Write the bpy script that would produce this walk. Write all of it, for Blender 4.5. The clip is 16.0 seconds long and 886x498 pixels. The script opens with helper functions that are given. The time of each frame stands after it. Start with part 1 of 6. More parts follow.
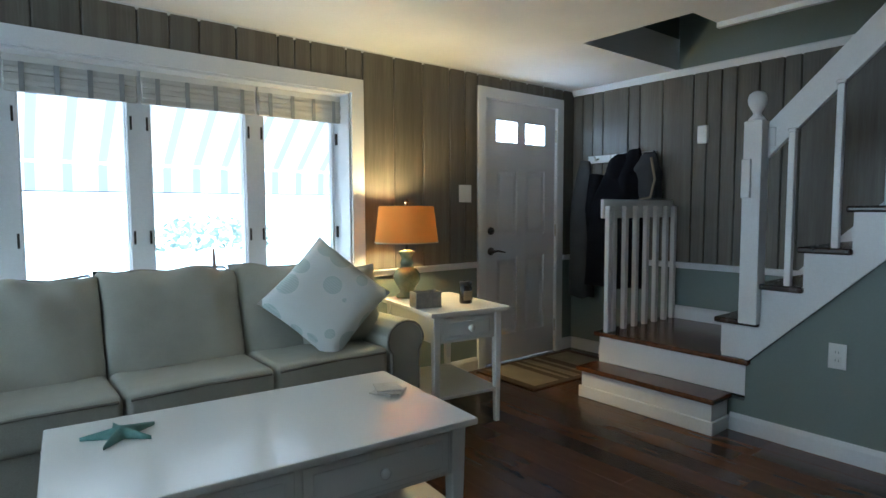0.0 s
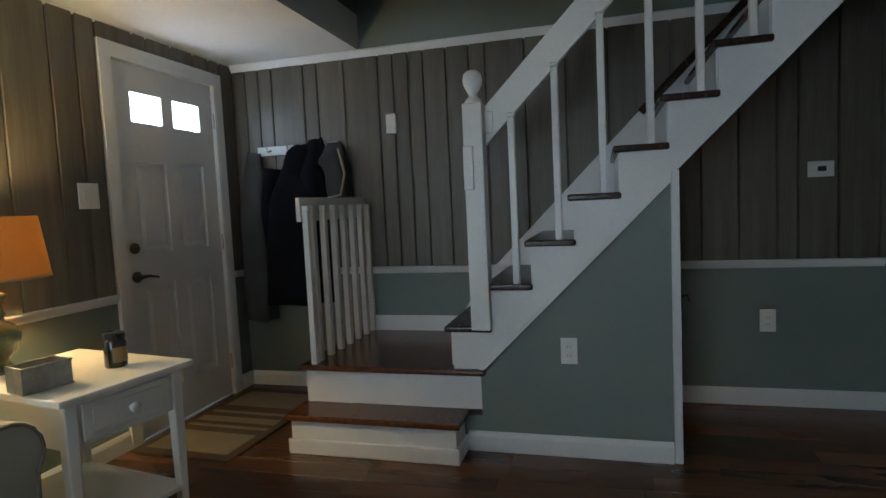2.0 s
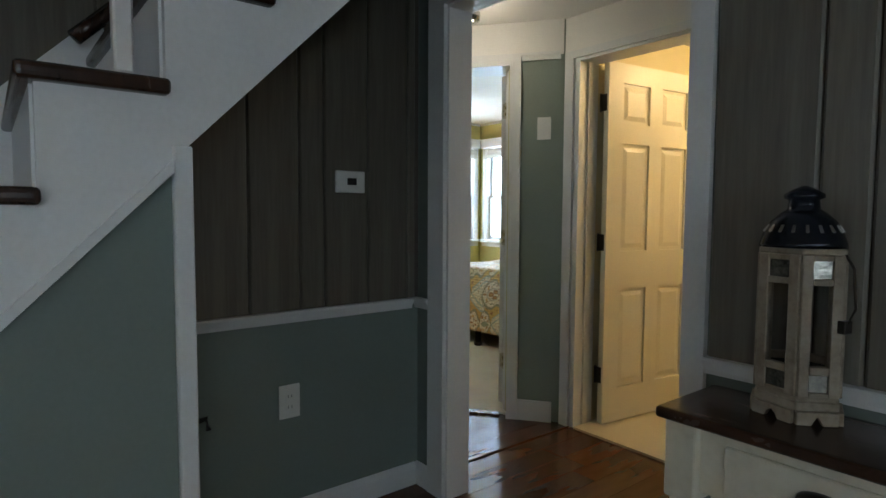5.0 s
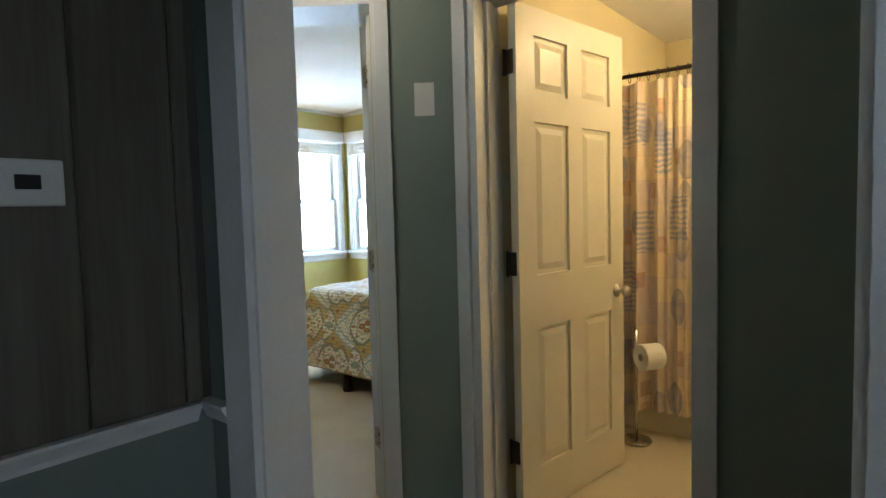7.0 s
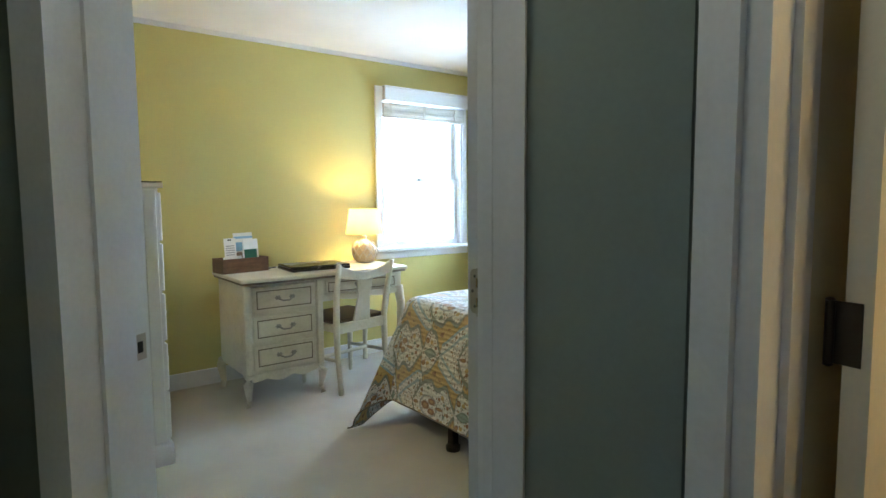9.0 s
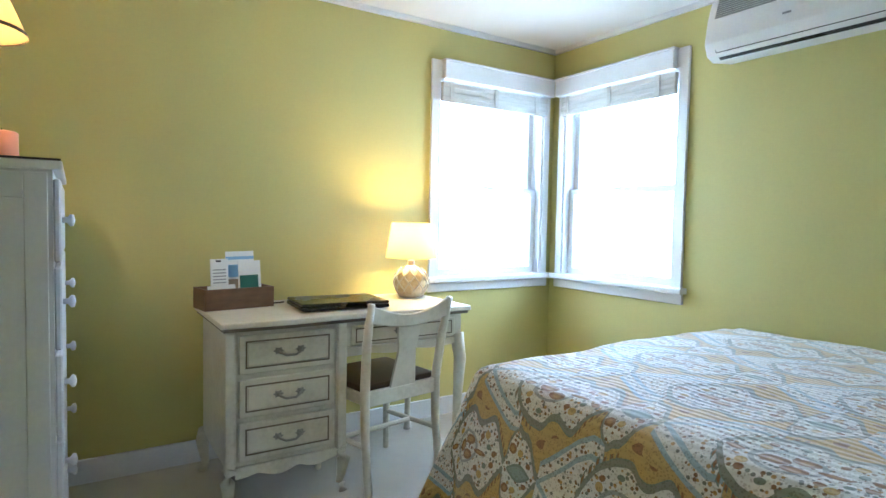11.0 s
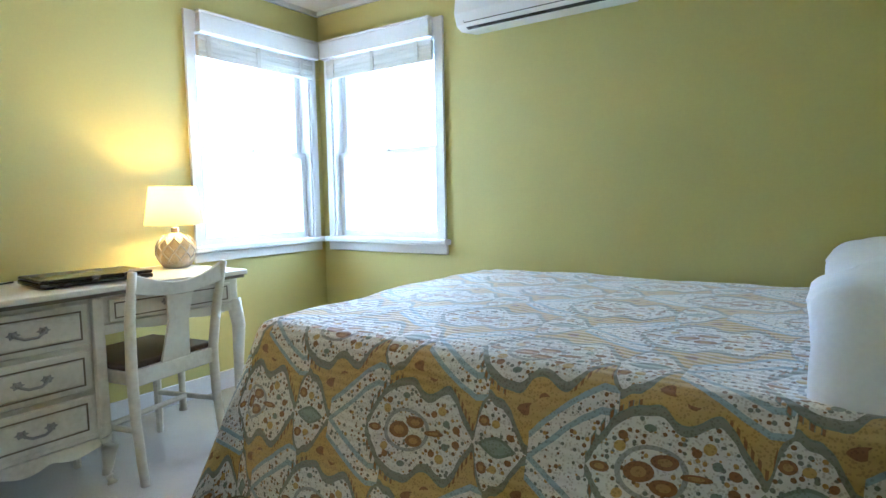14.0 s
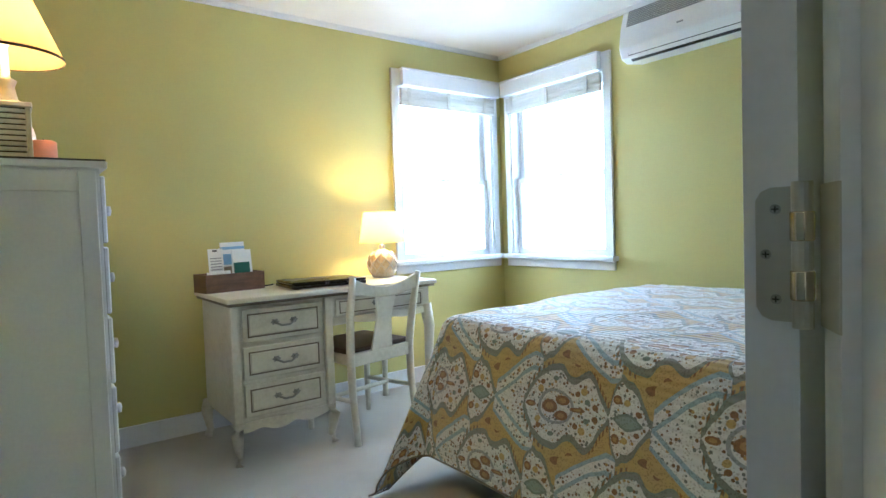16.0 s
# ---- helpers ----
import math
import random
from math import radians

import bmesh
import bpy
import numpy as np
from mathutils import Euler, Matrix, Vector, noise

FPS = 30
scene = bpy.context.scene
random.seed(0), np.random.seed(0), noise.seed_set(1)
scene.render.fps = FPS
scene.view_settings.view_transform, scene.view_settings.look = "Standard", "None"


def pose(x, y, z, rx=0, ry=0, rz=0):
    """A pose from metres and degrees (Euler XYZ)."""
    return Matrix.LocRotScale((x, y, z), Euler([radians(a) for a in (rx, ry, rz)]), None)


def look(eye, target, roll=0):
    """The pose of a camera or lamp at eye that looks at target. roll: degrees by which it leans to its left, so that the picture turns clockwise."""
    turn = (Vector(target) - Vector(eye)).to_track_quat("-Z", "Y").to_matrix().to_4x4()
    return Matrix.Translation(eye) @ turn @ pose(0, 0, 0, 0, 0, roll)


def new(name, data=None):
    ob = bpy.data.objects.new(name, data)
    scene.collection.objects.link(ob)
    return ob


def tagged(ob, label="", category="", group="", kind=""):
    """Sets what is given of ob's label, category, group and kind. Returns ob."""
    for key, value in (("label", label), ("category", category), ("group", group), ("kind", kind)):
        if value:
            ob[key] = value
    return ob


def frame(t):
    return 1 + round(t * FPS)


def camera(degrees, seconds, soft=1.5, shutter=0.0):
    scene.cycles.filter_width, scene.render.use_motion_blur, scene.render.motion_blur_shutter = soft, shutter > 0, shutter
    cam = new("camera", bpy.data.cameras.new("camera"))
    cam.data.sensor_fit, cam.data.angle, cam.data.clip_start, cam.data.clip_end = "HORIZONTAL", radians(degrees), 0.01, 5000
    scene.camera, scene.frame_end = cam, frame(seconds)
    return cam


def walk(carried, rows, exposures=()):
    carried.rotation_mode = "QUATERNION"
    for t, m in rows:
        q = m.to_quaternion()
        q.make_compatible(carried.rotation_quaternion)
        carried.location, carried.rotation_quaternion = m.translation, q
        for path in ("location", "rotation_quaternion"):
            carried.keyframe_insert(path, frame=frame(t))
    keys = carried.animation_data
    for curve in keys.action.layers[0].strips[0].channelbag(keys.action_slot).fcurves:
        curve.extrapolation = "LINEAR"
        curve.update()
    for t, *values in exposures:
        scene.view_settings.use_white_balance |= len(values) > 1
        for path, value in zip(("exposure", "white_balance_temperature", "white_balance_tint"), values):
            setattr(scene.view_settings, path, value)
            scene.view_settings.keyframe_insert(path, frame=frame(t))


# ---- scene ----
cam = camera(75.2, 16.0)
PATH = [
    (0, (0.037, 0.316, 1.206), (1.287, 1.871, 1.069), -0.2),
    (0.5, (0.078, 0.525, 1.202), (1.541, 1.877, 1.03), -0.6),
    (1, (0.181, 0.776, 1.18), (1.845, 1.871, 1.001), -1.4),
    (1.5, (0.343, 0.939, 1.184), (2.152, 1.773, 1.011), -2.7),
    (2, (0.538, 1.087, 1.196), (2.46, 1.62, 1.044), -2.7),
    (2.5, (0.783, 1.217, 1.196), (2.771, 1.389, 1.065), -2.0),
    (3, (1.005, 1.259, 1.191), (2.995, 1.089, 1.083), -1.5),
    (3.5, (1.256, 1.261, 1.189), (3.191, 0.767, 1.098), -0.9),
    (4, (1.505, 1.235, 1.184), (3.358, 0.489, 1.091), -0.4),
    (4.5, (1.781, 1.168, 1.188), (3.487, 0.13, 1.07), 0.2),
    (5, (2.041, 1.071, 1.18), (3.604, -0.17, 1.051), 0.3),
    (5.2, (2.148, 1.027, 1.184), (3.65, -0.287, 1.049), 0.3),
    (7.3, (2.901, 0.123, 1.223), (4.159, -1.427, 1.095), -1.6),
    (7.5, (2.98, 0.008, 1.217), (4.268, -1.516, 1.082), -1.3),
    (8, (3.174, -0.214, 1.22), (4.564, -1.644, 1.072), -1.0),
    (8.5, (3.427, -0.435, 1.221), (4.921, -1.755, 1.058), -0.5),
    (9, (3.68, -0.633, 1.207), (5.26, -1.847, 1.038), -0.4),
    (9.2, (3.781, -0.719, 1.203), (5.403, -1.878, 1.037), -0.8),
    (11.3, (4.816, -1.274, 1.154), (6.495, -2.359, 1.071), 1.3),
    (11.5, (4.866, -1.295, 1.152), (6.487, -2.464, 1.079), 1.3),
    (12, (4.93, -1.339, 1.176), (6.374, -2.721, 1.106), 0.9),
    (12.5, (4.893, -1.363, 1.169), (6.149, -2.917, 1.092), -0.6),
    (13, (4.832, -1.34, 1.137), (5.959, -2.989, 1.036), -1.7),
    (13.5, (4.768, -1.259, 1.08), (5.843, -2.94, 0.939), -2.0),
    (14, (4.69, -1.182, 1.065), (5.829, -2.818, 0.893), -1.1),
    (14.5, (4.641, -1.09, 1.041), (5.849, -2.676, 0.886), 0.4),
    (15, (4.552, -1.031, 1.04), (5.874, -2.526, 0.909), 0.8),
    (15.5, (4.448, -0.979, 1.043), (5.916, -2.334, 0.951), -1.1),
    (16, (4.362, -0.964, 1.053), (5.966, -2.157, 0.974), -1.9),
]
walk(cam, [(t, look(eye, target, roll)) for t, eye, target, roll in PATH],
     exposures=[(0, 0.38, 5650, 8), (0.5, 0.2, 5700, 8), (1.0, 0.14, 5850, 9), (2.0, 0.08, 6250, 11), (3, 0.1, 5850, 9), (4, 0.06, 6150, 10), (5, 0.0, 6450, 11), (7.5, 0.06, 6050, 10), (9, 0.1, 5850, 9), (11.5, 0.07, 5550, 12), (14, 0.04, 5550, 12), (16, 0.14, 5550, 12)])

# ---- light ----
world = bpy.data.worlds.new("world")
scene.world = world
world.use_nodes = True
wn = world.node_tree
sky = wn.nodes.new("ShaderNodeTexSky")
sky.sky_type, sky.sun_disc = "NISHITA", False
sky.sun_elevation, sky.sun_rotation = radians(55), radians(10)
wn.links.new(sky.outputs[0], wn.nodes["Background"].inputs[0])
wn.nodes["Background"].inputs[1].default_value = 0.10
sun = new("sun", bpy.data.lights.new("sun", "SUN"))
sun.data.energy, sun.data.angle, sun.data.color = 4.5, radians(4), (1.0, 0.95, 0.88)
sun.matrix_world = look((0, 13, 15), (1.5, 4, 1))


def lamp_light(name, x, y, z, watts, colour, radius=0.04):
    ob = new(name, bpy.data.lights.new(name, "POINT"))
    ob.location = (x, y, z)
    ob.data.energy, ob.data.color, ob.data.shadow_soft_size = watts, colour, radius
    return ob


WARM = (1.0, 0.62, 0.25)
LIVING_LAMP, DESK_LAMP, DRESSER_LAMP, BATH_LAMP, HALL_FILL = 25.0, 18.5, 11.0, 18.5, 2.6
lamp_light("living_lamp_bulb", 2.08, 3.285, 1.15, LIVING_LAMP, (1.0, 0.75, 0.32))
lamp_light("desk_lamp_bulb", 7.315, -2.71, 1.075, DESK_LAMP, (1.0, 0.66, 0.24))
lamp_light("dresser_lamp_bulb", 6.70, -0.968, 1.72, DRESSER_LAMP, (1.0, 0.62, 0.20))
lamp_light("bath_bulb", 3.15, -2.42, 2.08, BATH_LAMP, (1.0, 0.72, 0.36), 0.12)
# Fill added to brighten the hall, hung under a spotlight not known lit.
lamp_light("hall_spot_bulb", 4.235, -0.85, 2.02, HALL_FILL, (1.0, 0.88, 0.68), 0.03)


# ---- materials ----
def shade(name, colours, rough=0.5, metal=0.0, scale=6.0, fine=60.0, bump=0.1, stretch=(1, 1, 1), island=0.0, emit=0.0, depth=0.002, spec=0.5, mixfine=0.35):
    """Two-scale mottled paint, wood, cloth or metal: colours is a list of two or three tones."""
    m = bpy.data.materials.new(name)
    m.use_nodes = True
    t = m.node_tree
    n, link = t.nodes, t.links.new
    p = n["Principled BSDF"]
    co = n.new("ShaderNodeTexCoord")
    mp = n.new("ShaderNodeMapping")
    mp.inputs["Scale"].default_value = stretch
    link(co.outputs["Object"], mp.inputs[0])
    a, b = n.new("ShaderNodeTexNoise"), n.new("ShaderNodeTexNoise")
    a.inputs["Scale"].default_value, b.inputs["Scale"].default_value = scale, fine
    a.inputs["Detail"].default_value, b.inputs["Detail"].default_value = 4, 3
    link(mp.outputs[0], a.inputs[0]), link(mp.outputs[0], b.inputs[0])
    mix = n.new("ShaderNodeMix")
    mix.inputs[0].default_value = mixfine
    link(a.outputs[0], mix.inputs[2]), link(b.outputs[0], mix.inputs[3])
    ramp = n.new("ShaderNodeValToRGB")
    e = ramp.color_ramp.elements
    e[0].position, e[1].position = 0.33, 0.67
    e[0].color, e[1].color = (*colours[0], 1), (*colours[-1], 1)
    if len(colours) > 2:
        e.new(0.5).color = (*colours[1], 1)
    link(mix.outputs[0], ramp.inputs[0])
    colour = ramp.outputs[0]
    if island:
        info = n.new("ShaderNodeObjectInfo")
        hsv = n.new("ShaderNodeHueSaturation")
        mul = n.new("ShaderNodeMath")
        mul.operation = "MULTIPLY_ADD"
        mul.inputs[1].default_value, mul.inputs[2].default_value = 2 * island, 1 - island
        link(info.outputs["Random"], mul.inputs[0])
        link(mul.outputs[0], hsv.inputs["Value"])
        link(colour, hsv.inputs["Color"])
        colour = hsv.outputs[0]
    link(colour, p.inputs["Base Color"])
    rr = n.new("ShaderNodeMath")
    rr.operation = "MULTIPLY_ADD"
    rr.inputs[1].default_value, rr.inputs[2].default_value = 0.16, rough - 0.08
    link(a.outputs[0], rr.inputs[0])
    link(rr.outputs[0], p.inputs["Roughness"])
    p.inputs["Metallic"].default_value = metal
    p.inputs["Specular IOR Level"].default_value = spec
    if bump:
        bp = n.new("ShaderNodeBump")
        bp.inputs["Strength"].default_value, bp.inputs["Distance"].default_value = bump, depth
        link(mix.outputs[0], bp.inputs["Height"])
        link(bp.outputs[0], p.inputs["Normal"])
    if emit:
        link(colour, p.inputs["Emission Color"])
        p.inputs["Emission Strength"].default_value = emit
    return m


def tone(c, f):
    return tuple(min(1, v * f) for v in c)


def paint(name, c, rough=0.5, vary=0.06, **k):
    return shade(name, [tone(c, 1 - vary), c, tone(c, 1 + vary)], rough=rough, **{"scale": 2.2, "fine": 90, "bump": 0.08, **k})


M = {}
M["trim"] = paint("trim_white_paint", (0.74, 0.75, 0.76), 0.35)
M["ceiling"] = paint("ceiling_white", (0.80, 0.79, 0.77), 0.75, bump=0.2, fine=140)
M["panel"] = shade("grey_wash_panel", [(0.086, 0.076, 0.060), (0.118, 0.106, 0.085), (0.155, 0.142, 0.117)], 0.42, scale=3, fine=22, stretch=(6, 6, 0.35), bump=0.12, island=0.12)
M["groove"] = paint("panel_groove", (0.075, 0.066, 0.056), 0.7)
M["sage"] = paint("sage_grey_green_paint", (0.19, 0.232, 0.213), 0.55)
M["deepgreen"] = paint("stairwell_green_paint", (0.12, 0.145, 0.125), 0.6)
M["hallgreen"] = paint("hall_green_paint", (0.25, 0.30, 0.265), 0.5)
M["lime"] = paint("lime_green_wall_paint", (0.535, 0.485, 0.175), 0.62, vary=0.04)
M["plank"] = shade("walnut_floor_plank", [(0.078, 0.033, 0.016), (0.100, 0.045, 0.022), (0.124, 0.058, 0.029)], 0.24, scale=2.0, fine=9, stretch=(3, 0.6, 3), bump=0.004, island=0.30, mixfine=0.25)
M["subfloor"] = paint("dark_floor_joint", (0.03, 0.018, 0.012), 0.6)
M["tread"] = shade("red_brown_stained_tread", [(0.055, 0.018, 0.009), (0.10, 0.034, 0.014), (0.15, 0.055, 0.022)], 0.22, scale=3, fine=40, stretch=(3, 20, 4), bump=0.05)
M["stain"] = shade("dark_walnut_stain", [(0.022, 0.010, 0.006), (0.045, 0.020, 0.011)], 0.25, scale=3, fine=40, stretch=(3, 18, 4), bump=0.05)
M["carpet"] = shade("beige_carpet", [(0.40, 0.37, 0.32), (0.52, 0.49, 0.43), (0.60, 0.57, 0.50)], 0.95, scale=3, fine=260, bump=0.9, depth=0.006, mixfine=0.6)
M["tile"] = paint("cream_floor_tile", (0.62, 0.56, 0.42), 0.3)
M["walltile"] = paint("cream_wall_tile", (0.66, 0.60, 0.46), 0.25)
M["bathpaint"] = paint("bath_cream_paint", (0.66, 0.58, 0.36), 0.6)
M["sofa"] = shade("taupe_slipcover", [(0.34, 0.335, 0.28), (0.41, 0.405, 0.34), (0.46, 0.455, 0.385)], 0.9, scale=4, fine=320, bump=0.35, depth=0.003)
M["piping"] = paint("sofa_piping", (0.20, 0.185, 0.155), 0.9)
M["white"] = paint("white_furniture_paint", (0.78, 0.77, 0.73), 0.20, vary=0.02, bump=0.015, scale=0.9)
M["antique"] = shade("antique_cream_paint", [(0.52, 0.48, 0.37), (0.63, 0.59, 0.48), (0.68, 0.64, 0.53)], 0.4, scale=5, fine=50, bump=0.12)
M["glaze"] = paint("brown_glaze_line", (0.16, 0.13, 0.09), 0.5)
M["doorwhite"] = paint("door_white_paint", (0.70, 0.70, 0.72), 0.35)
M["doorcream"] = paint("cream_door_paint", (0.74, 0.70, 0.58), 0.35)
M["bronze"] = paint("dark_bronze", (0.05, 0.042, 0.036), 0.35, metal=0.8)
M["nickel"] = paint("aged_nickel", (0.50, 0.47, 0.41), 0.36, metal=0.75)
M["brass"] = paint("worn_brass", (0.62, 0.52, 0.36), 0.22, metal=1.0)
M["pewter"] = paint("pewter_pull", (0.30, 0.29, 0.27), 0.4, metal=0.9)
M["plastic"] = paint("white_plastic", (0.78, 0.78, 0.76), 0.35)
M["black"] = paint("black_plastic", (0.012, 0.012, 0.013), 0.28)
M["navy"] = shade("black_navy_coat", [(0.004, 0.004, 0.006), (0.010, 0.010, 0.013)], 0.95, fine=200, bump=0.4, spec=0.1)
M["greycoat"] = shade("grey_coat", [(0.035, 0.037, 0.040), (0.060, 0.062, 0.065)], 0.9, fine=200, bump=0.4)
M["bag"] = shade("dark_grey_bag", [(0.03, 0.032, 0.036), (0.045, 0.047, 0.05)], 0.9, fine=200, bump=0.3)
M["tan"] = paint("tan_strap", (0.30, 0.24, 0.16), 0.6)
M["matbrown"] = shade("brown_mat", [(0.05, 0.033, 0.022), (0.085, 0.06, 0.04)], 0.95, fine=250, bump=0.6)
M["matbeige"] = shade("beige_mat", [(0.16, 0.13, 0.09), (0.22, 0.185, 0.13)], 0.95, fine=250, bump=0.6)
M["teal"] = shade("teal_starfish", [(0.06, 0.16, 0.14), (0.13, 0.27, 0.24)], 0.6, fine=120, bump=0.6)
M["jade"] = shade("jade_glazed_ceramic", [(0.06, 0.105, 0.085), (0.13, 0.19, 0.15)], 0.25, scale=9, bump=0.1)
M["paper"] = paint("white_paper", (0.78, 0.78, 0.76), 0.7)
M["coaster"] = shade("stone_coaster", [(0.45, 0.43, 0.38), (0.62, 0.60, 0.55)], 0.6, fine=120)
M["zinc"] = shade("galvanised_box", [(0.22, 0.24, 0.25), (0.36, 0.38, 0.39)], 0.45, metal=0.6, scale=14)
M["candle"] = paint("dark_candle_jar", (0.02, 0.016, 0.013), 0.12)
M["label"] = paint("brown_paper_label", (0.24, 0.18, 0.11), 0.6)
M["mercury"] = shade("crackled_mercury_glass", [(0.10, 0.10, 0.09), (0.45, 0.43, 0.38)], 0.2, metal=0.7, scale=40, fine=160, bump=0.4)
M["lanternwood"] = shade("distressed_white_wood", [(0.16, 0.12, 0.08), (0.27, 0.22, 0.165), (0.34, 0.29, 0.225)], 0.6, scale=12, fine=70, bump=0.25)
M["lanternmetal"] = paint("dark_navy_enamel", (0.014, 0.018, 0.028), 0.2, metal=0.5)
M["pine"] = shade("brown_wood_tray", [(0.08, 0.04, 0.02), (0.17, 0.09, 0.045)], 0.55, scale=4, stretch=(4, 1, 12), bump=0.2)
M["seat"] = shade("brown_leather_seat", [(0.035, 0.022, 0.016), (0.075, 0.05, 0.035)], 0.45, fine=140, bump=0.2)
M["pillow"] = paint("white_pillow_cotton", (0.78, 0.79, 0.82), 0.85, bump=0.3)
M["green"] = paint("dark_green_card", (0.02, 0.14, 0.11), 0.5)
M["blue"] = paint("blue_print", (0.25, 0.45, 0.65), 0.6)
M["wicker"] = shade("rope_wrapped_glass", [(0.42, 0.34, 0.22), (0.62, 0.54, 0.40)], 0.6, scale=30, fine=150, bump=0.5)
M["peach"] = paint("coral_candle", (0.75, 0.30, 0.18), 0.5)
M["linen"] = shade("woven_linen_shade", [(0.50, 0.49, 0.45), (0.66, 0.65, 0.61)], 0.9, scale=3, fine=120, stretch=(1, 1, 14), bump=0.3)
M["chrome"] = paint("chrome", (0.55, 0.54, 0.52), 0.12, metal=1.0)
M["darkmetal"] = paint("black_bed_frame", (0.012, 0.012, 0.012), 0.5)
M["acgrey"] = paint("grille_grey", (0.30, 0.31, 0.31), 0.5)
M["asphalt"] = paint("pale_concrete", (0.45, 0.45, 0.44), 0.9)


def glass_mat():
    m = bpy.data.materials.new("window_glass")
    m.use_nodes = True
    p = m.node_tree.nodes["Principled BSDF"]
    p.inputs["Base Color"].default_value = (1, 1, 1, 1)
    p.inputs["Roughness"].default_value, p.inputs["IOR"].default_value = 0.01, 1.02
    p.inputs["Transmission Weight"].default_value = 1.0
    return m


def glow_mat(name, c, strength):
    m = bpy.data.materials.new(name)
    m.use_nodes = True
    p = m.node_tree.nodes["Principled BSDF"]
    p.inputs["Base Color"].default_value = (*c, 1)
    p.inputs["Emission Color"].default_value = (*c, 1)
    p.inputs["Emission Strength"].default_value = strength
    p.inputs["Roughness"].default_value = 1.0
    return m


def lampshade_mat(name, c, trans=0.6):
    m = bpy.data.materials.new(name)
    m.use_nodes = True
    n, link = m.node_tree.nodes, m.node_tree.links.new
    out = n["Material Output"]
    d, tr, mix = n.new("ShaderNodeBsdfDiffuse"), n.new("ShaderNodeBsdfTranslucent"), n.new("ShaderNodeMixShader")
    tex = n.new("ShaderNodeTexNoise")
    tex.inputs["Scale"].default_value = 130
    ramp = n.new("ShaderNodeValToRGB")
    ramp.color_ramp.elements[0].color, ramp.color_ramp.elements[1].color = (*tone(c, 0.85), 1), (*c, 1)
    link(tex.outputs[0], ramp.inputs[0])
    link(ramp.outputs[0], d.inputs[0]), link(ramp.outputs[0], tr.inputs[0])
    mix.inputs[0].default_value = trans
    link(d.outputs[0], mix.inputs[1]), link(tr.outputs[0], mix.inputs[2])
    link(mix.outputs[0], out.inputs[0])
    return m


M["glass"] = glass_mat()
M["day"] = glow_mat("overcast_daylight_glow", (0.65, 0.82, 1.0), 12.2)
M["dayfront"] = glow_mat("overcast_street_distance", (0.72, 0.90, 1.0), 3.7)
# Added fill: glow beyond an unseen west window that brightens the living room.
M["westfill"] = glow_mat("unseen_side_daylight_fill", (0.78, 0.92, 1.0), 5.0)
M["shade_orange"] = lampshade_mat("burlap_lampshade", (0.46, 0.20, 0.055), 0.05)
M["leaf"] = lampshade_mat("pale_shrub_leaf", (0.55, 0.66, 0.60), 0.75)
M["shade_cream"] = lampshade_mat("cream_lampshade", (0.86, 0.68, 0.30), 0.28)
M["shade_tan"] = lampshade_mat("tan_lampshade", (0.62, 0.44, 0.26), 0.45)


# ---- building helpers ----
def box(bm, x0, x1, y0, y1, z0, z1, m=None):
    vs = [bm.verts.new(((x0, x1)[i & 1], (y0, y1)[i >> 1 & 1], (z0, z1)[i >> 2])) for i in range(8)]
    if m is not None:
        for v in vs:
            v.co = m @ v.co
    for f in ((0, 2, 3, 1), (4, 5, 7, 6), (0, 1, 5, 4), (2, 6, 7, 3), (0, 4, 6, 2), (1, 3, 7, 5)):
        bm.faces.new([vs[i] for i in f])
    return vs


def boxes(*specs):
    bm = bmesh.new()
    for s in specs:
        box(bm, *s)
    return bm


def soft(bm, w, seg=2):
    bmesh.ops.bevel(bm, geom=bm.edges[:], offset=w, segments=seg, profile=0.6, affect="EDGES", clamp_overlap=True)
    return bm


def sbox(x0, x1, y0, y1, z0, z1, w=0.004, seg=2):
    return soft(boxes((x0, x1, y0, y1, z0, z1)), w, seg)


def lathe(profile, seg=24, cx=0, cy=0, cz=0, caps=True):
    bm = bmesh.new()
    rings = []
    for r, z in profile:
        rings.append([bm.verts.new((cx + r * math.cos(2 * math.pi * i / seg), cy + r * math.sin(2 * math.pi * i / seg), cz + z)) for i in range(seg)])
    for a, b in zip(rings, rings[1:]):
        for i in range(seg):
            bm.faces.new((a[i], a[(i + 1) % seg], b[(i + 1) % seg], b[i]))
    if caps:
        bm.faces.new(rings[0][::-1]), bm.faces.new(rings[-1])
    return bm


def tube(points, r, seg=8, bm=None):
    bm = bm or bmesh.new()
    pts = [Vector(p) for p in points]
    radii = r if isinstance(r, (list, tuple)) else [r] * len(pts)
    rings = []
    for i, p in enumerate(pts):
        d = (pts[min(i + 1, len(pts) - 1)] - pts[max(i - 1, 0)]).normalized()
        side = d.cross(Vector((0, 0, 1)) if abs(d.z) < 0.9 else Vector((0, 1, 0))).normalized()
        up = side.cross(d)
        rings.append([bm.verts.new(p + radii[i] * (side * math.cos(2 * math.pi * k / seg) + up * math.sin(2 * math.pi * k / seg))) for k in range(seg)])
    for a, b in zip(rings, rings[1:]):
        for k in range(seg):
            bm.faces.new((a[k], a[(k + 1) % seg], b[(k + 1) % seg], b[k]))
    bm.faces.new(rings[0][::-1]), bm.faces.new(rings[-1])
    return bm


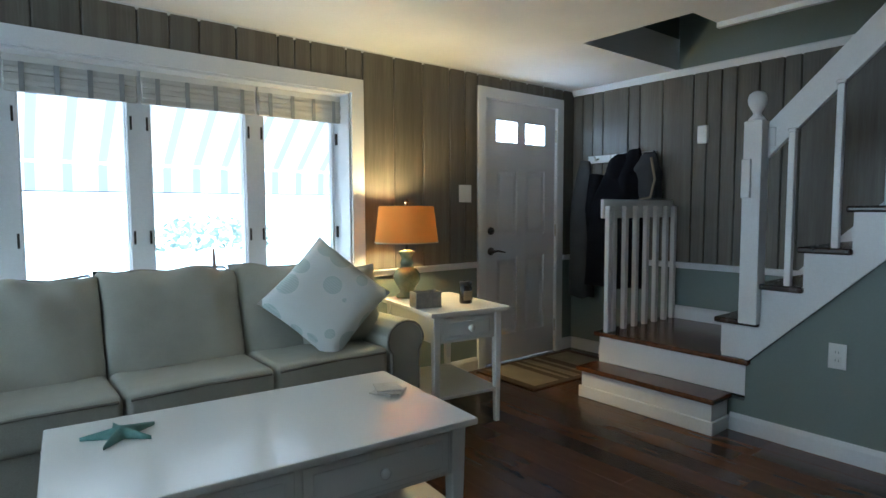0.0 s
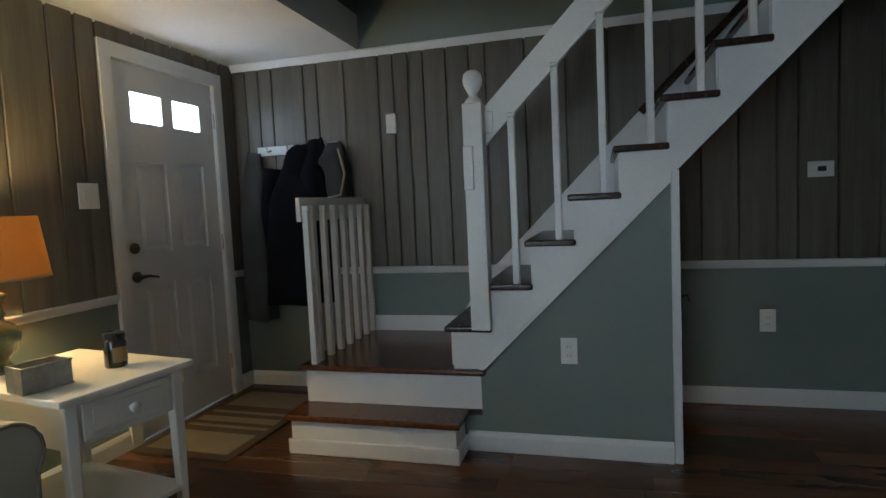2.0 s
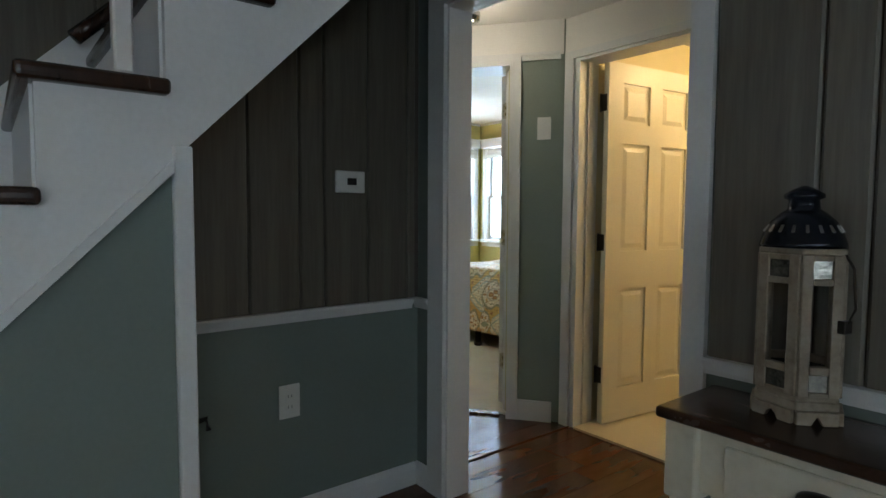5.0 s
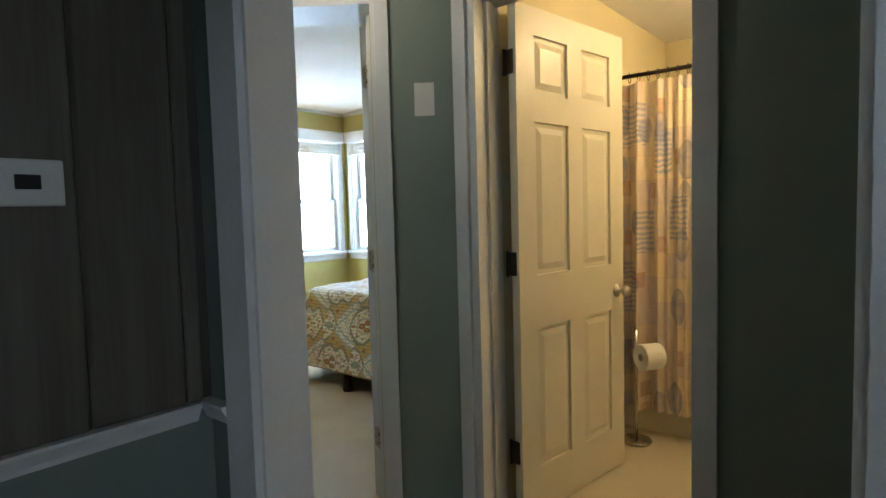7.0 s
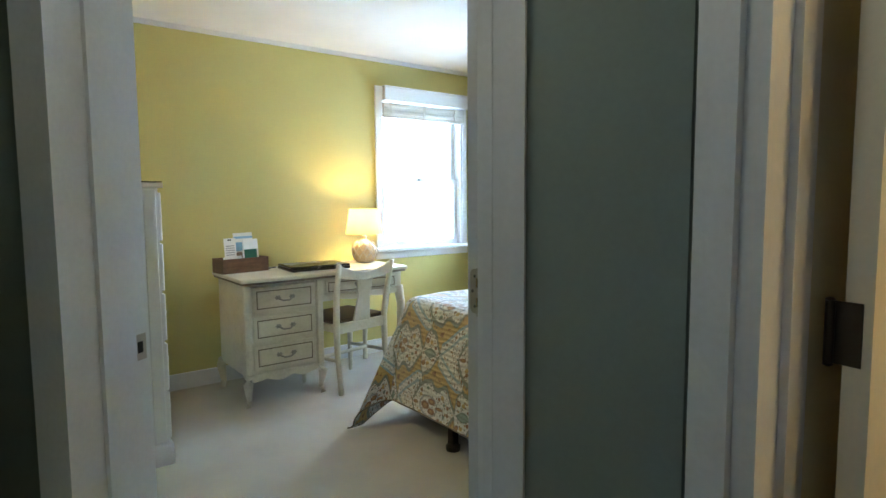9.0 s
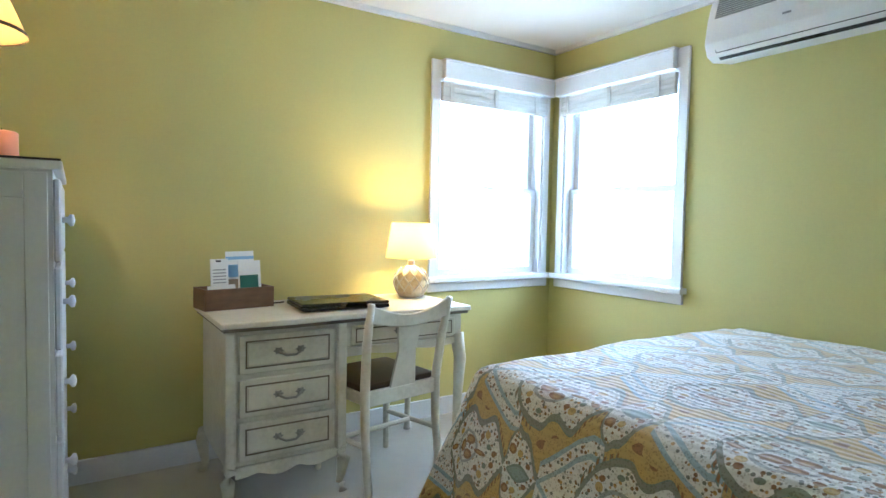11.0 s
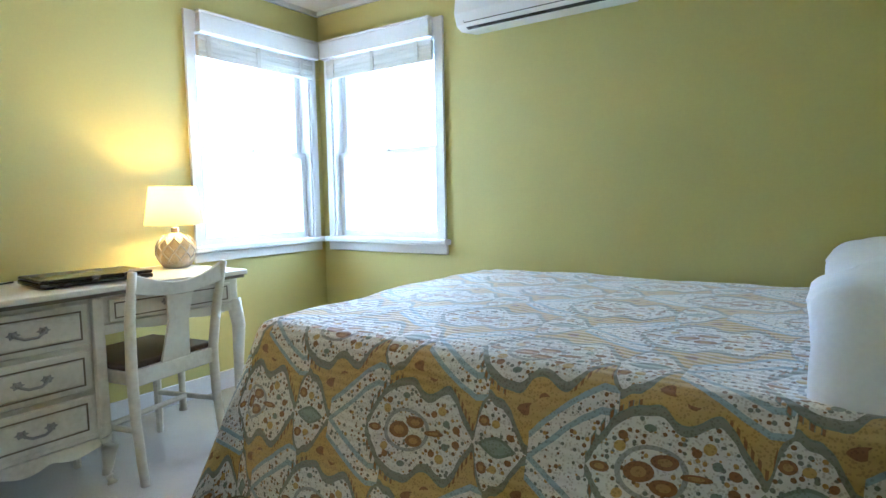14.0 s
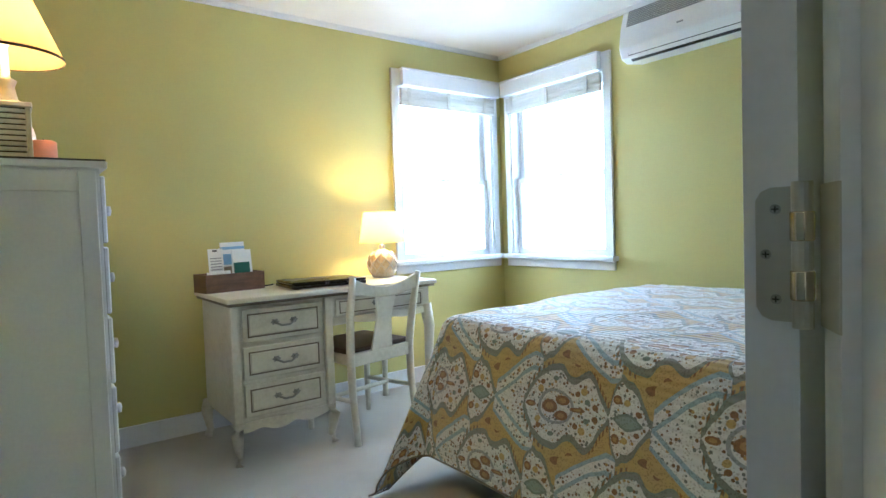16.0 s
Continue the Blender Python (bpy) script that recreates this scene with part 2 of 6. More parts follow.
def prism(outline, axis, lo, hi):
    """A flat outline (list of 2D points) pushed out along an axis from lo to hi."""
    bm = bmesh.new()

    def at(p, w):
        return {"x": (w, p[0], p[1]), "y": (p[0], w, p[1]), "z": (p[0], p[1], w)}[axis]
    a, b = [bm.verts.new(at(p, lo)) for p in outline], [bm.verts.new(at(p, hi)) for p in outline]
    bm.faces.new(a), bm.faces.new(b[::-1])
    for i in range(len(a)):
        j = (i + 1) % len(a)
        bm.faces.new((a[i], b[i], b[j], a[j]))
    bmesh.ops.recalc_face_normals(bm, faces=bm.faces[:])
    return bm


def mesh_of(name, bm, material, smooth=False):
    bmesh.ops.recalc_face_normals(bm, faces=bm.faces[:])
    me = bpy.data.meshes.new(name)
    bm.to_mesh(me)
    bm.free()
    me.materials.append(material)
    if smooth:
        me.polygons.foreach_set("use_smooth", [True] * len(me.polygons))
    return me


def part(name, bm, material, parent, label="", smooth=False):
    ob = new(name, mesh_of(name, bm, material, smooth))
    ob.parent = parent
    return tagged(ob, label) if label else ob


def single(name, bm, material, label, category, smooth=False, kind="", group=""):
    return tagged(new(name, mesh_of(name, bm, material, smooth)), label, category, group, kind)


def thing(name, m, label, category, group="", kind=""):
    ob = new(name)
    ob.matrix_world = m
    return tagged(ob, label, category, group, kind)


def structure(name, bm, material, label, category):
    return single(name, bm, material, label, category, kind="structure")


def puffed(sx, sy, sz, cuts=10, power=0.45, wobble=0.0, seed=0):
    """A stuffed cushion: a rounded cushion shape centred at the origin, thick in z."""
    bm = bmesh.new()
    bmesh.ops.create_grid(bm, x_segments=cuts, y_segments=cuts, size=1)
    top = bm.verts[:]
    for v in top:
        x, y = v.co.x, v.co.y
        h = (max(0, 1 - x ** 4) * max(0, 1 - y ** 4)) ** power
        pin = 1 - 0.06 * (1 - abs(x) ** 2) * (abs(y) > 0.99) - 0.06 * (1 - abs(y) ** 2) * (abs(x) > 0.99)
        v.co = Vector((x * sx / 2 * pin, y * sy / 2 * pin, h * sz / 2 + wobble * noise.noise(Vector((x * 2 + seed, y * 2, seed)))))
    geo = bmesh.ops.duplicate(bm, geom=bm.faces[:] + bm.edges[:] + bm.verts[:])["geom"]
    for v in geo:
        if isinstance(v, bmesh.types.BMVert):
            v.co.z = -v.co.z
    bmesh.ops.remove_doubles(bm, verts=bm.verts[:], dist=0.0015)
    return bm


# ---- structure: living room, hall, bath, bedroom ----
CEIL, BCEIL, HCEIL = 2.203, 2.30, 2.22
XW, YW, YB = 4.03, 3.50, -0.37
H0 = Vector((4.31, -1.269, 0))
AU = math.radians(36.2)
U, N = Vector((math.cos(AU), math.sin(AU), 0)), Vector((math.sin(AU), -math.cos(AU), 0))


def diag(a, n, z=0.0):
    """A place by the slanted bedroom door wall: a metres along it, n metres into the bedroom."""
    p = H0 + U * a + N * n
    return (p.x, p.y, z)


DIAG = Matrix(((U.x, N.x, 0, H0.x), (U.y, N.y, 0, H0.y), (0, 0, 1, 0), (0, 0, 0, 1)))

floor = structure("floor", boxes((-2.6, 4.2, -0.42, 3.9, -0.12, -0.012), (2.7, 5.5, -1.42, -0.42, -0.12, -0.012)), M["subfloor"], "dark joints and bed of the plank floor", "floor")
structure("bath_floor", boxes((2.9, 4.1, -3.6, -1.42, -0.12, 0.004)), M["tile"], "cream tiled bathroom floor", "floor")
bmc = prism([(4.30, -4.0), (7.7, -4.0), (7.7, -0.6), (5.35, -0.6), diag(1.0, 0.05)[:2], diag(-0.02, 0.05)[:2], (4.30, -1.38)], "z", -0.12, 0.008)
structure("bedroom_floor", bmc, M["carpet"], "beige cut-pile bedroom carpet", "floor")
structure("threshold", prism([diag(0.10, 0.0)[:2], diag(0.94, 0.0)[:2], diag(0.94, 0.055)[:2], diag(0.10, 0.055)[:2]], "z", 0, 0.011), M["stain"], "dark wooden threshold strip", "trim")
structure("bath_threshold", boxes((3.27, 4.0, -1.53, -1.40, -0.01, 0.012)), M["tile"], "pale stone bathroom threshold", "trim")

# window wall with window and front door openings
WX0, WX1, WZ0, WZ1 = -0.55, 1.86, 0.80, 1.93
DX0, DX1, DZ1 = 2.985, 3.815, 2.045
wall_n = structure("wall_north", boxes((-2.6, WX0, YW, YW + 0.16, 0, CEIL), (WX0, WX1, YW, YW + 0.16, 0, WZ0), (WX0, WX1, YW, YW + 0.16, WZ1, CEIL),
    (WX1, DX0, YW, YW + 0.16, 0, CEIL), (DX0, DX1, YW, YW + 0.16, DZ1, CEIL), (DX1, XW + 0.16, YW, YW + 0.16, 0, CEIL)), M["sage"], "sage green wall with grey panelling above the rail", "wall")
wall_e = structure("wall_east", boxes((XW, XW + 0.16, -0.46, YW, 0, 4.5)), M["sage"], "tall stair wall, sage below and grey panelling above", "wall")
OX0, OX1, OZ1 = 2.82, 3.83, 1.985
wall_s = structure("wall_south", boxes((-2.6, OX0, YB - 0.109, YB, 0, CEIL), (OX0, OX1, YB - 0.109, YB, OZ1, CEIL), (OX1, XW, YB - 0.109, YB, 0, CEIL)), M["sage"], "back wall of the living room, panelled above the rail", "wall")
# Wall out of view; its opening is assumed, to let the west fill in.
structure("wall_west", boxes((-2.6, -2.44, YB, 1.40, 0, CEIL), (-2.6, -2.44, 1.40, 3.30, 0, 0.85), (-2.6, -2.44, 1.40, 3.30, 2.0, CEIL), (-2.6, -2.44, 3.30, YW, 0, CEIL)), M["sage"], "plain sage side wall out of view with an assumed window opening", "wall")

# ceiling with the stair well
structure("ceiling", boxes((-2.6, 2.92, YB - 0.1, YW + 0.16, CEIL, CEIL + 0.22), (2.92, XW, 2.55, YW, CEIL, CEIL + 0.22), (2.92, 3.19, YB - 0.1, 1.86, CEIL, CEIL + 0.22)), M["ceiling"], "white painted living room ceiling with a stair opening", "ceiling")
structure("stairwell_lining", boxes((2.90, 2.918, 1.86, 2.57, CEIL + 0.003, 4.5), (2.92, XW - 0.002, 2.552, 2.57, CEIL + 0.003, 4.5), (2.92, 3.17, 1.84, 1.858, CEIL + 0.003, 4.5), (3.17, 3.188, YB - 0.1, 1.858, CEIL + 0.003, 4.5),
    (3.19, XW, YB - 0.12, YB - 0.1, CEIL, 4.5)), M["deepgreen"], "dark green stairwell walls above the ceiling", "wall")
structure("stairwell_ceiling", boxes((2.88, 4.2, -0.5, 2.6, 4.5, 4.6)), M["ceiling"], "upper stairwell ceiling", "ceiling")
structure("well_trim", boxes((3.17, 3.20, YB, 1.86, CEIL - 0.028, CEIL + 0.003)), M["trim"], "white trim along the stair opening", "trim")

# hall, bath and bedroom walls
structure("hall_wall_north", boxes((XW + 0.002, 5.42, -0.535, -0.46, 0, 2.5)), M["hallgreen"], "plain green hall wall", "wall")
hw = bmesh.new()
for a0, a1, z0, z1 in ((-0.24, 0.040, 0, 2.5), (0.040, 0.905, 2.0, 2.5), (0.905, 1.36, 0, 2.5)):
    box(hw, a0, a1, 0.0, 0.085, z0, z1, DIAG)
structure("hall_wall_slanted", hw, M["hallgreen"], "slanted green hall wall with the bedroom doorway", "wall")
bw = bmesh.new()
for a0, a1, z0, z1 in ((-0.10, 0.0755, 0, 2.5), (0.0755, 0.905, 2.0, 2.5), (0.905, 1.20, 0, 2.5)):
    box(bw, a0, a1, 0.085, 0.175, z0, z1, DIAG)
structure("bedroom_wall_slanted", bw, M["lime"], "slanted lime green wall round the bedroom doorway", "wall")
BX0, BX1, BZ1 = 3.26, 4.048, 1.995
structure("hall_wall_bath", boxes((2.55, BX0, -1.50, -1.42, 0, 2.5), (BX0, BX1, -1.50, -1.42, BZ1, 2.5), (BX1, 4.13, -1.50, -1.42, 0, 2.5)), M["hallgreen"], "green hall wall with the bathroom doorway", "wall")
structure("hall_frieze_bath", boxes((2.67, 4.118, -1.4195, -1.416, 2.035, HCEIL)), M["ceiling"], "white painted band under the hall ceiling", "wall")
hf = bmesh.new()
box(hf, -0.235, 1.2, -0.0045, -0.0005, 2.035, HCEIL, DIAG)
structure("hall_frieze_slanted", hf, M["ceiling"], "white painted band under the hall ceiling", "wall")
structure("hall_wall_west", boxes((2.55, 2.66, -1.42, -0.47, 0, 2.5)), M["hallgreen"], "plain hall end wall", "wall")
structure("hall_ceiling", boxes((2.55, 5.5, -1.6, -0.47, HCEIL, HCEIL + 0.1)), M["ceiling"], "white hall ceiling", "ceiling")
structure("bath_wall", boxes((4.022, 4.14, -3.5, -1.577, 0, 2.4), (2.80, 2.88, -3.5, -1.50, 0, 2.4), (2.88, BX0, -1.56, -1.502, 0, 2.4), (BX0, BX1, -1.56, -1.502, BZ1, 2.4), (BX1, 4.06, -1.56, -1.502, 0, 2.4)), M["bathpaint"], "cream bathroom walls", "wall")
structure("bath_wall_back", boxes((2.88, 3.22, -3.58, -3.5, 0, 2.4), (3.22, 3.61, -3.58, -3.5, 0, 1.65), (3.22, 3.61, -3.58, -3.5, 1.96, 2.4), (3.61, 4.06, -3.58, -3.5, 0, 2.4)), M["bathpaint"], "cream bathroom wall behind the tub", "wall")
structure("bath_ceiling", boxes((2.8, 4.14, -3.6, -1.5, 2.25, 2.33)), M["ceiling"], "white bathroom ceiling", "ceiling")

# bedroom shell: windows W1 in the east wall, W2 in the south wall, meeting near the corner
EX, SY, NY, HX = 7.58, -3.93, -0.72, 4.32
A0, A1 = -3.83, -3.02
C0, C1 = 6.62, 7.46
SZ0, SZ1 = 0.83, 1.99
structure("bedroom_wall_east", boxes((EX, EX + 0.15, SY - 0.15, A0, 0, BCEIL), (EX, EX + 0.15, A0, A1, 0, SZ0), (EX, EX + 0.15, A0, A1, SZ1, BCEIL), (EX, EX + 0.15, A1, NY + 0.1, 0, BCEIL)), M["lime"], "lime green bedroom wall behind the desk", "wall")
structure("bedroom_wall_south", boxes((HX - 0.12, C0, SY - 0.15, SY, 0, BCEIL), (C0, C1, SY - 0.15, SY, 0, SZ0), (C0, C1, SY - 0.15, SY, SZ1, BCEIL), (C1, EX, SY - 0.15, SY, 0, BCEIL)), M["lime"], "lime green bedroom wall under the air conditioner", "wall")
structure("bedroom_wall_north", boxes((5.30, EX, NY, NY + 0.1, 0, BCEIL)), M["lime"], "lime green bedroom wall behind the dresser", "wall")
structure("bedroom_wall_west", boxes((HX - 0.12, HX, SY, -1.40, 0, BCEIL)), M["lime"], "lime green bedroom wall behind the bed head", "wall")
structure("bedroom_ceiling", boxes((HX - 0.12, EX + 0.15, SY - 0.15, -0.45, BCEIL, BCEIL + 0.1)), M["ceiling"], "white bedroom ceiling", "ceiling")
cv = bmesh.new()
box(cv, EX - 0.022, EX - 0.002, SY + 0.002, NY, BCEIL - 0.03, BCEIL - 0.002)
box(cv, HX, EX - 0.022, SY + 0.002, SY + 0.022, BCEIL - 0.03, BCEIL - 0.002)
structure("bedroom_cornice", cv, M["trim"], "slim white ceiling moulding", "trim")
structure("bedroom_baseboard", boxes((EX - 0.018, EX - 0.001, SY + 0.02, NY - 0.02, 0.008, 0.11), (HX, EX - 0.02, SY + 0.001, SY + 0.018, 0.008, 0.11)), M["trim"], "white painted bedroom baseboard", "baseboard")

# outdoors
structure("ground", boxes((-60, 60, 4.2, 80, -0.7, -0.5), (-60, -2.7, -4.2, 4.2, -0.7, -0.5), (7.9, 80, -60, 4.2, -0.7, -0.5), (-60, 7.9, -60, -4.2, -0.7, -0.5)), M["asphalt"], "pale ground outside the windows", "ground")
structure("backdrop", boxes((-14, 14, 15.0, 15.1, -0.5, 8)), M["dayfront"], "overcast white distance beyond the front window", "backdrop")
# Unseen glowing sheet added outside the west opening as living room fill.
structure("backdrop_west", boxes((-4.6, -4.5, -0.5, 5.5, -0.5, 4.5)), M["westfill"], "added daylight glow beyond the assumed, unseen side window", "backdrop")
structure("backdrop_bedroom", boxes((9.6, 9.7, -7.5, 0, -0.5, 4.5), (3.5, 9.6, -6.1, -6.0, -0.5, 4.5)), M["day"], "overcast white distance beyond the bedroom windows", "backdrop")

# ---- trim ----
def rail_profile(z):
    return [(0.0, z - 0.022), (0.012, z - 0.022), (0.016, z - 0.010), (0.027, z + 0.008), (0.031, z + 0.015), (0.031, z + 0.022), (0.0, z + 0.022)]


def moulding(name, pts, profile, material, label, category):
    """A profile (out from the wall, up) run along a straight wall line from pts[0] to pts[1], wall on the left."""
    (x0, y0), (x1, y1) = pts
    d = Vector((x1 - x0, y1 - y0, 0)).normalized()
    out = Vector((d.y, -d.x, 0))
    bm = bmesh.new()
    rings = [[bm.verts.new(Vector((x, y, 0)) + out * (o + 0.002) + Vector((0, 0, z))) for o, z in profile] for x, y in ((x0, y0), (x1, y1))]
    k = len(profile)
    for i in range(k):
        bm.faces.new((rings[0][i], rings[0][(i + 1) % k], rings[1][(i + 1) % k], rings[1][i]))
    bm.faces.new(rings[0][::-1]), bm.faces.new(rings[1])
    return structure(name, bm, material, label, category)


BASE = [(0.0, 0.0), (0.016, 0.0), (0.016, 0.072), (0.012, 0.085), (0.006, 0.096), (0.0, 0.096)]
BASEL = [(o, z + 0.4) for o, z in BASE]
CROWN = [(0.0, CEIL - 0.055), (0.012, CEIL - 0.05), (0.035, CEIL - 0.012), (0.035, CEIL - 0.002), (0.0, CEIL - 0.002)]
CR = 0.794
for nm, pts in (("chair_rail_north", ((WX1 + 0.085, YW), (DX0 - 0.072, YW))), ("chair_rail_corner", ((DX1 + 0.075, YW), (XW, YW))), ("chair_rail_east", ((XW, YW - 0.036), (XW, 1.55))),
                ("chair_rail_under_stair", ((XW, 0.85), (XW, YB + 0.04))), ("chair_rail_south", ((OX0 - 0.06, YB), (-2.4, YB))), ("chair_rail_nib", ((XW, YB), (OX1 + 0.10, YB)))):
    moulding(nm, pts, rail_profile(CR), M["trim"], "white moulded chair rail", "trim")
for nm, pts in (("baseboard_north", ((WX1 + 0.085, YW), (DX0 - 0.072, YW))), ("baseboard_corner", ((DX1 + 0.075, YW), (XW, YW))), ("baseboard_east", ((XW, YW - 0.02), (XW, 2.62))),
                ("baseboard_under_stair", ((XW, 0.80), (XW, YB + 0.02))), ("baseboard_south", ((OX0 - 0.06, YB), (-2.4, YB))), ("baseboard_nib", ((XW, YB), (OX1 + 0.10, YB)))):
    moulding(nm, pts, BASE, M["trim"], "white painted baseboard", "baseboard")
moulding("baseboard_landing", ((XW, 2.55), (XW, 1.83)), BASEL, M["trim"], "white baseboard above the stair landing", "baseboard")
moulding("baseboard_stair", ((3.20, 1.737), (3.20, 0.80)), [(o, z) for o, z in BASE], M["trim"], "white baseboard along the stair side", "baseboard")
moulding("crown_east", ((XW, YW), (XW, YB)), CROWN, M["trim"], "white crown moulding along the stair wall", "trim")
moulding("crown_north", ((-2.4, YW), (XW, YW)), [(0, CEIL - 0.02), (0.012, CEIL - 0.018), (0.014, CEIL - 0.002), (0, CEIL - 0.002)], M["trim"], "thin white ceiling bead", "trim")
moulding("crown_south", ((XW, YB), (-2.4, YB)), CROWN, M["trim"], "white crown moulding", "trim")
moulding("baseboard_hall", ((BX1 + 0.058, -1.42), (4.13, -1.42)), [(o, z) for o, z in BASE][::1], M["trim"], "white hall baseboard", "baseboard")
hb = bmesh.new()
box(hb, -0.20, -0.009, -0.018, -0.002, 0, 0.115, DIAG)
structure("baseboard_slanted", hb, M["trim"], "white baseboard on the slanted hall wall", "baseboard")
ht = bmesh.new()
box(ht, -0.22, -0.009, -0.014, -0.002, 2.008, 2.034, DIAG)
box(ht, -0.215, 1.1, -0.016, -0.005, 2.0345, 2.05, DIAG)
structure("hall_picture_rail", ht, M["trim"], "white trim strip between the doorways", "trim")
structure("hall_baseboard_north", boxes((XW + 0.01, 5.10, -0.553, -0.537, 0, 0.115)), M["trim"], "white hall baseboard", "baseboard")


def casing(name, x0, x1, z1, w, y, side, label):
    """Door casing on a wall that runs along x, on the side y +- thickness."""
    t0, t1 = sorted((y + side * 0.002, y + side * 0.022))
    bm = boxes((x0 - w, x0, t0, t1, 0, z1 + w), (x1, x1 + w, t0, t1, 0, z1 + w), (x0, x1, t0, t1, z1, z1 + w))
    return structure(name, bm, M["trim"], label, "trim")


casing("front_door_casing", DX0, DX1, DZ1, 0.066, YW, -1, "white front door casing")
structure("front_door_jamb", boxes((DX0, DX0 + 0.012, YW - 0.02, YW + 0.14, 0, DZ1), (DX1 - 0.012, DX1, YW - 0.02, YW + 0.14, 0, DZ1), (DX0 + 0.012, DX1 - 0.012, YW - 0.02, YW + 0.14, DZ1 - 0.012, DZ1)), M["trim"], "white front door jamb", "trim")
structure("hall_opening_casing", boxes((OX0 - 0.06, OX0, YB + 0.002, YB + 0.022, 0, OZ1 + 0.08), (OX1, OX1 + 0.10, YB + 0.002, YB + 0.022, 0, OZ1 + 0.08), (OX0, OX1, YB + 0.002, YB + 0.022, OZ1, OZ1 + 0.08)), M["trim"], "wide white casing round the hall opening", "trim")
structure("hall_opening_jamb", boxes((OX0, OX0 + 0.012, YB - 0.113, YB + 0.004, 0, OZ1), (OX1 - 0.012, OX1, YB - 0.113, YB + 0.004, 0, OZ1), (OX0 + 0.012, OX1 - 0.012, YB - 0.113, YB + 0.004, OZ1 - 0.012, OZ1)), M["trim"], "white lining of the hall opening", "trim")
structure("bath_door_casing", boxes((BX0 - 0.056, BX0, -1.415, -1.398, 0, 2.034), (BX1, BX1 + 0.056, -1.415, -1.398, 0, 2.034), (BX0, BX1, -1.415, -1.398, BZ1, 2.034)), M["trim"], "white bathroom door casing", "trim")
structure("bath_door_jamb", boxes((BX0, BX0 + 0.014, -1.565, -1.415, 0, BZ1), (4.016, BX1, -1.575, -1.415, 0, BZ1), (BX0 + 0.014, 4.016, -1.565, -1.415, BZ1 - 0.014, BZ1),
    (4.004, 4.016, -1.52, -1.48, 0, BZ1 - 0.014), (BX0 + 0.014, BX0 + 0.026, -1.52, -1.48, 0, BZ1 - 0.014)), M["trim"], "white bathroom door jamb with its stop", "trim")
cs = bmesh.new()
for n0, n1, e0, e1 in ((-0.022, -0.002, -0.008, 0.0405), (0.177, 0.195, 0.012, 0.0755)):
    top = 2.034 if n0 < 0 else 2.085
    for s in ((e0, e1, 0, top), (0.905, 0.99, 0, top), (e1, 0.905, 2.0, top)):
        box(cs, s[0], s[1], n0, n1, s[2], s[3], DIAG)
structure("bedroom_door_casing", cs, M["trim"], "white bedroom door casing on both sides", "trim")
js = bmesh.new()
for s in ((0.0407, 0.055, -0.024, 0.096), (0.0758, 0.0905, 0.1045, 0.197), (0.903, 0.917, -0.024, 0.197)):
    box(js, s[0], s[1], s[2], s[3], 0, 2.0, DIAG)
box(js, 0.0407, 0.0905, 0.0962, 0.1043, 0, 1.986, DIAG)
box(js, 0.0905, 0.903, -0.024, 0.197, 1.986, 2.0, DIAG)
box(js, 0.055, 0.0905, -0.024, 0.096, 1.986, 2.0, DIAG)
box(js, 0.0906, 0.1008, 0.168, 0.1965, 0, 1.985, DIAG)
box(js, 0.892, 0.903, 0.06, 0.148, 0, 1.986, DIAG)
structure("bedroom_door_jamb", js, M["trim"], "white bedroom door jamb with its stop", "trim")

# ---- windows ----
win = thing("window_1", pose(0, 0, 0), "wide white front window of four casements with open shades", "window", kind="structure")
FY = YW + 0.15
part("window_casing", boxes((WX0 - 0.085, WX0, YW - 0.022, YW - 0.002, WZ0 - 0.09, WZ1 + 0.085), (WX1, WX1 + 0.085, YW - 0.022, YW - 0.002, WZ0 - 0.09, WZ1 + 0.085), (WX0, WX1, YW - 0.022, YW - 0.002, WZ1, WZ1 + 0.085)), M["trim"], win)
part("window_sill", sbox(WX0 - 0.1, WX1 + 0.1, YW - 0.07, YW + 0.2, WZ0 - 0.03, WZ0 + 0.005, 0.008), M["trim"], win)
part("window_lining", boxes((WX0, WX1, YW, FY + 0.12, WZ1 - 0.012, WZ1 + 0.01), (WX0 - 0.01, WX0 + 0.012, YW, FY + 0.12, WZ0, WZ1), (WX1 - 0.012, WX1 + 0.01, YW, FY + 0.12, WZ0, WZ1)), M["trim"], win)
posts = (-0.50, 0.135, 0.70, 1.31, 1.88)
for i, x in enumerate(posts):
    w = 0.058 if 0 < i < 4 else 0.03
    part("mullion", soft(boxes((x - w, x + w, FY, FY + 0.1, WZ0, WZ1)), 0.006, 1), M["trim"], win)
for x0, x1 in zip(posts, posts[1:]):
    a, b = x0 + 0.045, x1 - 0.045
    z0, z1 = WZ0 + 0.005, WZ1 - 0.01
    fr = part("sash", boxes((a, a + 0.018, FY + 0.02, FY + 0.06, z0, z1), (b - 0.018, b, FY + 0.02, FY + 0.06, z0, z1), (a + 0.018, b - 0.018, FY + 0.02, FY + 0.06, z0, z0 + 0.04), (a + 0.018, b - 0.018, FY + 0.02, FY + 0.06, z1 - 0.04, z1)), M["trim"], win)
    g = part("pane", boxes((a + 0.018, b - 0.018, FY + 0.038, FY + 0.042, z0 + 0.04, z1 - 0.04)), M["glass"], win)
    g.visible_shadow = False
    for z in (1.03, 1.62):
        for hx in (a - 0.012, b + 0.002):
            part("sash_hinge", boxes((hx, hx + 0.010, FY - 0.006, FY + 0.012, z, z + 0.07)), M["bronze"], win)
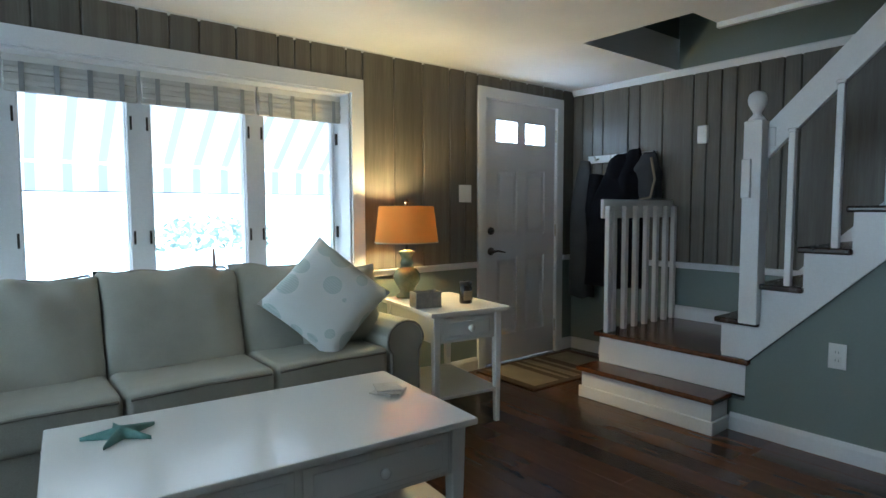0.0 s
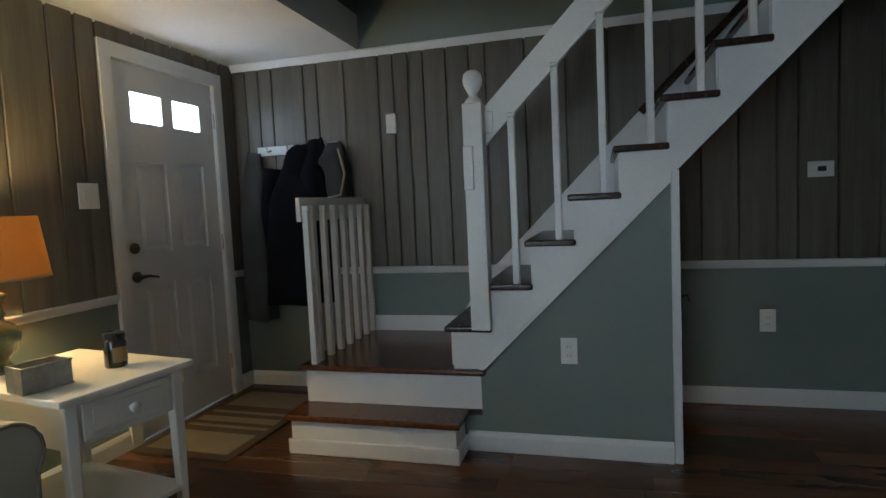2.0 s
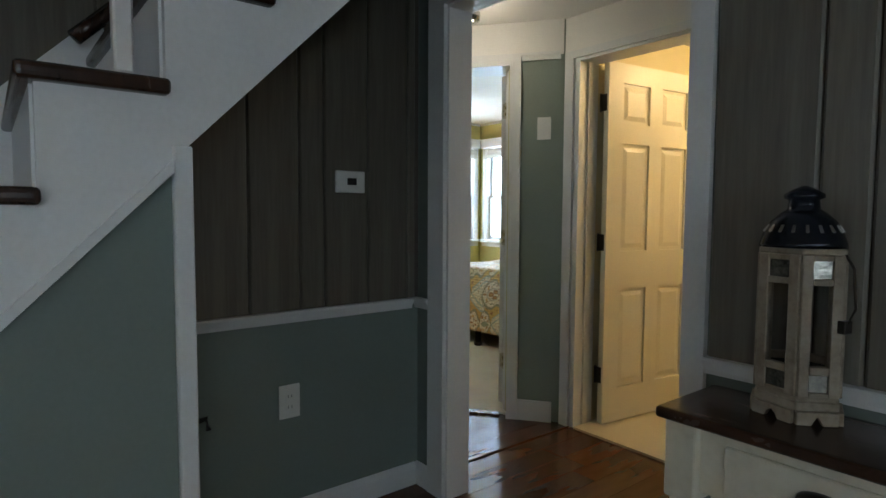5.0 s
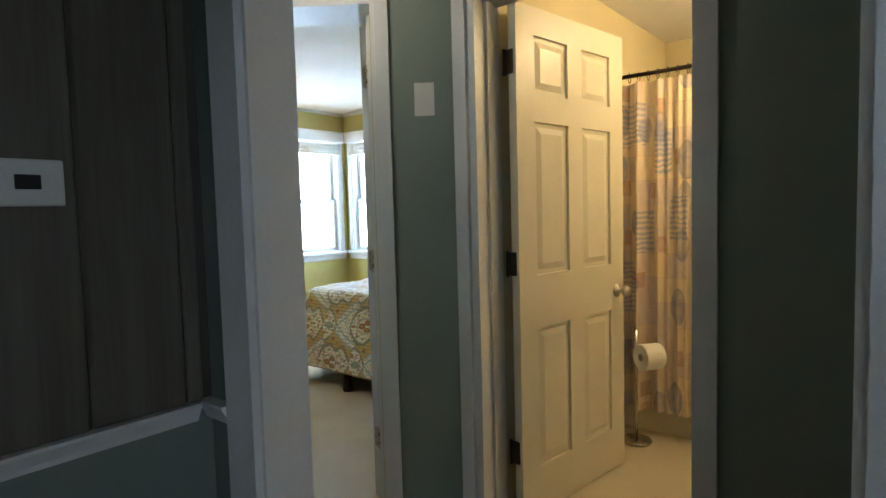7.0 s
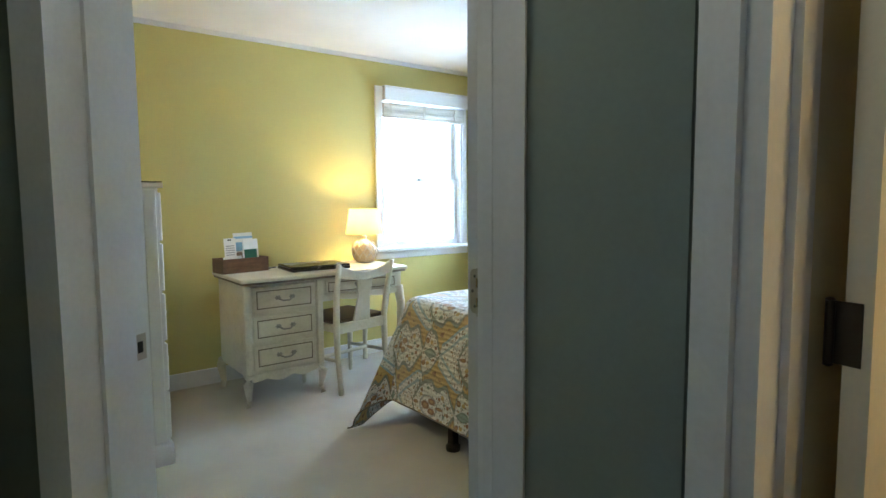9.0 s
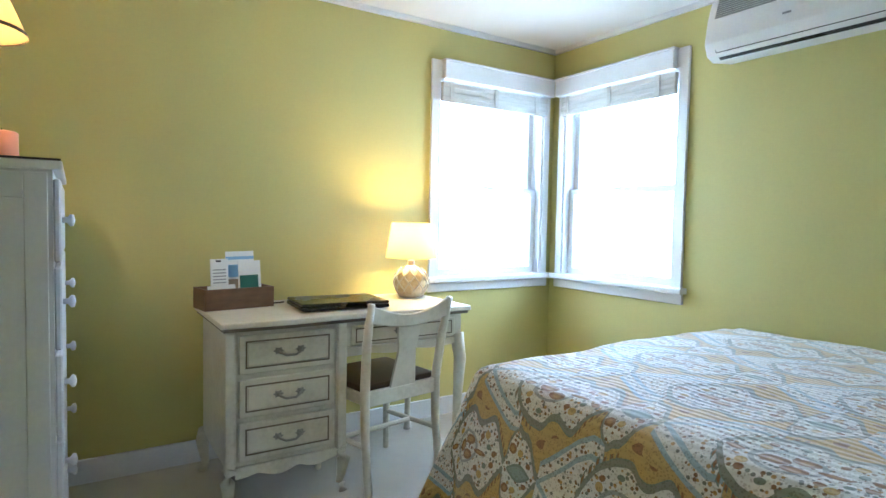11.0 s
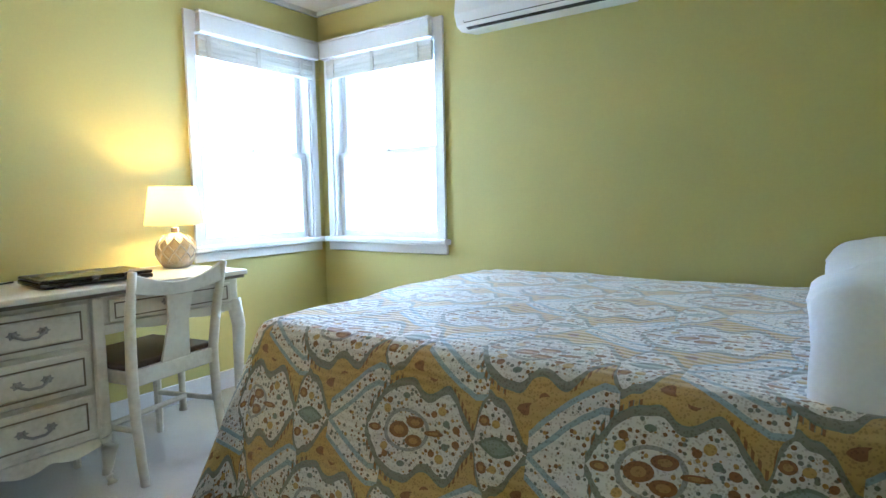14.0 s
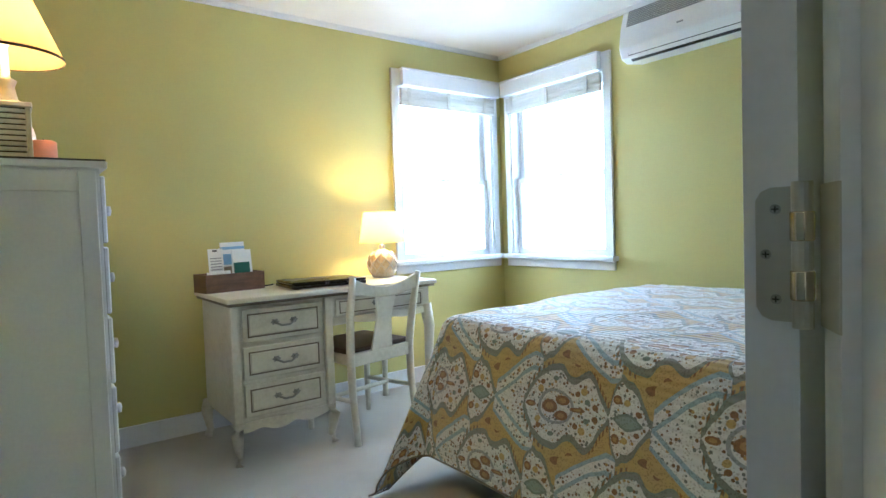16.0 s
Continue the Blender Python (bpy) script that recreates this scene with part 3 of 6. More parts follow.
for x0, x1 in zip(posts, posts[1:]):
    sh = thing("roman_shade", pose(0, 0, 0), "raised linen roman shade with woven stripes", "window shade", "shades at the front window")
    bm = bmesh.new()
    for k in range(5):
        z = 1.77 + 0.027 * k
        y = FY - 0.03 - 0.006 * (k % 2)
        box(bm, x0 + 0.01, x1 - 0.01, y - 0.012, y + 0.012, z - 0.018, z + 0.012)
    part("folds", soft(bm, 0.005, 1), M["linen"], sh)
    part("headrail", boxes((x0 + 0.008, x1 - 0.008, FY - 0.045, FY - 0.012, 1.885, 1.917)), M["white"], sh)
    for k in range(4):
        x = x0 + (x1 - x0) * (0.14 + 0.24 * k)
        part("stripe", boxes((x - 0.011, x + 0.011, FY - 0.052, FY - 0.047, 1.752, 1.885)), M["acgrey"], sh, "grey woven stripe")

aw = thing("window_awning", pose(0, 0, 0), "striped white and blue awning outside the front window", "awning")
M["awnwhite"] = lampshade_mat("awning_white_canvas", (0.93, 0.95, 0.97), 0.6)
M["awnblue"] = lampshade_mat("awning_blue_canvas", (0.46, 0.56, 0.64), 0.55)
for k in range(24):
    for w0, w1, mat_k in ((0.0, 0.145, "awnwhite"), (0.145, 0.20, "awnblue")):
        xa, xb = -1.48 + 0.20 * k + w0, -1.48 + 0.20 * k + w1
        bm = bmesh.new()
        top = [bm.verts.new(p) for p in ((xa, YW + 0.25, 2.35), (xb, YW + 0.25, 2.35), (xb, YW + 1.25, 1.53), (xa, YW + 1.25, 1.53))]
        hem = [bm.verts.new(p) for p in ((xa, YW + 1.258, 1.512), (xb, YW + 1.258, 1.512), (xb, YW + 1.27, 1.335), (xa, YW + 1.27, 1.335))]
        bm.faces.new(top), bm.faces.new(hem)
        part("awning_stripe", bm, M[mat_k], aw)
part("awning_hem", boxes((-1.48, 3.32, YW + 1.262, YW + 1.276, 1.328, 1.336)), M["acgrey"], aw, "thin grey hem of the awning")

sb = bmesh.new()
random.seed(4)
for k in range(260):
    a, r = random.uniform(0, 6.28), random.random() ** 0.5
    c = Vector((3.15 + 1.05 * r * math.cos(a), 10.5 + 0.6 * r * math.sin(a), 0.55 + random.random() * 0.85 * (1.05 - 0.7 * r)))
    d = Vector((random.uniform(-1, 1), random.uniform(-1, 1), random.uniform(-1, 1))).normalized() * random.uniform(0.04, 0.10)
    e = d.cross(Vector((0.3, 0.5, 1))).normalized() * 0.06
    sb.faces.new([sb.verts.new(c - d), sb.verts.new(c + e), sb.verts.new(c + d), sb.verts.new(c - e)])
shr = thing("shrub", pose(0, 0, 0), "leafy pale green shrub across the street", "shrub")
part("crown", sb, M["leaf"], shr)
part("trunk", tube([(3.15, 10.5, -0.5), (3.17, 10.52, 0.1), (3.15, 10.5, 0.55)], [0.05, 0.04, 0.02]), M["pine"], shr)


def sash_window(name, m, w, label):
    """A white double-hung window in a wall: local x along the wall, y out of the room, the opening from 0 to w."""
    ob = thing(name, m, label, "window", kind="structure")
    z0, z1 = SZ0, SZ1
    part("window_casing", boxes((-0.05, 0, -0.02, -0.002, z0 - 0.04, z1 + 0.10), (w, w + 0.05, -0.02, -0.002, z0 - 0.04, z1 + 0.10), (0, w, -0.02, -0.002, z1, z1 + 0.10)), M["trim"], ob)
    part("window_lining", boxes((0, 0.014, -0.01, 0.13, z0, z1), (w - 0.014, w, -0.01, 0.13, z0, z1), (0.014, w - 0.014, -0.01, 0.13, z1 - 0.014, z1)), M["trim"], ob)
    part("window_sill", soft(boxes((-0.075, w + 0.075, -0.06, 0.12, z0 - 0.028, z0 + 0.004)), 0.008, 2), M["trim"], ob)
    part("apron", soft(boxes((-0.06, w + 0.06, -0.02, -0.002, z0 - 0.085, z0 - 0.03)), 0.004, 1), M["trim"], ob)
    mid = 1.36
    for nm, a, b, y in (("upper_sash", mid - 0.012, z1 - 0.014, 0.075), ("lower_sash", z0 + 0.004, mid + 0.022, 0.035)):
        s = part(nm, boxes((0.014, 0.052, y, y + 0.035, a, b), (w - 0.052, w - 0.014, y, y + 0.035, a, b), (0.052, w - 0.052, y, y + 0.035, a, a + 0.04), (0.052, w - 0.052, y, y + 0.035, b - 0.034, b)), M["trim"], ob)
        g = part("pane", boxes((0.052, w - 0.052, y + 0.015, y + 0.019, a + 0.04, b - 0.034)), M["glass"], s)
        g.visible_shadow = False
    part("sash_lock", soft(boxes((w / 2 - 0.03, w / 2 + 0.03, 0.012, 0.036, mid + 0.012, mid + 0.032)), 0.004, 1), M["nickel"], ob)
    return ob


def valance(m, w, lo, hi, label):
    ob = thing("window_valance", m, label, "valance", "bedroom window valances")
    part("board", soft(boxes((lo, hi, -0.062, -0.024, SZ1 - 0.01, SZ1 + 0.09)), 0.004, 1), M["trim"], ob)
    part("cap", soft(boxes((lo - 0.005, hi + 0.005, -0.068, -0.022, SZ1 + 0.09, SZ1 + 0.102)), 0.003, 1), M["trim"], ob)
    bl = thing("roman_shade", m, "raised pale linen roman shade with woven stripes", "window shade", "bedroom shades")
    bm = bmesh.new()
    for k in range(4):
        z = SZ1 - 0.12 + 0.027 * k
        box(bm, 0.0, w, -0.052 - 0.004 * (k % 2), -0.026, z - 0.02, z + 0.012)
    part("folds", soft(bm, 0.005, 1), M["linen"], bl)
    for k in range(3):
        x = w * (0.06 + 0.40 * k)
        part("stripe", boxes((x, x + 0.025, -0.061, -0.057, SZ1 - 0.14, SZ1 - 0.025)), M["coaster"], bl, "grey woven stripe")
    return ob


EASTW = Matrix.Translation((EX, A1, 0)) @ Matrix.Rotation(radians(-90), 4, "Z")
SOUTHW = Matrix.Translation((C1, SY, 0)) @ Matrix.Rotation(radians(180), 4, "Z")
sash_window("window_2", EASTW, A1 - A0, "white double-hung bedroom window above the desk")
sash_window("window_3", SOUTHW, C1 - C0, "white double-hung bedroom window beside the corner")
valance(EASTW, A1 - A0, 0.012, A1 - A0 + 0.05, "white boxed valance over the window by the desk")
valance(SOUTHW, C1 - C0, -0.05, C1 - C0 - 0.012, "white boxed valance over the corner window")
bwn = thing("window_4", pose(0, 0, 0), "small white bathroom window above the tub", "window", kind="structure")
part("window_frame", boxes((3.19, 3.23, -3.52, -3.48, 1.62, 1.99), (3.60, 3.64, -3.52, -3.48, 1.62, 1.99), (3.23, 3.60, -3.52, -3.48, 1.62, 1.66), (3.23, 3.60, -3.52, -3.48, 1.95, 1.99)), M["trim"], bwn)
part("pane", boxes((3.23, 3.60, -3.56, -3.55, 1.66, 1.95)), M["glass"], bwn).visible_shadow = False


# ---- doors ----
def panel_door(name, m, w, h, cols, rows, material, label, th=0.038, cut=None):
    """A panelled door: local x from the hinge edge, y the thickness, panels raised on both faces."""
    ob = thing(name, m, label, "door", kind="structure")
    bm = bmesh.new()
    xs = [0.0] + [v for c in cols for v in c] + [w]
    core = 0.012
    fields = [(c, r) for r in rows for c in cols]
    # stiles and rails at full thickness, fields thinner
    for i in range(0, len(xs), 2):
        box(bm, xs[i], xs[i + 1], 0, th, 0, h)
    for c in cols:
        zs = [0.0] + [v for r in rows for v in r] + [h]
        for i in range(0, len(zs), 2):
            box(bm, c[0], c[1], 0, th, zs[i], zs[i + 1])
    part("leaf", bm, material, ob)
    for c, r in fields:
        if cut and r == cut:
            # The pane itself emits; daylight through the glass is put into its material.
            part("pane", boxes((c[0], c[1], th / 2 - 0.003, th / 2 + 0.003, r[0], r[1])), M["day"], ob, "frosted glass pane glowing in place of daylight")
            continue
        bm = bmesh.new()
        box(bm, c[0], c[1], core, th - core, r[0], r[1])
        for s, y0, y1 in ((0, core, 0.004), (1, th - core, th - 0.004)):
            a = [bm.verts.new((x, y0, z)) for x, z in ((c[0] + 0.018, r[0] + 0.018), (c[1] - 0.018, r[0] + 0.018), (c[1] - 0.018, r[1] - 0.018), (c[0] + 0.018, r[1] - 0.018))]
            b = [bm.verts.new((x, y1, z)) for x, z in ((c[0] + 0.042, r[0] + 0.042), (c[1] - 0.042, r[0] + 0.042), (c[1] - 0.042, r[1] - 0.042), (c[0] + 0.042, r[1] - 0.042))]
            for i in range(4):
                bm.faces.new((a[i], a[(i + 1) % 4], b[(i + 1) % 4], b[i]))
            bm.faces.new(b)
        part("panel", bm, material, ob)
    return ob


def hinges(ob, zs, material, x=-0.004, y=0.0, leaf=True):
    for z in zs:
        hg = part("hinge", lathe([(0.0065, -0.045), (0.0065, 0.045)], 12, x, y, z), material, ob, "metal butt hinge", smooth=False)
        for k in (-0.047, 0.047):
            part("finial", lathe([(0.003, -0.003), (0.0075, 0), (0.003, 0.003)], 10, x, y, z + k), material, hg)


# front door: hinges at the stair side, leaf flush in its frame
fw = DX1 - DX0 - 0.03
FD = Matrix.Translation((DX1 - 0.015, YW + 0.05, 0.008)) @ Matrix.Rotation(radians(180), 4, "Z")
fd = panel_door("door_1", FD, fw, 2.02, ((0.125, 0.355), (0.445, 0.675)), ((0.22, 0.82), (1.0, 1.50), (1.715, 1.875)), M["doorwhite"], "white steel front door with two small panes", 0.045, cut=(1.715, 1.875))
for z in (0.22, 1.02, 1.80):
    part("hinge", lathe([(0.008, -0.05), (0.008, 0.05)], 12, -0.004, 0.055, z), M["nickel"], fd, "metal butt hinge")
lv = part("door_handle", lathe([(0.03, 0), (0.03, 0.012), (0.012, 0.018), (0.012, 0.045)], 20), M["bronze"], fd, "dark bronze lever handle", smooth=True)
lv.matrix_local = Matrix.Translation((fw - 0.065, 0.045, 0.878)) @ Matrix.Rotation(radians(-90), 4, "X")
part("lever", tube([(fw - 0.065, 0.086, 0.878), (fw - 0.11, 0.090, 0.880), (fw - 0.18, 0.088, 0.866)], [0.009, 0.008, 0.006]), M["bronze"], fd)
db = part("deadbolt", lathe([(0.03, 0), (0.028, 0.015), (0.01, 0.02), (0.01, 0.03)], 20), M["bronze"], fd, "dark bronze deadbolt", smooth=True)
db.matrix_local = Matrix.Translation((fw - 0.065, 0.045, 1.033)) @ Matrix.Rotation(radians(-90), 4, "X")

# bathroom door: standing open into the bathroom
BD = Matrix.Translation((3.932, -1.557, 0.012)) @ Matrix.Rotation(radians(-98.1), 4, "Z")
bw_ = 0.750
six = ((0.108, 0.325), (0.425, 0.642)), ((0.19, 0.745), (0.955, 1.545), (1.655, 1.87))
bd = panel_door("door_2", BD, bw_, 1.975, six[0], six[1], M["doorcream"], "cream six-panel bathroom door standing open", 0.036)
hinges(bd, (0.27, 1.005, 1.76), M["bronze"], -0.006, 0.052)
for z in (0.27, 1.005, 1.76):
    part("hinge_leaf", boxes((-0.0026, -0.0006, 0.012, 0.052, z - 0.045, z + 0.045)), M["bronze"], bd)
for s, y in ((-1, 0.0), (1, 0.036)):
    kb = part("door_knob", lathe([(0.030, 0), (0.030, 0.006), (0.011, 0.012), (0.011, 0.03), (0.024, 0.04), (0.027, 0.052), (0.020, 0.062), (0.003, 0.065)], 20), M["nickel"], bd, "aged nickel knob", smooth=True)
    kb.matrix_local = Matrix.Translation((bw_ - 0.06, y, 0.83)) @ Matrix.Rotation(radians(90 if s < 0 else -90), 4, "X")

# bedroom door: swung right back into the bedroom
LEAF = Matrix.Translation(diag(0.111, 0.203, 0.014)) @ Matrix.Rotation(radians(36.2 - 122), 4, "Z")
bdr = panel_door("door_3", LEAF @ Matrix.Translation((0.006, 0.004, 0)), 0.78, 1.97, ((0.11, 0.34), (0.44, 0.67)), six[1], M["doorwhite"], "white six-panel bedroom door swung fully open", 0.034)
for z in (0.262, 1.013, 1.765):
    hg = part("hinge", lathe([(0.0062, -0.047), (0.0062, 0.047)], 14, -0.006, -0.004, z), M["nickel"], bdr, "aged nickel butt hinge")
    for k in range(2):
        part("knuckle", lathe([(0.0066, -0.0095), (0.0072, -0.0085), (0.0072, 0.0085), (0.0066, 0.0095)], 14, -0.006, -0.004, z - 0.0195 + 0.038 * k), M["brass"], hg, smooth=True)
    ol = [(0.0, -0.0445), (0.022, -0.0445), (0.028, -0.042), (0.0315, -0.036), (0.0315, 0.036), (0.028, 0.042), (0.022, 0.0445), (0.0, 0.0445)]
    lf = prism([(-0.006 + a, z + b) for a, b in ol], "x", -0.0022, -0.0006)
    part("hinge_leaf", lf, M["nickel"], bdr, "aged nickel hinge leaf with three screws")
    for a, b in ((0.019, 0.030), (0.025, 0.0), (0.019, -0.030)):
        sc = part("screw", lathe([(0.0036, 0), (0.0034, 0.0009), (0.001, 0.0002)], 12), M["pewter"], bdr)
        part("slot", boxes((-0.0022, 0.0022, -0.0005, 0.0005, 0.0006, 0.0011), (-0.0005, 0.0005, -0.0022, 0.0022, 0.0006, 0.0011)), M["black"], bdr).matrix_local = Matrix.Translation((-0.0021, -0.006 + a, z + b)) @ Matrix.Rotation(radians(-90), 4, "Y")
        sc.matrix_local = Matrix.Translation((-0.0021, -0.006 + a, z + b)) @ Matrix.Rotation(radians(-90), 4, "Y")
    jl = bmesh.new()
    box(jl, 0.1010, 0.1023, 0.166, 0.1985, z + 0.014 - 0.0445, z + 0.014 + 0.0445, DIAG)
    structure("jamb_hinge_leaf", jl, M["nickel"], "aged nickel hinge leaf on the jamb", "hinge")
stp = bmesh.new()
box(stp, 0.9013, 0.9030, 0.150, 0.185, 0.875 - 0.03, 0.875 + 0.03, DIAG)
structure("strike_plate", stp, M["nickel"], "nickel strike plate in the jamb", "strike plate")
st2 = bmesh.new()
box(st2, 0.9006, 0.9014, 0.160, 0.175, 0.862, 0.888, DIAG)
structure("strike_hole", st2, M["black"], "dark latch hole of the strike plate", "strike plate")

# ---- stairs ----
stair = thing("staircase", pose(0, 0, 0), "white staircase with red-brown treads and a landing", "staircase", kind="structure")
SX = 3.20
part("step_riser", boxes((3.02, 3.035, 1.755, 2.60, 0, 0.172), (3.035, SX, 1.755, 1.77, 0, 0.172)), M["trim"], stair)
part("step_base", soft(boxes((3.004, 3.019, 1.739, 2.615, 0, 0.075), (3.019, SX, 1.739, 1.754, 0, 0.075)), 0.004, 1), M["trim"], stair)
part("tread", sbox(2.985, SX + 0.002, 1.73, 2.625, 0.172, 0.20, 0.011, 3), M["tread"], stair)
part("landing_riser", boxes((SX, SX + 0.015, 1.665, 2.60, 0.201, 0.372)), M["trim"], stair)
part("landing", sbox(3.165, XW - 0.003, 1.64, 2.625, 0.372, 0.40, 0.011, 3), M["tread"], stair)
part("landing_side", boxes((SX + 0.016, XW - 0.003, 2.585, 2.60, 0, 0.371)), M["trim"], stair)
RUN, RISE, Y1 = 0.2003, 0.2013, 1.600
for k in range(1, 11):
    yk, z = Y1 - RUN * (k - 1), 0.412 + RISE * k
    part("tread", sbox(3.172, XW - 0.025, yk, yk + 0.232, z - 0.03, z, 0.011, 3), M["stain"], stair)
    part("riser", boxes((SX + 0.02, XW - 0.025, yk + 0.196, yk + 0.210, z - RISE, z - 0.031)), M["trim"], stair)
# outer stringer: sawtooth above, straight diagonal below
ol = [(1.665, 0.401)]
for k in range(1, 11):
    yk, z = Y1 - RUN * (k - 1), 0.412 + RISE * k
    ol += [(yk + 0.205 if k > 1 else 1.795, z - RISE + 0.001), (yk + 0.205 if k > 1 else 1.795, z - 0.031)]
ol = [(1.795, 0.401)] + ol[2:]
ylast = Y1 - RUN * 9
ol += [(ylast, 0.381 + 10 * RISE), (ylast, 2.070 - ylast)]
ol += [(1.665, 0.401)]
part("stringer", prism(ol, "x", SX - 0.004, SX + 0.018), M["trim"], stair)
part("stringer_bead", prism([(1.669, 0.401), (1.645, 0.401), (0.797, 1.249), (0.797, 1.273)], "x", SX - 0.020, SX - 0.005), M["trim"], stair)
part("stair_side", prism([(1.753, 0.0), (1.753, 0.171), (1.665, 0.171), (1.665, 0.372), (0.797, 1.267), (0.797, 0)], "x", SX, SX + 0.06), M["sage"], stair, "sage green triangular panel under the stair")
part("side_post", soft(boxes((SX - 0.014, SX + 0.08, 0.762, 0.796, 0, 1.300)), 0.003, 1), M["trim"], stair)
part("soffit", prism([(0.74, 1.326), (0.74, 1.36), (-0.15, 2.25), (-0.15, 2.216)], "x", SX + 0.019, XW - 0.003), M["sage"], stair)
for k in range(2, 11):
    yk, z = Y1 - RUN * (k - 1), 0.412 + RISE * k
    yb = yk + 0.074
    top = z + 0.77
    bl = boxes((SX - 0.018, SX + 0.014, yb - 0.016, yb + 0.016, z, top))
    box(bl, SX - 0.020, SX + 0.014, yb - 0.020, yb + 0.020, top, top + 0.018)
    part("baluster", soft(bl, 0.004, 1), M["trim"], stair)
nw = thing("newel_post", pose(3.192, 1.645, 0.60), "white square newel post with a turned ball finial", "newel post")
part("shaft", sbox(-0.046, 0.046, -0.046, 0.046, 0.0, 1.055, 0.006, 2), M["trim"], nw)
part("finial", lathe([(0.046, 1.055), (0.034, 1.075), (0.022, 1.085), (0.020, 1.10), (0.030, 1.115), (0.042, 1.14), (0.046, 1.165), (0.040, 1.192), (0.024, 1.205), (0.004, 1.209)], 28), M["trim"], nw, smooth=True)
part("side_block", sbox(-0.062, -0.047, 0.0, 0.046, 0.66, 0.86, 0.003, 1), M["trim"], nw)
hr = thing("handrail", pose(0, 0, 0), "wide white sloping board handrail", "handrail")
part("board", soft(prism([(1.598, 1.465), (1.598, 1.645), (-0.25, 3.50), (-0.25, 3.32)], "x", SX + 0.016, SX + 0.052), 0.005, 2), M["trim"], hr)
part("rail_bracket", sbox(SX + 0.012, SX + 0.030, 1.560, 1.600, 1.52, 1.62, 0.003, 1), M["trim"], hr)
wr = thing("wall_handrail", pose(0, 0, 0), "dark stained rail along the stair wall", "handrail")
part("rail", tube([(XW - 0.06, 0.86, 1.66), (XW - 0.06, 0.82, 1.70), (XW - 0.06, -0.3, 2.82)], 0.022, 12), M["stain"], wr, smooth=True)
for y in (0.78, 0.30):
    part("bracket", tube([(XW - 0.013, y, 2.44 - y), (XW - 0.05, y, 2.43 - y), (XW - 0.06, y, 2.50 - y)], 0.009), M["bronze"], wr)
part("wall_stringer", prism([(1.93, 0.401), (1.80, 0.401), (1.80, 0.42), (-0.2, 2.42), (-0.2, 2.75), (1.83, 0.70), (1.93, 0.52)], "x", XW - 0.022, XW - 0.004), M["trim"], stair)

gate = thing("landing_guard", pose(0, 2.575, 0.40), "low white slatted guard rail on the landing", "guard rail")
for x in (3.205, 3.262, 3.39, 3.515, 3.64, 3.765, 3.89, 4.0):
    sl = boxes((x - 0.018, x + 0.018, -0.045, -0.013, 0, 0.80))
    box(sl, x - 0.018, x + 0.018, -0.048, -0.013, 0.80, 0.825)
    part("slat", soft(sl, 0.005, 2), M["trim"], gate)
part("top_board", sbox(3.172, XW - 0.005, -0.012, 0.012, 0.745, 0.868, 0.004, 1), M["trim"], gate)

# ---- living room things ----
def plate(name, m, w, h, label, category, kind_of="switch", gang=1):
    ob = thing(name, m, label, category)
    part("plate", sbox(-w / 2, w / 2, -0.007, -0.001, -h / 2, h / 2, 0.002, 2), M["plastic"], ob)
    for g in range(gang):
        x = (g - (gang - 1) / 2) * 0.046
        if kind_of == "switch":
            part("toggle", sbox(x - 0.012, x + 0.012, -0.011, -0.007, -0.026, 0.026, 0.002, 1), M["paper"], ob)
        else:
            for z in (-0.02, 0.02):
                s = part("socket", sbox(x - 0.016, x + 0.016, -0.0095, -0.007, z - 0.014, z + 0.014, 0.002, 1), M["paper"], ob)
                part("slot", boxes((x - 0.008, x - 0.005, -0.0105, -0.0095, z - 0.005, z + 0.006), (x + 0.005, x + 0.008, -0.0105, -0.0095, z - 0.005, z + 0.006)), M["acgrey"], s)
    return ob


def facing(x, y, z, rz):
    return Matrix.Translation((x, y, z)) @ Matrix.Rotation(radians(rz), 4, "Z")


plate("light_switch", facing(2.785, YW - 0.02, 1.32, 0), 0.115, 0.125, "white double switch plate beside the front door", "light switch", "switch", 2)
plate("outlet", facing(SX, 1.245, 0.50, -90), 0.075, 0.122, "white outlet on the green stair side", "outlet", "outlet")
plate("outlet", facing(XW, 0.216, 0.478, -90), 0.08, 0.125, "white outlet on the wall below the thermostat", "outlet", "outlet")
sw2 = plate("light_switch", Matrix.Translation(diag(-0.135, -0.002, 1.64)) @ Matrix.Rotation(AU, 4, "Z"), 0.075, 0.122, "white switch plate on the slanted hall wall", "light switch")
th = thing("thermostat", facing(XW, -0.033, 1.293, -90), "white wall thermostat with a small dark screen", "thermostat")
part("housing", sbox(-0.062, 0.062, -0.028, -0.012, -0.042, 0.042, 0.005), M["plastic"], th)
part("screen", sbox(-0.016, 0.024, -0.0305, -0.028, -0.012, 0.014, 0.001, 1), M["black"], th)
sn = thing("wall_sensor", facing(XW - 0.016, 2.343, 1.722, -90), "small white wall sensor box by the coats", "sensor")
part("housing", sbox(-0.035, 0.035, -0.03, -0.0, -0.062, 0.062, 0.008), M["plastic"], sn)
part("lens", sbox(-0.016, 0.016, -0.033, -0.03, 0.005, 0.035, 0.002), M["paper"], sn)
lt = thing("door_latch", pose(SX + 0.082, 0.755, 0.72), "black metal hook latch on the stair post", "latch")
part("plate", sbox(-0.02, 0.0, -0.006, 0.004, -0.03, 0.03, 0.002, 1), M["black"], lt)
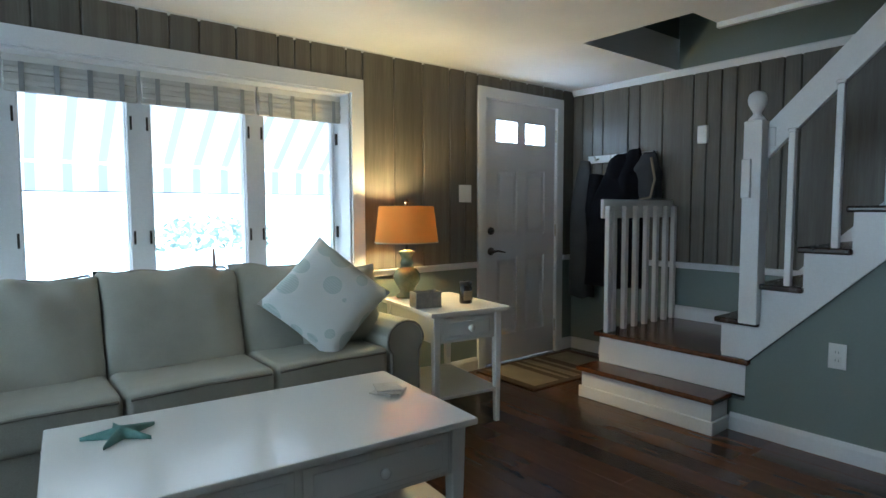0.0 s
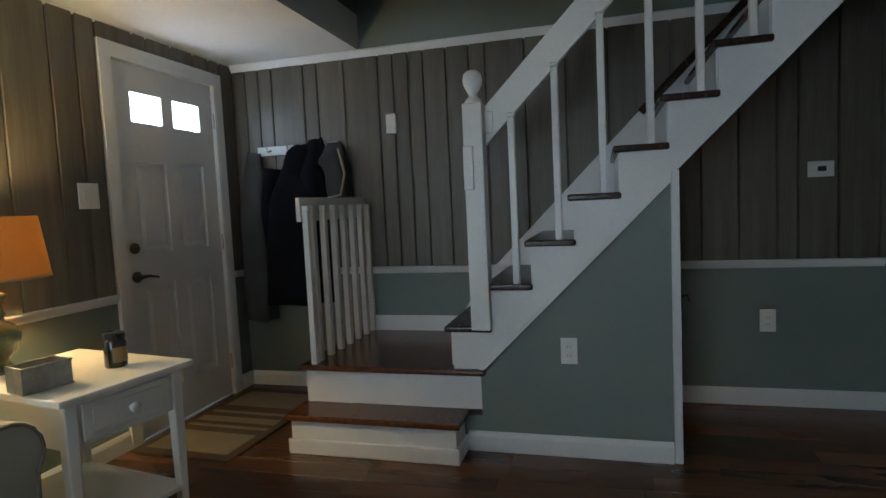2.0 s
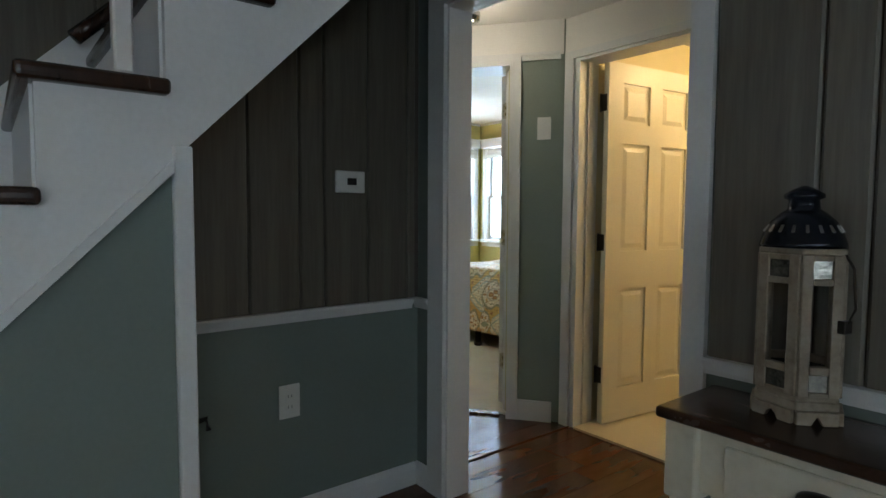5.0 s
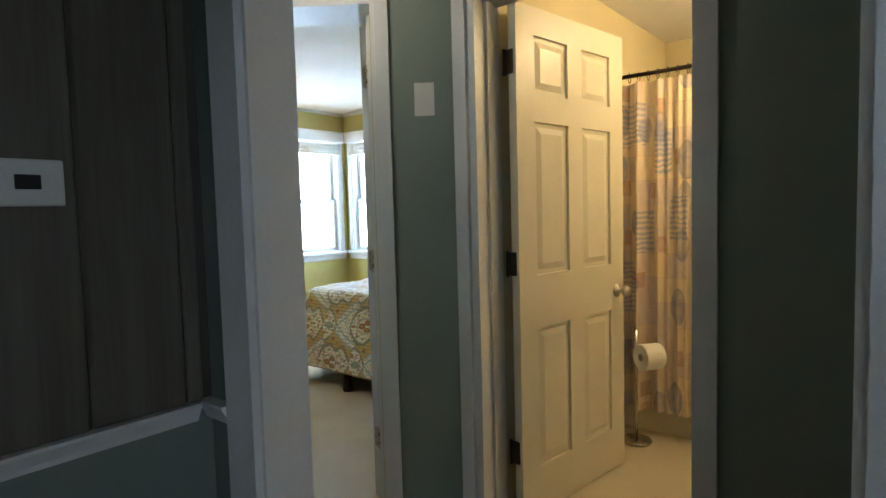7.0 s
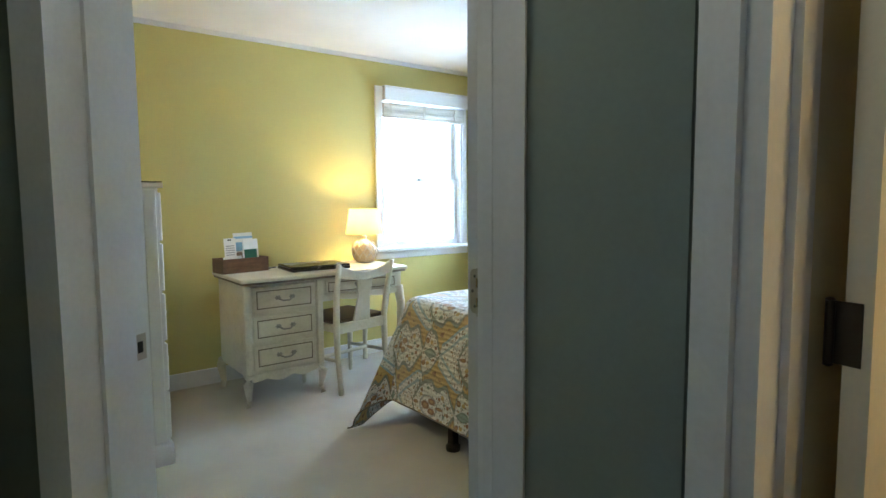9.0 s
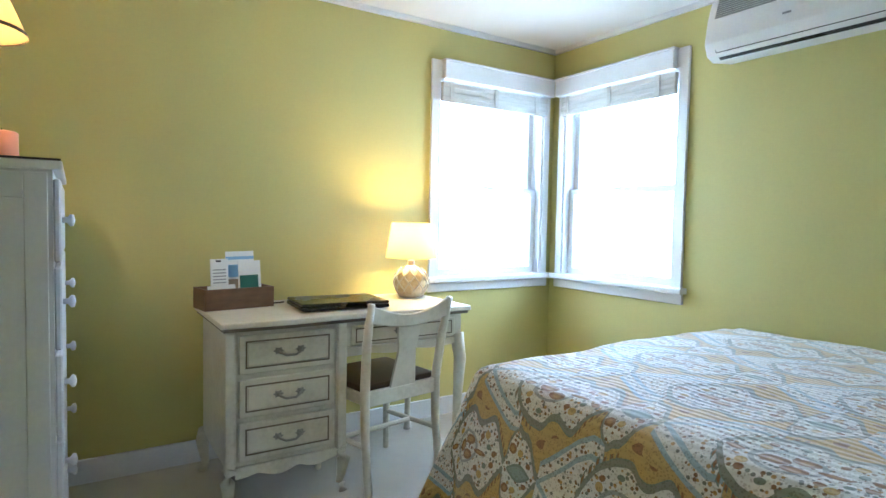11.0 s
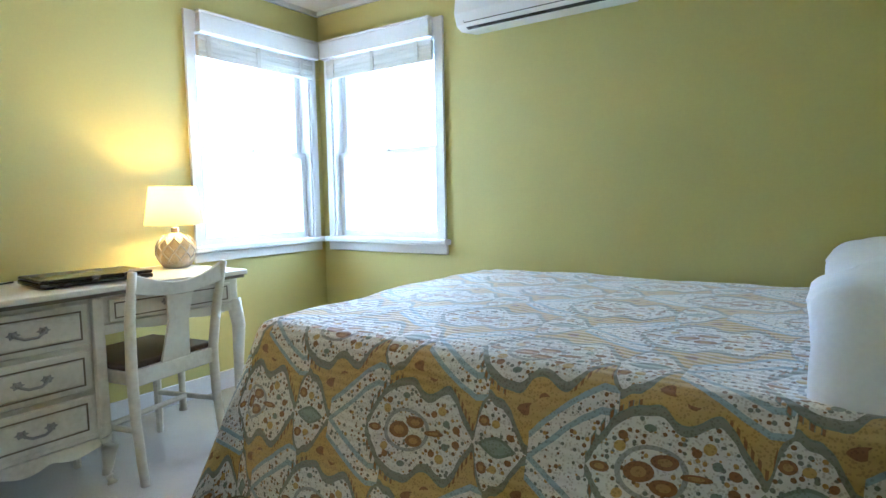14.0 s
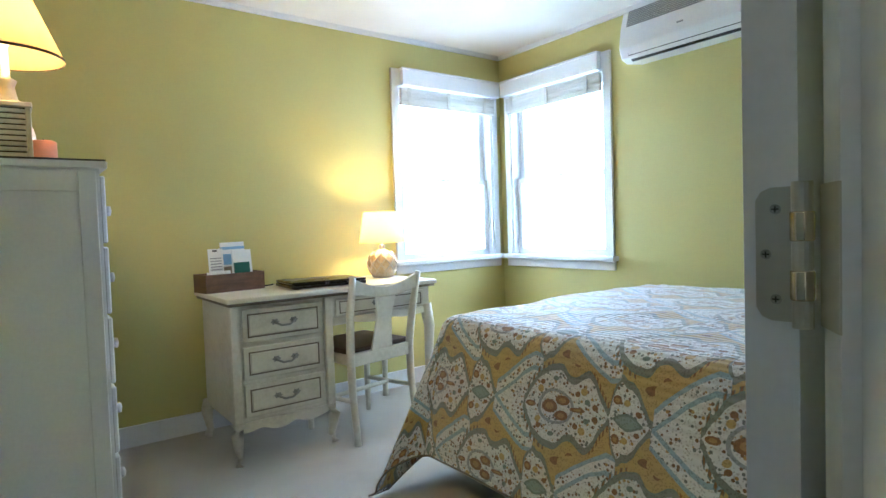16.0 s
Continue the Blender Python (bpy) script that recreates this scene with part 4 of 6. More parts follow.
part("hook", tube([(-0.01, -0.006, 0.02), (-0.01, -0.03, 0.025), (-0.01, -0.035, 0.0)], 0.006), M["black"], lt)
part("lower_plate", sbox(-0.02, 0.0, -0.006, 0.004, -0.12, -0.07, 0.002, 1), M["black"], lt)

# coats on their rack
rk = thing("coat_rack", pose(XW, 0, 0), "white wall rack with hooks for coats", "coat rack")
part("board", sbox(-0.036, -0.018, 2.70, 3.31, 1.58, 1.64, 0.004), M["trim"], rk)
for y in (2.78, 2.92, 3.06, 3.21):
    part("hook", tube([(-0.036, y, 1.61), (-0.075, y, 1.60), (-0.085, y, 1.63)], [0.008, 0.007, 0.006]), M["nickel"], rk)


def hanging(name, y, top, bottom, w0, w1, depth, material, label, seed, lean=0.0):
    """A coat hanging on a hook: a gathered top that widens into folds."""
    bm = bmesh.new()
    rings = []
    n = 28
    for i in range(15):
        f = i / 14
        z = top + (bottom - top) * f
        w = (w0 + (w1 - w0) * min(1, f * 2.4) ** 0.7) / 2
        d = depth * (0.35 + 0.65 * min(1, f * 3)) / 2
        ring = []
        for k in range(n):
            a = 2 * math.pi * k / n
            fold = 1 + 0.16 * f * math.sin(5 * a + seed) + 0.12 * noise.noise(Vector((math.cos(a) * 2, math.sin(a) * 2 + seed, f * 3)))
            ring.append(bm.verts.new((-0.03 - d + d * math.cos(a) * fold, y + lean * f + w * math.sin(a) * fold, z + 0.02 * noise.noise(Vector((a, seed, f * 2))))))
        rings.append(ring)
    for a, b in zip(rings, rings[1:]):
        for k in range(n):
            bm.faces.new((a[k], a[(k + 1) % n], b[(k + 1) % n], b[k]))
    bm.faces.new(rings[0][::-1]), bm.faces.new(rings[-1])
    ob = thing(name, pose(XW, 0, 0), label, "coat" if "bag" not in name else "bag")
    part("body", bm, material, ob, smooth=True)
    return ob


hanging("coat", 3.33, 1.60, 0.48, 0.10, 0.22, 0.12, M["greycoat"], "long grey coat hanging in the corner", 1)
c2 = hanging("coat", 2.95, 1.63, 0.60, 0.12, 0.46, 0.20, M["navy"], "black winter coat hanging from the rack", 2, 0.07)
hanging("coat", 2.86, 1.66, 1.02, 0.09, 0.22, 0.17, M["navy"], "short black jacket hanging from the rack", 5)
part("hood", lathe([(0.004, -0.14), (0.09, -0.11), (0.13, -0.04), (0.125, 0.02), (0.095, 0.075), (0.045, 0.105), (0.004, 0.115)], 22), M["navy"], c2, smooth=True).matrix_local = Matrix.Translation((-0.10, 2.97, 1.50)) @ Matrix.Diagonal((0.55, 0.85, 1.15, 1.0))
for y0 in (2.84, 3.16):
    part("sleeve", tube([(-0.12, y0, 1.48), (-0.15, y0 + 0.02, 1.2), (-0.14, y0 + 0.01, 0.92)], [0.06, 0.055, 0.045], 12), M["navy"], c2, smooth=True)
bg = hanging("shoulder_bag", 2.745, 1.63, 1.28, 0.10, 0.24, 0.13, M["bag"], "dark grey shoulder bag with a pale edge", 7)
part("edging", tube([(-0.16, 2.66, 1.58), (-0.17, 2.62, 1.42), (-0.16, 2.66, 1.29), (-0.15, 2.78, 1.27)], 0.009), M["tan"], bg, smooth=True)

# striped door mat
mt = thing("door_mat", pose(0, 0, 0), "brown mat with beige block stripes before the door", "mat")
MAT = facing(2.85, 2.86, 0, -2)
mt.matrix_world = MAT
part("base", sbox(0, 1.02, 0, 0.60, 0.003, 0.011, 0.003, 1), M["matbrown"], mt)
for x0, x1, y0, y1 in ((0.06, 0.30, 0.05, 0.55), (0.37, 0.40, 0.04, 0.56), (0.45, 0.52, 0.04, 0.56), (0.58, 0.61, 0.04, 0.56), (0.70, 0.96, 0.05, 0.55)):
    part("stripe", boxes((x0, x1, y0, y1, 0.011, 0.0135)), M["matbeige"], mt)

# sofa
sofa = thing("sofa", pose(0, 0, 0), "three-seat taupe slipcovered sofa with piping", "sofa")
SX0, SX1, SF, SB = -0.36, 1.80, 2.70, 3.42
part("base", sbox(SX0 + 0.1, SX1 - 0.1, SF + 0.03, SB, 0.05, 0.368, 0.02, 3), M["sofa"], sofa)
part("skirt", sbox(SX0 + 0.02, SX1 - 0.02, SF + 0.02, SB - 0.02, 0.012, 0.10, 0.006, 1), M["sofa"], sofa)
part("back", sbox(SX0 + 0.05, SX1 - 0.05, SB - 0.20, SB, 0.25, 0.86, 0.05, 4), M["sofa"], sofa, smooth=True)
cw = (SX1 - SX0 - 0.40) / 3
for i in range(3):
    x = SX0 + 0.20 + cw * (i + 0.5)
    sc = part("seat_cushion", soft(boxes((-cw / 2 + 0.004, cw / 2 - 0.004, -0.32, 0.30, -0.075, 0.075)), 0.035, 4), M["sofa"], sofa, smooth=True)
    for v in sc.data.vertices:
        fx, fy = v.co.x / (cw / 2), v.co.y / 0.31
        if v.co.z > 0.03:
            v.co.z += 0.035 * (1 - fx * fx) * (1 - 0.7 * fy * fy)
    sc.location = (x, SF + 0.31, 0.445)
    part("piping", tube([(-cw / 2 + 0.02, -0.318, 0.052), (0, -0.32, 0.060), (cw / 2 - 0.02, -0.318, 0.052)], 0.006), M["piping"], sc)
    bc = part("back_cushion", puffed(cw + 0.03, 0.56, 0.24, 30, 0.30, 0.014, i), M["sofa"], sofa, smooth=True)
    bc.matrix_local = Matrix.Translation((x, SB - 0.25, 0.66)) @ Matrix.Rotation(radians(74), 4, "X")
    for v in bc.data.vertices:
        top = max(0, (v.co.y - 0.02) / 0.26)
        v.co.y += 0.050 * noise.noise(Vector((v.co.x * 6 + i * 5, 0.4, 1))) * top * top
        v.co.z += top * (0.032 * noise.noise(Vector((v.co.x * 9 + i * 3, v.co.y * 9, 4))) - 0.03 * abs(noise.noise(Vector((v.co.x * 5 + i * 7, v.co.y * 6, 8)))))
    hw_ = cw / 2
    part("piping", tube([(-hw_, -0.26, 0), (-hw_ - 0.004, 0.22, 0.0), (-hw_ + 0.03, 0.272, 0.0), (-0.12, 0.272 + 0.050 * noise.noise(Vector((-0.72 + i * 5, 0.4, 1))), 0.0), (0, 0.270 + 0.050 * noise.noise(Vector((i * 5, 0.4, 1))), 0.0), (0.12, 0.272 + 0.050 * noise.noise(Vector((0.72 + i * 5, 0.4, 1))), 0.0), (hw_ - 0.03, 0.272, 0.0), (hw_ + 0.004, 0.22, 0.0), (hw_, -0.26, 0)], 0.006), M["piping"], bc)
for s, x0 in ((0, SX0), (1, SX1 - 0.20)):
    ol = [(x0 + 0.03, 0.05), (x0 + 0.17, 0.05)] + [(x0 + 0.10 + 0.115 * math.cos(a), 0.545 + 0.105 * math.sin(a)) for a in [radians(-35 + 25 * k) for k in range(11)]]
    am = part("arm", soft(prism(ol, "y", SF - 0.01, SB - 0.02), 0.008, 2), M["sofa"], sofa, smooth=False)
    ring = [(x0 + 0.10 + 0.108 * math.cos(radians(t)), SF - 0.012, 0.545 + 0.098 * math.sin(radians(t))) for t in range(-40, 221, 20)]
    part("piping", tube([(x0 + 0.172, SF - 0.012, 0.06)] + ring + [(x0 + 0.028, SF - 0.012, 0.06)], 0.006), M["piping"], am)

def shell_print():
    """White cotton printed with loose rows of pale sea-green shells."""
    m = paint("shell_print_cotton", (0.70, 0.72, 0.70), 0.85, bump=0.3)
    n, link = m.node_tree.nodes, m.node_tree.links.new
    co, v, wv = n.new("ShaderNodeTexCoord"), n.new("ShaderNodeTexVoronoi"), n.new("ShaderNodeTexWave")
    v.inputs["Scale"].default_value, v.inputs["Randomness"].default_value = 7.0, 0.5
    wv.inputs["Scale"].default_value, wv.inputs["Distortion"].default_value = 28, 3
    link(co.outputs["Object"], v.inputs[0]), link(co.outputs["Object"], wv.inputs[0])
    lt_ = n.new("ShaderNodeMath")
    lt_.operation, lt_.inputs[1].default_value = "LESS_THAN", 0.40
    link(v.outputs["Distance"], lt_.inputs[0])
    mu = n.new("ShaderNodeMath")
    mu.operation = "MULTIPLY_ADD"
    mu.inputs[1].default_value, mu.inputs[2].default_value = 0.4, 0.45
    link(wv.outputs["Fac"], mu.inputs[0])
    m2 = n.new("ShaderNodeMath")
    m2.operation = "MULTIPLY"
    link(lt_.outputs[0], m2.inputs[0]), link(mu.outputs[0], m2.inputs[1])
    mx = n.new("ShaderNodeMix")
    mx.data_type = "RGBA"
    mx.inputs[6].default_value, mx.inputs[7].default_value = (0.70, 0.72, 0.70, 1), (0.42, 0.52, 0.49, 1)
    link(m2.outputs[0], mx.inputs[0])
    link(mx.outputs[2], n["Principled BSDF"].inputs["Base Color"])
    return m


M["shells"] = shell_print()
tp = single("throw_pillow", puffed(0.47, 0.47, 0.19, 16, 0.5, 0.006, 3), M["shells"], "white throw pillow printed with pale shells", "pillow", smooth=True)
tp.matrix_world = Matrix.Translation((1.375, 2.92, 0.765)) @ Matrix.Rotation(radians(-20), 4, "Z") @ Matrix.Rotation(radians(66), 4, "X") @ Matrix.Rotation(radians(47), 4, "Z")
tq = single("throw_pillow", puffed(0.44, 0.42, 0.18, 14, 0.5, 0.006, 8), M["sofa"], "plain taupe throw pillow leaning on the sofa arm", "pillow", smooth=True)
tq.matrix_world = Matrix.Translation((1.50, 3.03, 0.70)) @ Matrix.Rotation(radians(-28), 4, "Z") @ Matrix.Rotation(radians(66), 4, "X") @ Matrix.Rotation(radians(6), 4, "Z")


def table(name, m, w, d, h, drawers, label, shelf=None, leg=0.05, over=0.03, apron=0.15, knob_mat=None):
    """A white painted table with drawers: local x along the front, y to the back, origin at a front corner on the floor."""
    ob = thing(name, m, label, "table")
    part("tabletop", sbox(0, w, 0, d, h - 0.025, h, 0.006, 2), M["white"], ob)
    for x in (over, w - over - leg):
        for y in (over, d - over - leg):
            bm = bmesh.new()
            vs = box(bm, x, x + leg, y, y + leg, 0, h - 0.025)
            for v in vs:
                if v.co.z < 0.01:
                    v.co.x += (x + leg / 2 - v.co.x) * 0.35
                    v.co.y += (y + leg / 2 - v.co.y) * 0.35
            part("leg", soft(bm, 0.004, 1), M["white"], ob)
    a0, a1 = h - 0.025 - apron, h - 0.026
    part("side_apron", boxes((over + 0.008, over + 0.026, over + leg, d - over - leg, a0, a1)), M["white"], ob)
    part("side_apron", boxes((w - over - 0.026, w - over - 0.008, over + leg, d - over - leg, a0, a1)), M["white"], ob)
    part("back_apron", boxes((over + leg, w - over - leg, d - over - 0.026, d - over - 0.008, a0, a1)), M["white"], ob)
    part("front_frame", boxes((over + leg, w - over - leg, over + 0.010, over + 0.028, a0, a1)), M["white"], ob)
    span = w - 2 * over - 2 * leg
    for i in range(drawers):
        x0 = over + leg + span / drawers * i + 0.012
        x1 = over + leg + span / drawers * (i + 1) - 0.012
        dr = part("drawer", soft(boxes((x0, x1, over + 0.002, over + 0.0095, a0 + 0.014, a1 - 0.014)), 0.003, 1), M["white"], ob)
        part("field", soft(boxes((x0 + 0.03, x1 - 0.03, over - 0.003, over + 0.0015, a0 + 0.036, a1 - 0.036)), 0.003, 1), M["white"], dr)
        k = part("knob", lathe([(0.008, 0), (0.008, 0.012), (0.017, 0.018), (0.019, 0.026), (0.012, 0.032), (0.002, 0.033)], 16), M["white"], dr, smooth=True)
        k.matrix_local = Matrix.Translation(((x0 + x1) / 2, over - 0.003, (a0 + a1) / 2)) @ Matrix.Rotation(radians(90), 4, "X")
    if shelf:
        part("shelf", sbox(over + 0.006, w - over - 0.006, over + 0.006, d - over - 0.006, shelf - 0.02, shelf, 0.004, 1), M["white"], ob)
    return ob


table("coffee_table", facing(0.10, 1.895, 0, -5.5), 1.27, 0.715, 0.48, 2, "white painted coffee table with drawers", shelf=0.14, leg=0.06, apron=0.17)
table("end_table", facing(1.84, 2.655, 0, -9), 0.50, 0.66, 0.665, 1, "white painted end table with a drawer and shelf", shelf=0.20, leg=0.045, apron=0.15)

# starfish and coasters on the coffee table
bm = bmesh.new()
cv_ = bm.verts.new((0, 0, 0.035))
ring = []
for k in range(10):
    a = math.pi * k / 5
    r = 0.115 if k % 2 == 0 else 0.036
    ring.append(bm.verts.new((r * math.cos(a), r * math.sin(a), 0.012 if k % 2 == 0 else 0.008)))
low = [bm.verts.new((v.co.x, v.co.y, 0.0)) for v in ring]
for k in range(10):
    bm.faces.new((cv_, ring[k], ring[(k + 1) % 10]))
    bm.faces.new((ring[k], low[k], low[(k + 1) % 10], ring[(k + 1) % 10]))
bm.faces.new(low[::-1])
bmesh.ops.subdivide_edges(bm, edges=bm.edges[:], cuts=2, use_grid_fill=True, smooth=0.6)
sf = single("starfish", bm, M["teal"], "teal decorative starfish on the coffee table", "starfish", smooth=True)
sf.matrix_world = facing(0.36, 2.38, 0.4805, 20)
for k in range(4):
    co_ = single("coaster", sbox(-0.052, 0.052, -0.052, 0.052, 0, 0.006, 0.003, 1), M["coaster"], "square stone coaster in a loose pile", "coaster", group="coasters on the coffee table")
    co_.matrix_world = facing(1.27 + 0.012 * math.sin(k * 2.1), 2.20 + 0.012 * math.cos(k * 1.7), 0.4805 + 0.0065 * k, 25 + 14 * k)

# table lamp with the jade base
tl = thing("table_lamp", pose(2.08, 3.215, 0.6655), "jade ceramic table lamp with a glowing burlap drum shade", "lamp")
part("base", lathe([(0.066, 0), (0.070, 0.012), (0.045, 0.025), (0.040, 0.04), (0.060, 0.07), (0.082, 0.11), (0.085, 0.14), (0.066, 0.17), (0.040, 0.185), (0.036, 0.20), (0.044, 0.212), (0.036, 0.225), (0.034, 0.25), (0.050, 0.275), (0.052, 0.285), (0.020, 0.295)], 28), M["jade"], tl, smooth=True)
part("stem", lathe([(0.010, 0.295), (0.010, 0.58), (0.016, 0.585), (0.010, 0.60), (0.003, 0.606)], 12), M["bronze"], tl)
part("bulb", lathe([(0.014, 0.38), (0.016, 0.40), (0.030, 0.44), (0.033, 0.465), (0.024, 0.49), (0.004, 0.50)], 16), glow_mat("lit_bulb", (1.0, 0.72, 0.36), 4.0), tl, smooth=True).visible_shadow = False
part("shade", lathe([(0.196, 0.338), (0.168, 0.562)], 40, caps=False), M["shade_orange"], tl, smooth=True)
part("shade_trim", lathe([(0.1975, 0.338), (0.1965, 0.346)], 40, caps=False), M["tan"], tl)

bxo = thing("zinc_box", facing(1.955, 2.86, 0.6655, -14), "small grey galvanised box with an open top", "box")
part("tray", boxes((-0.075, 0.075, -0.05, 0.05, 0, 0.004), (-0.075, -0.069, -0.05, 0.05, 0.004, 0.085), (0.069, 0.075, -0.05, 0.05, 0.004, 0.085), (-0.069, 0.069, -0.05, -0.044, 0.004, 0.085), (-0.069, 0.069, 0.044, 0.05, 0.004, 0.085)), M["zinc"], bxo)
for z in (0.0, 0.078):
    part("rim", soft(boxes((-0.078, 0.078, -0.0535, -0.0505, z, z + 0.008)), 0.001, 1), M["zinc"], bxo)
cj = thing("candle_jar", pose(2.21, 2.81, 0.6655), "dark glass jar candle with a brown label", "candle")
part("jar", lathe([(0.036, 0), (0.038, 0.006), (0.038, 0.088), (0.033, 0.098), (0.033, 0.104)], 24), M["candle"], cj, smooth=True)
part("lid", lathe([(0.036, 0.104), (0.037, 0.108), (0.036, 0.124), (0.030, 0.127)], 24), M["black"], cj)
lbm = bmesh.new()
prev = None
for k in range(9):
    a = radians(-150 + 14 * k)
    cur = [lbm.verts.new((0.0388 * math.cos(a), 0.0388 * math.sin(a), z)) for z in (0.02, 0.075)]
    if prev:
        lbm.faces.new((prev[0], cur[0], cur[1], prev[1]))
    prev = cur
part("label", lbm, M["label"], cj, "brown paper label")

# console table with the lantern
ct = thing("console_table", pose(0, 0, 0), "cream console table with dark top and turned legs", "console table")
CX1, CX0, CY0, CY1 = 2.725, 1.30, YB + 0.035, -0.070
part("tabletop", sbox(CX0, CX1, CY0, CY1, 0.731, 0.757, 0.010, 3), M["stain"], ct, "dark stained wooden top")
part("frame", boxes((CX0 + 0.06, CX1 - 0.06, CY0 + 0.03, CY1 - 0.035, 0.585, 0.730)), M["antique"], ct)
for i in range(2):
    x0, x1 = CX0 + 0.12 + 0.60 * i, CX0 + 0.68 + 0.60 * i
    dr = part("drawer", soft(boxes((x0, x1, CY1 - 0.034, CY1 - 0.022, 0.602, 0.705)), 0.003, 1), M["antique"], ct)
    cup = part("cup_pull", lathe([(0.042, 0), (0.038, 0.014), (0.022, 0.022), (0.004, 0.024)], 20), M["bronze"], dr, "dark cup pull", smooth=True)
    cup.matrix_local = Matrix.Translation(((x0 + x1) / 2 + 0.1, CY1 - 0.022, 0.655)) @ Matrix.Rotation(radians(-90), 4, "X") @ Matrix.Diagonal((1.1, 0.5, 1, 1))
for x in (CX0 + 0.055, CX1 - 0.055):
    for y in (CY0 + 0.045, CY1 - 0.045):
        lg = part("leg_block", sbox(x - 0.034, x + 0.034, y - 0.034, y + 0.034, 0.56, 0.7305, 0.003, 1), M["antique"], ct)
        part("leg", lathe([(0.022, 0), (0.028, 0.03), (0.024, 0.06), (0.018, 0.09), (0.024, 0.14), (0.034, 0.30), (0.036, 0.38), (0.026, 0.43), (0.020, 0.45), (0.034, 0.465), (0.034, 0.48), (0.022, 0.50), (0.032, 0.525), (0.034, 0.56)], 20, x, y), M["antique"], ct, smooth=True)

ln = thing("lantern", facing(2.515, -0.266, 0.7575, -14) @ Matrix.Diagonal((0.93, 0.93, 0.96, 1.0)), "distressed white wooden lantern with a dark domed metal top", "lantern")
hexo = [(0.092 * math.cos(radians(60 * k)), 0.080 * math.sin(radians(60 * k))) for k in range(6)]


def hexring(s, z0, z1):
    return prism([(x * s, y * s) for x, y in hexo], "z", z0, z1)


part("base_board", soft(hexring(1.06, 0.028, 0.048), 0.003, 1), M["lanternwood"], ln)
part("lower_plinth", hexring(1.0, 0.048, 0.058), M["lanternwood"], ln)
for k in range(6):
    (x0, y0), (x1, y1) = hexo[k], hexo[(k + 1) % 6]
    a, b = Vector((x0, y0, 0)), Vector((x1, y1, 0))
    d = (b - a).normalized()
    L = (b - a).length
    mm = Matrix.Translation(a) @ Matrix.Rotation(math.atan2(d.y, d.x), 4, "Z")
    sd = part("side_frame", soft(boxes((0.0, 0.022, -0.008, 0.008, 0.058, 0.355), (L - 0.022, L, -0.008, 0.008, 0.058, 0.355), (0.022, L - 0.022, -0.008, 0.008, 0.058, 0.068), (0.022, L - 0.022, -0.008, 0.008, 0.105, 0.122), (0.022, L - 0.022, -0.008, 0.008, 0.292, 0.306), (0.022, L - 0.022, -0.008, 0.008, 0.343, 0.355)), 0.0015, 1), M["lanternwood"], ln)
    sd.matrix_local = mm
    for z0, z1, mt_ in ((0.068, 0.105, "mercury"), (0.122, 0.292, "glass"), (0.306, 0.343, "mercury")):
        part("pane", boxes((0.022, L - 0.022, -0.002, 0.001, z0, z1)), M[mt_], sd)
    ft = part("foot", soft(prism([(0.0, 0.0), (0.030, 0.0), (0.036, 0.012), (L / 2, 0.020), (L - 0.036, 0.012), (L - 0.030, 0.0), (L, 0.0), (L, 0.028), (0.0, 0.028)], "y", -0.010, 0.004), 0.001, 1), M["lanternwood"], ln)
    ft.matrix_local = Matrix.Translation(a * 1.04) @ Matrix.Rotation(math.atan2(d.y, d.x), 4, "Z")
part("top_board", soft(hexring(1.08, 0.355, 0.368), 0.003, 1), M["lanternwood"], ln)
part("dome", lathe([(0.086, 0.368), (0.085, 0.378), (0.078, 0.398), (0.064, 0.424), (0.042, 0.444), (0.032, 0.450), (0.030, 0.470), (0.040, 0.474), (0.040, 0.482), (0.024, 0.492), (0.006, 0.500)], 30), M["lanternmetal"], ln, "dark enamelled metal dome", smooth=True)
for k in range(18):
    a = 2 * math.pi * k / 18
    pt = part("vent_slot", boxes((-0.003, 0.003, -0.001, 0.002, -0.009, 0.009)), M["pewter"], ln)
    pt.matrix_local = Matrix.Rotation(a, 4, "Z") @ Matrix.Translation((0, -0.0735, 0.409)) @ Matrix.Rotation(radians(-38), 4, "X")
part("latch", sbox(-0.108, -0.088, -0.012, 0.014, 0.195, 0.222, 0.002, 1), M["bronze"], ln)
part("candle", lathe([(0.024, 0.058), (0.024, 0.13), (0.020, 0.135), (0.004, 0.132)], 20), M["wicker"], ln)
part("bail", tube([(-0.092, 0.0, 0.36), (-0.118, 0.01, 0.33), (-0.125, 0.01, 0.25), (-0.10, 0.0, 0.205)], 0.003), M["bronze"], ln)

# hall ceiling fixture
hl = thing("hall_ceiling_light", pose(4.235, -0.85, HCEIL), "small chrome ceiling spotlight in the hall", "ceiling light")
part("canopy", lathe([(0.06, -0.03), (0.07, -0.012), (0.07, 0.0)], 24), M["chrome"], hl, smooth=True)
part("head", lathe([(0.035, -0.10), (0.038, -0.06), (0.015, -0.035)], 20), M["chrome"], hl, smooth=True)

# ---- bathroom ----
tub = thing("bathtub", pose(0, 0, 0), "cream bathtub behind the shower curtain", "bathtub")
part("apron", sbox(2.885, 4.055, -2.80, -2.76, 0.005, 0.42, 0.01), M["walltile"], tub)
part("rim", sbox(2.885, 4.055, -3.49, -2.74, 0.42, 0.46, 0.014), M["walltile"], tub)


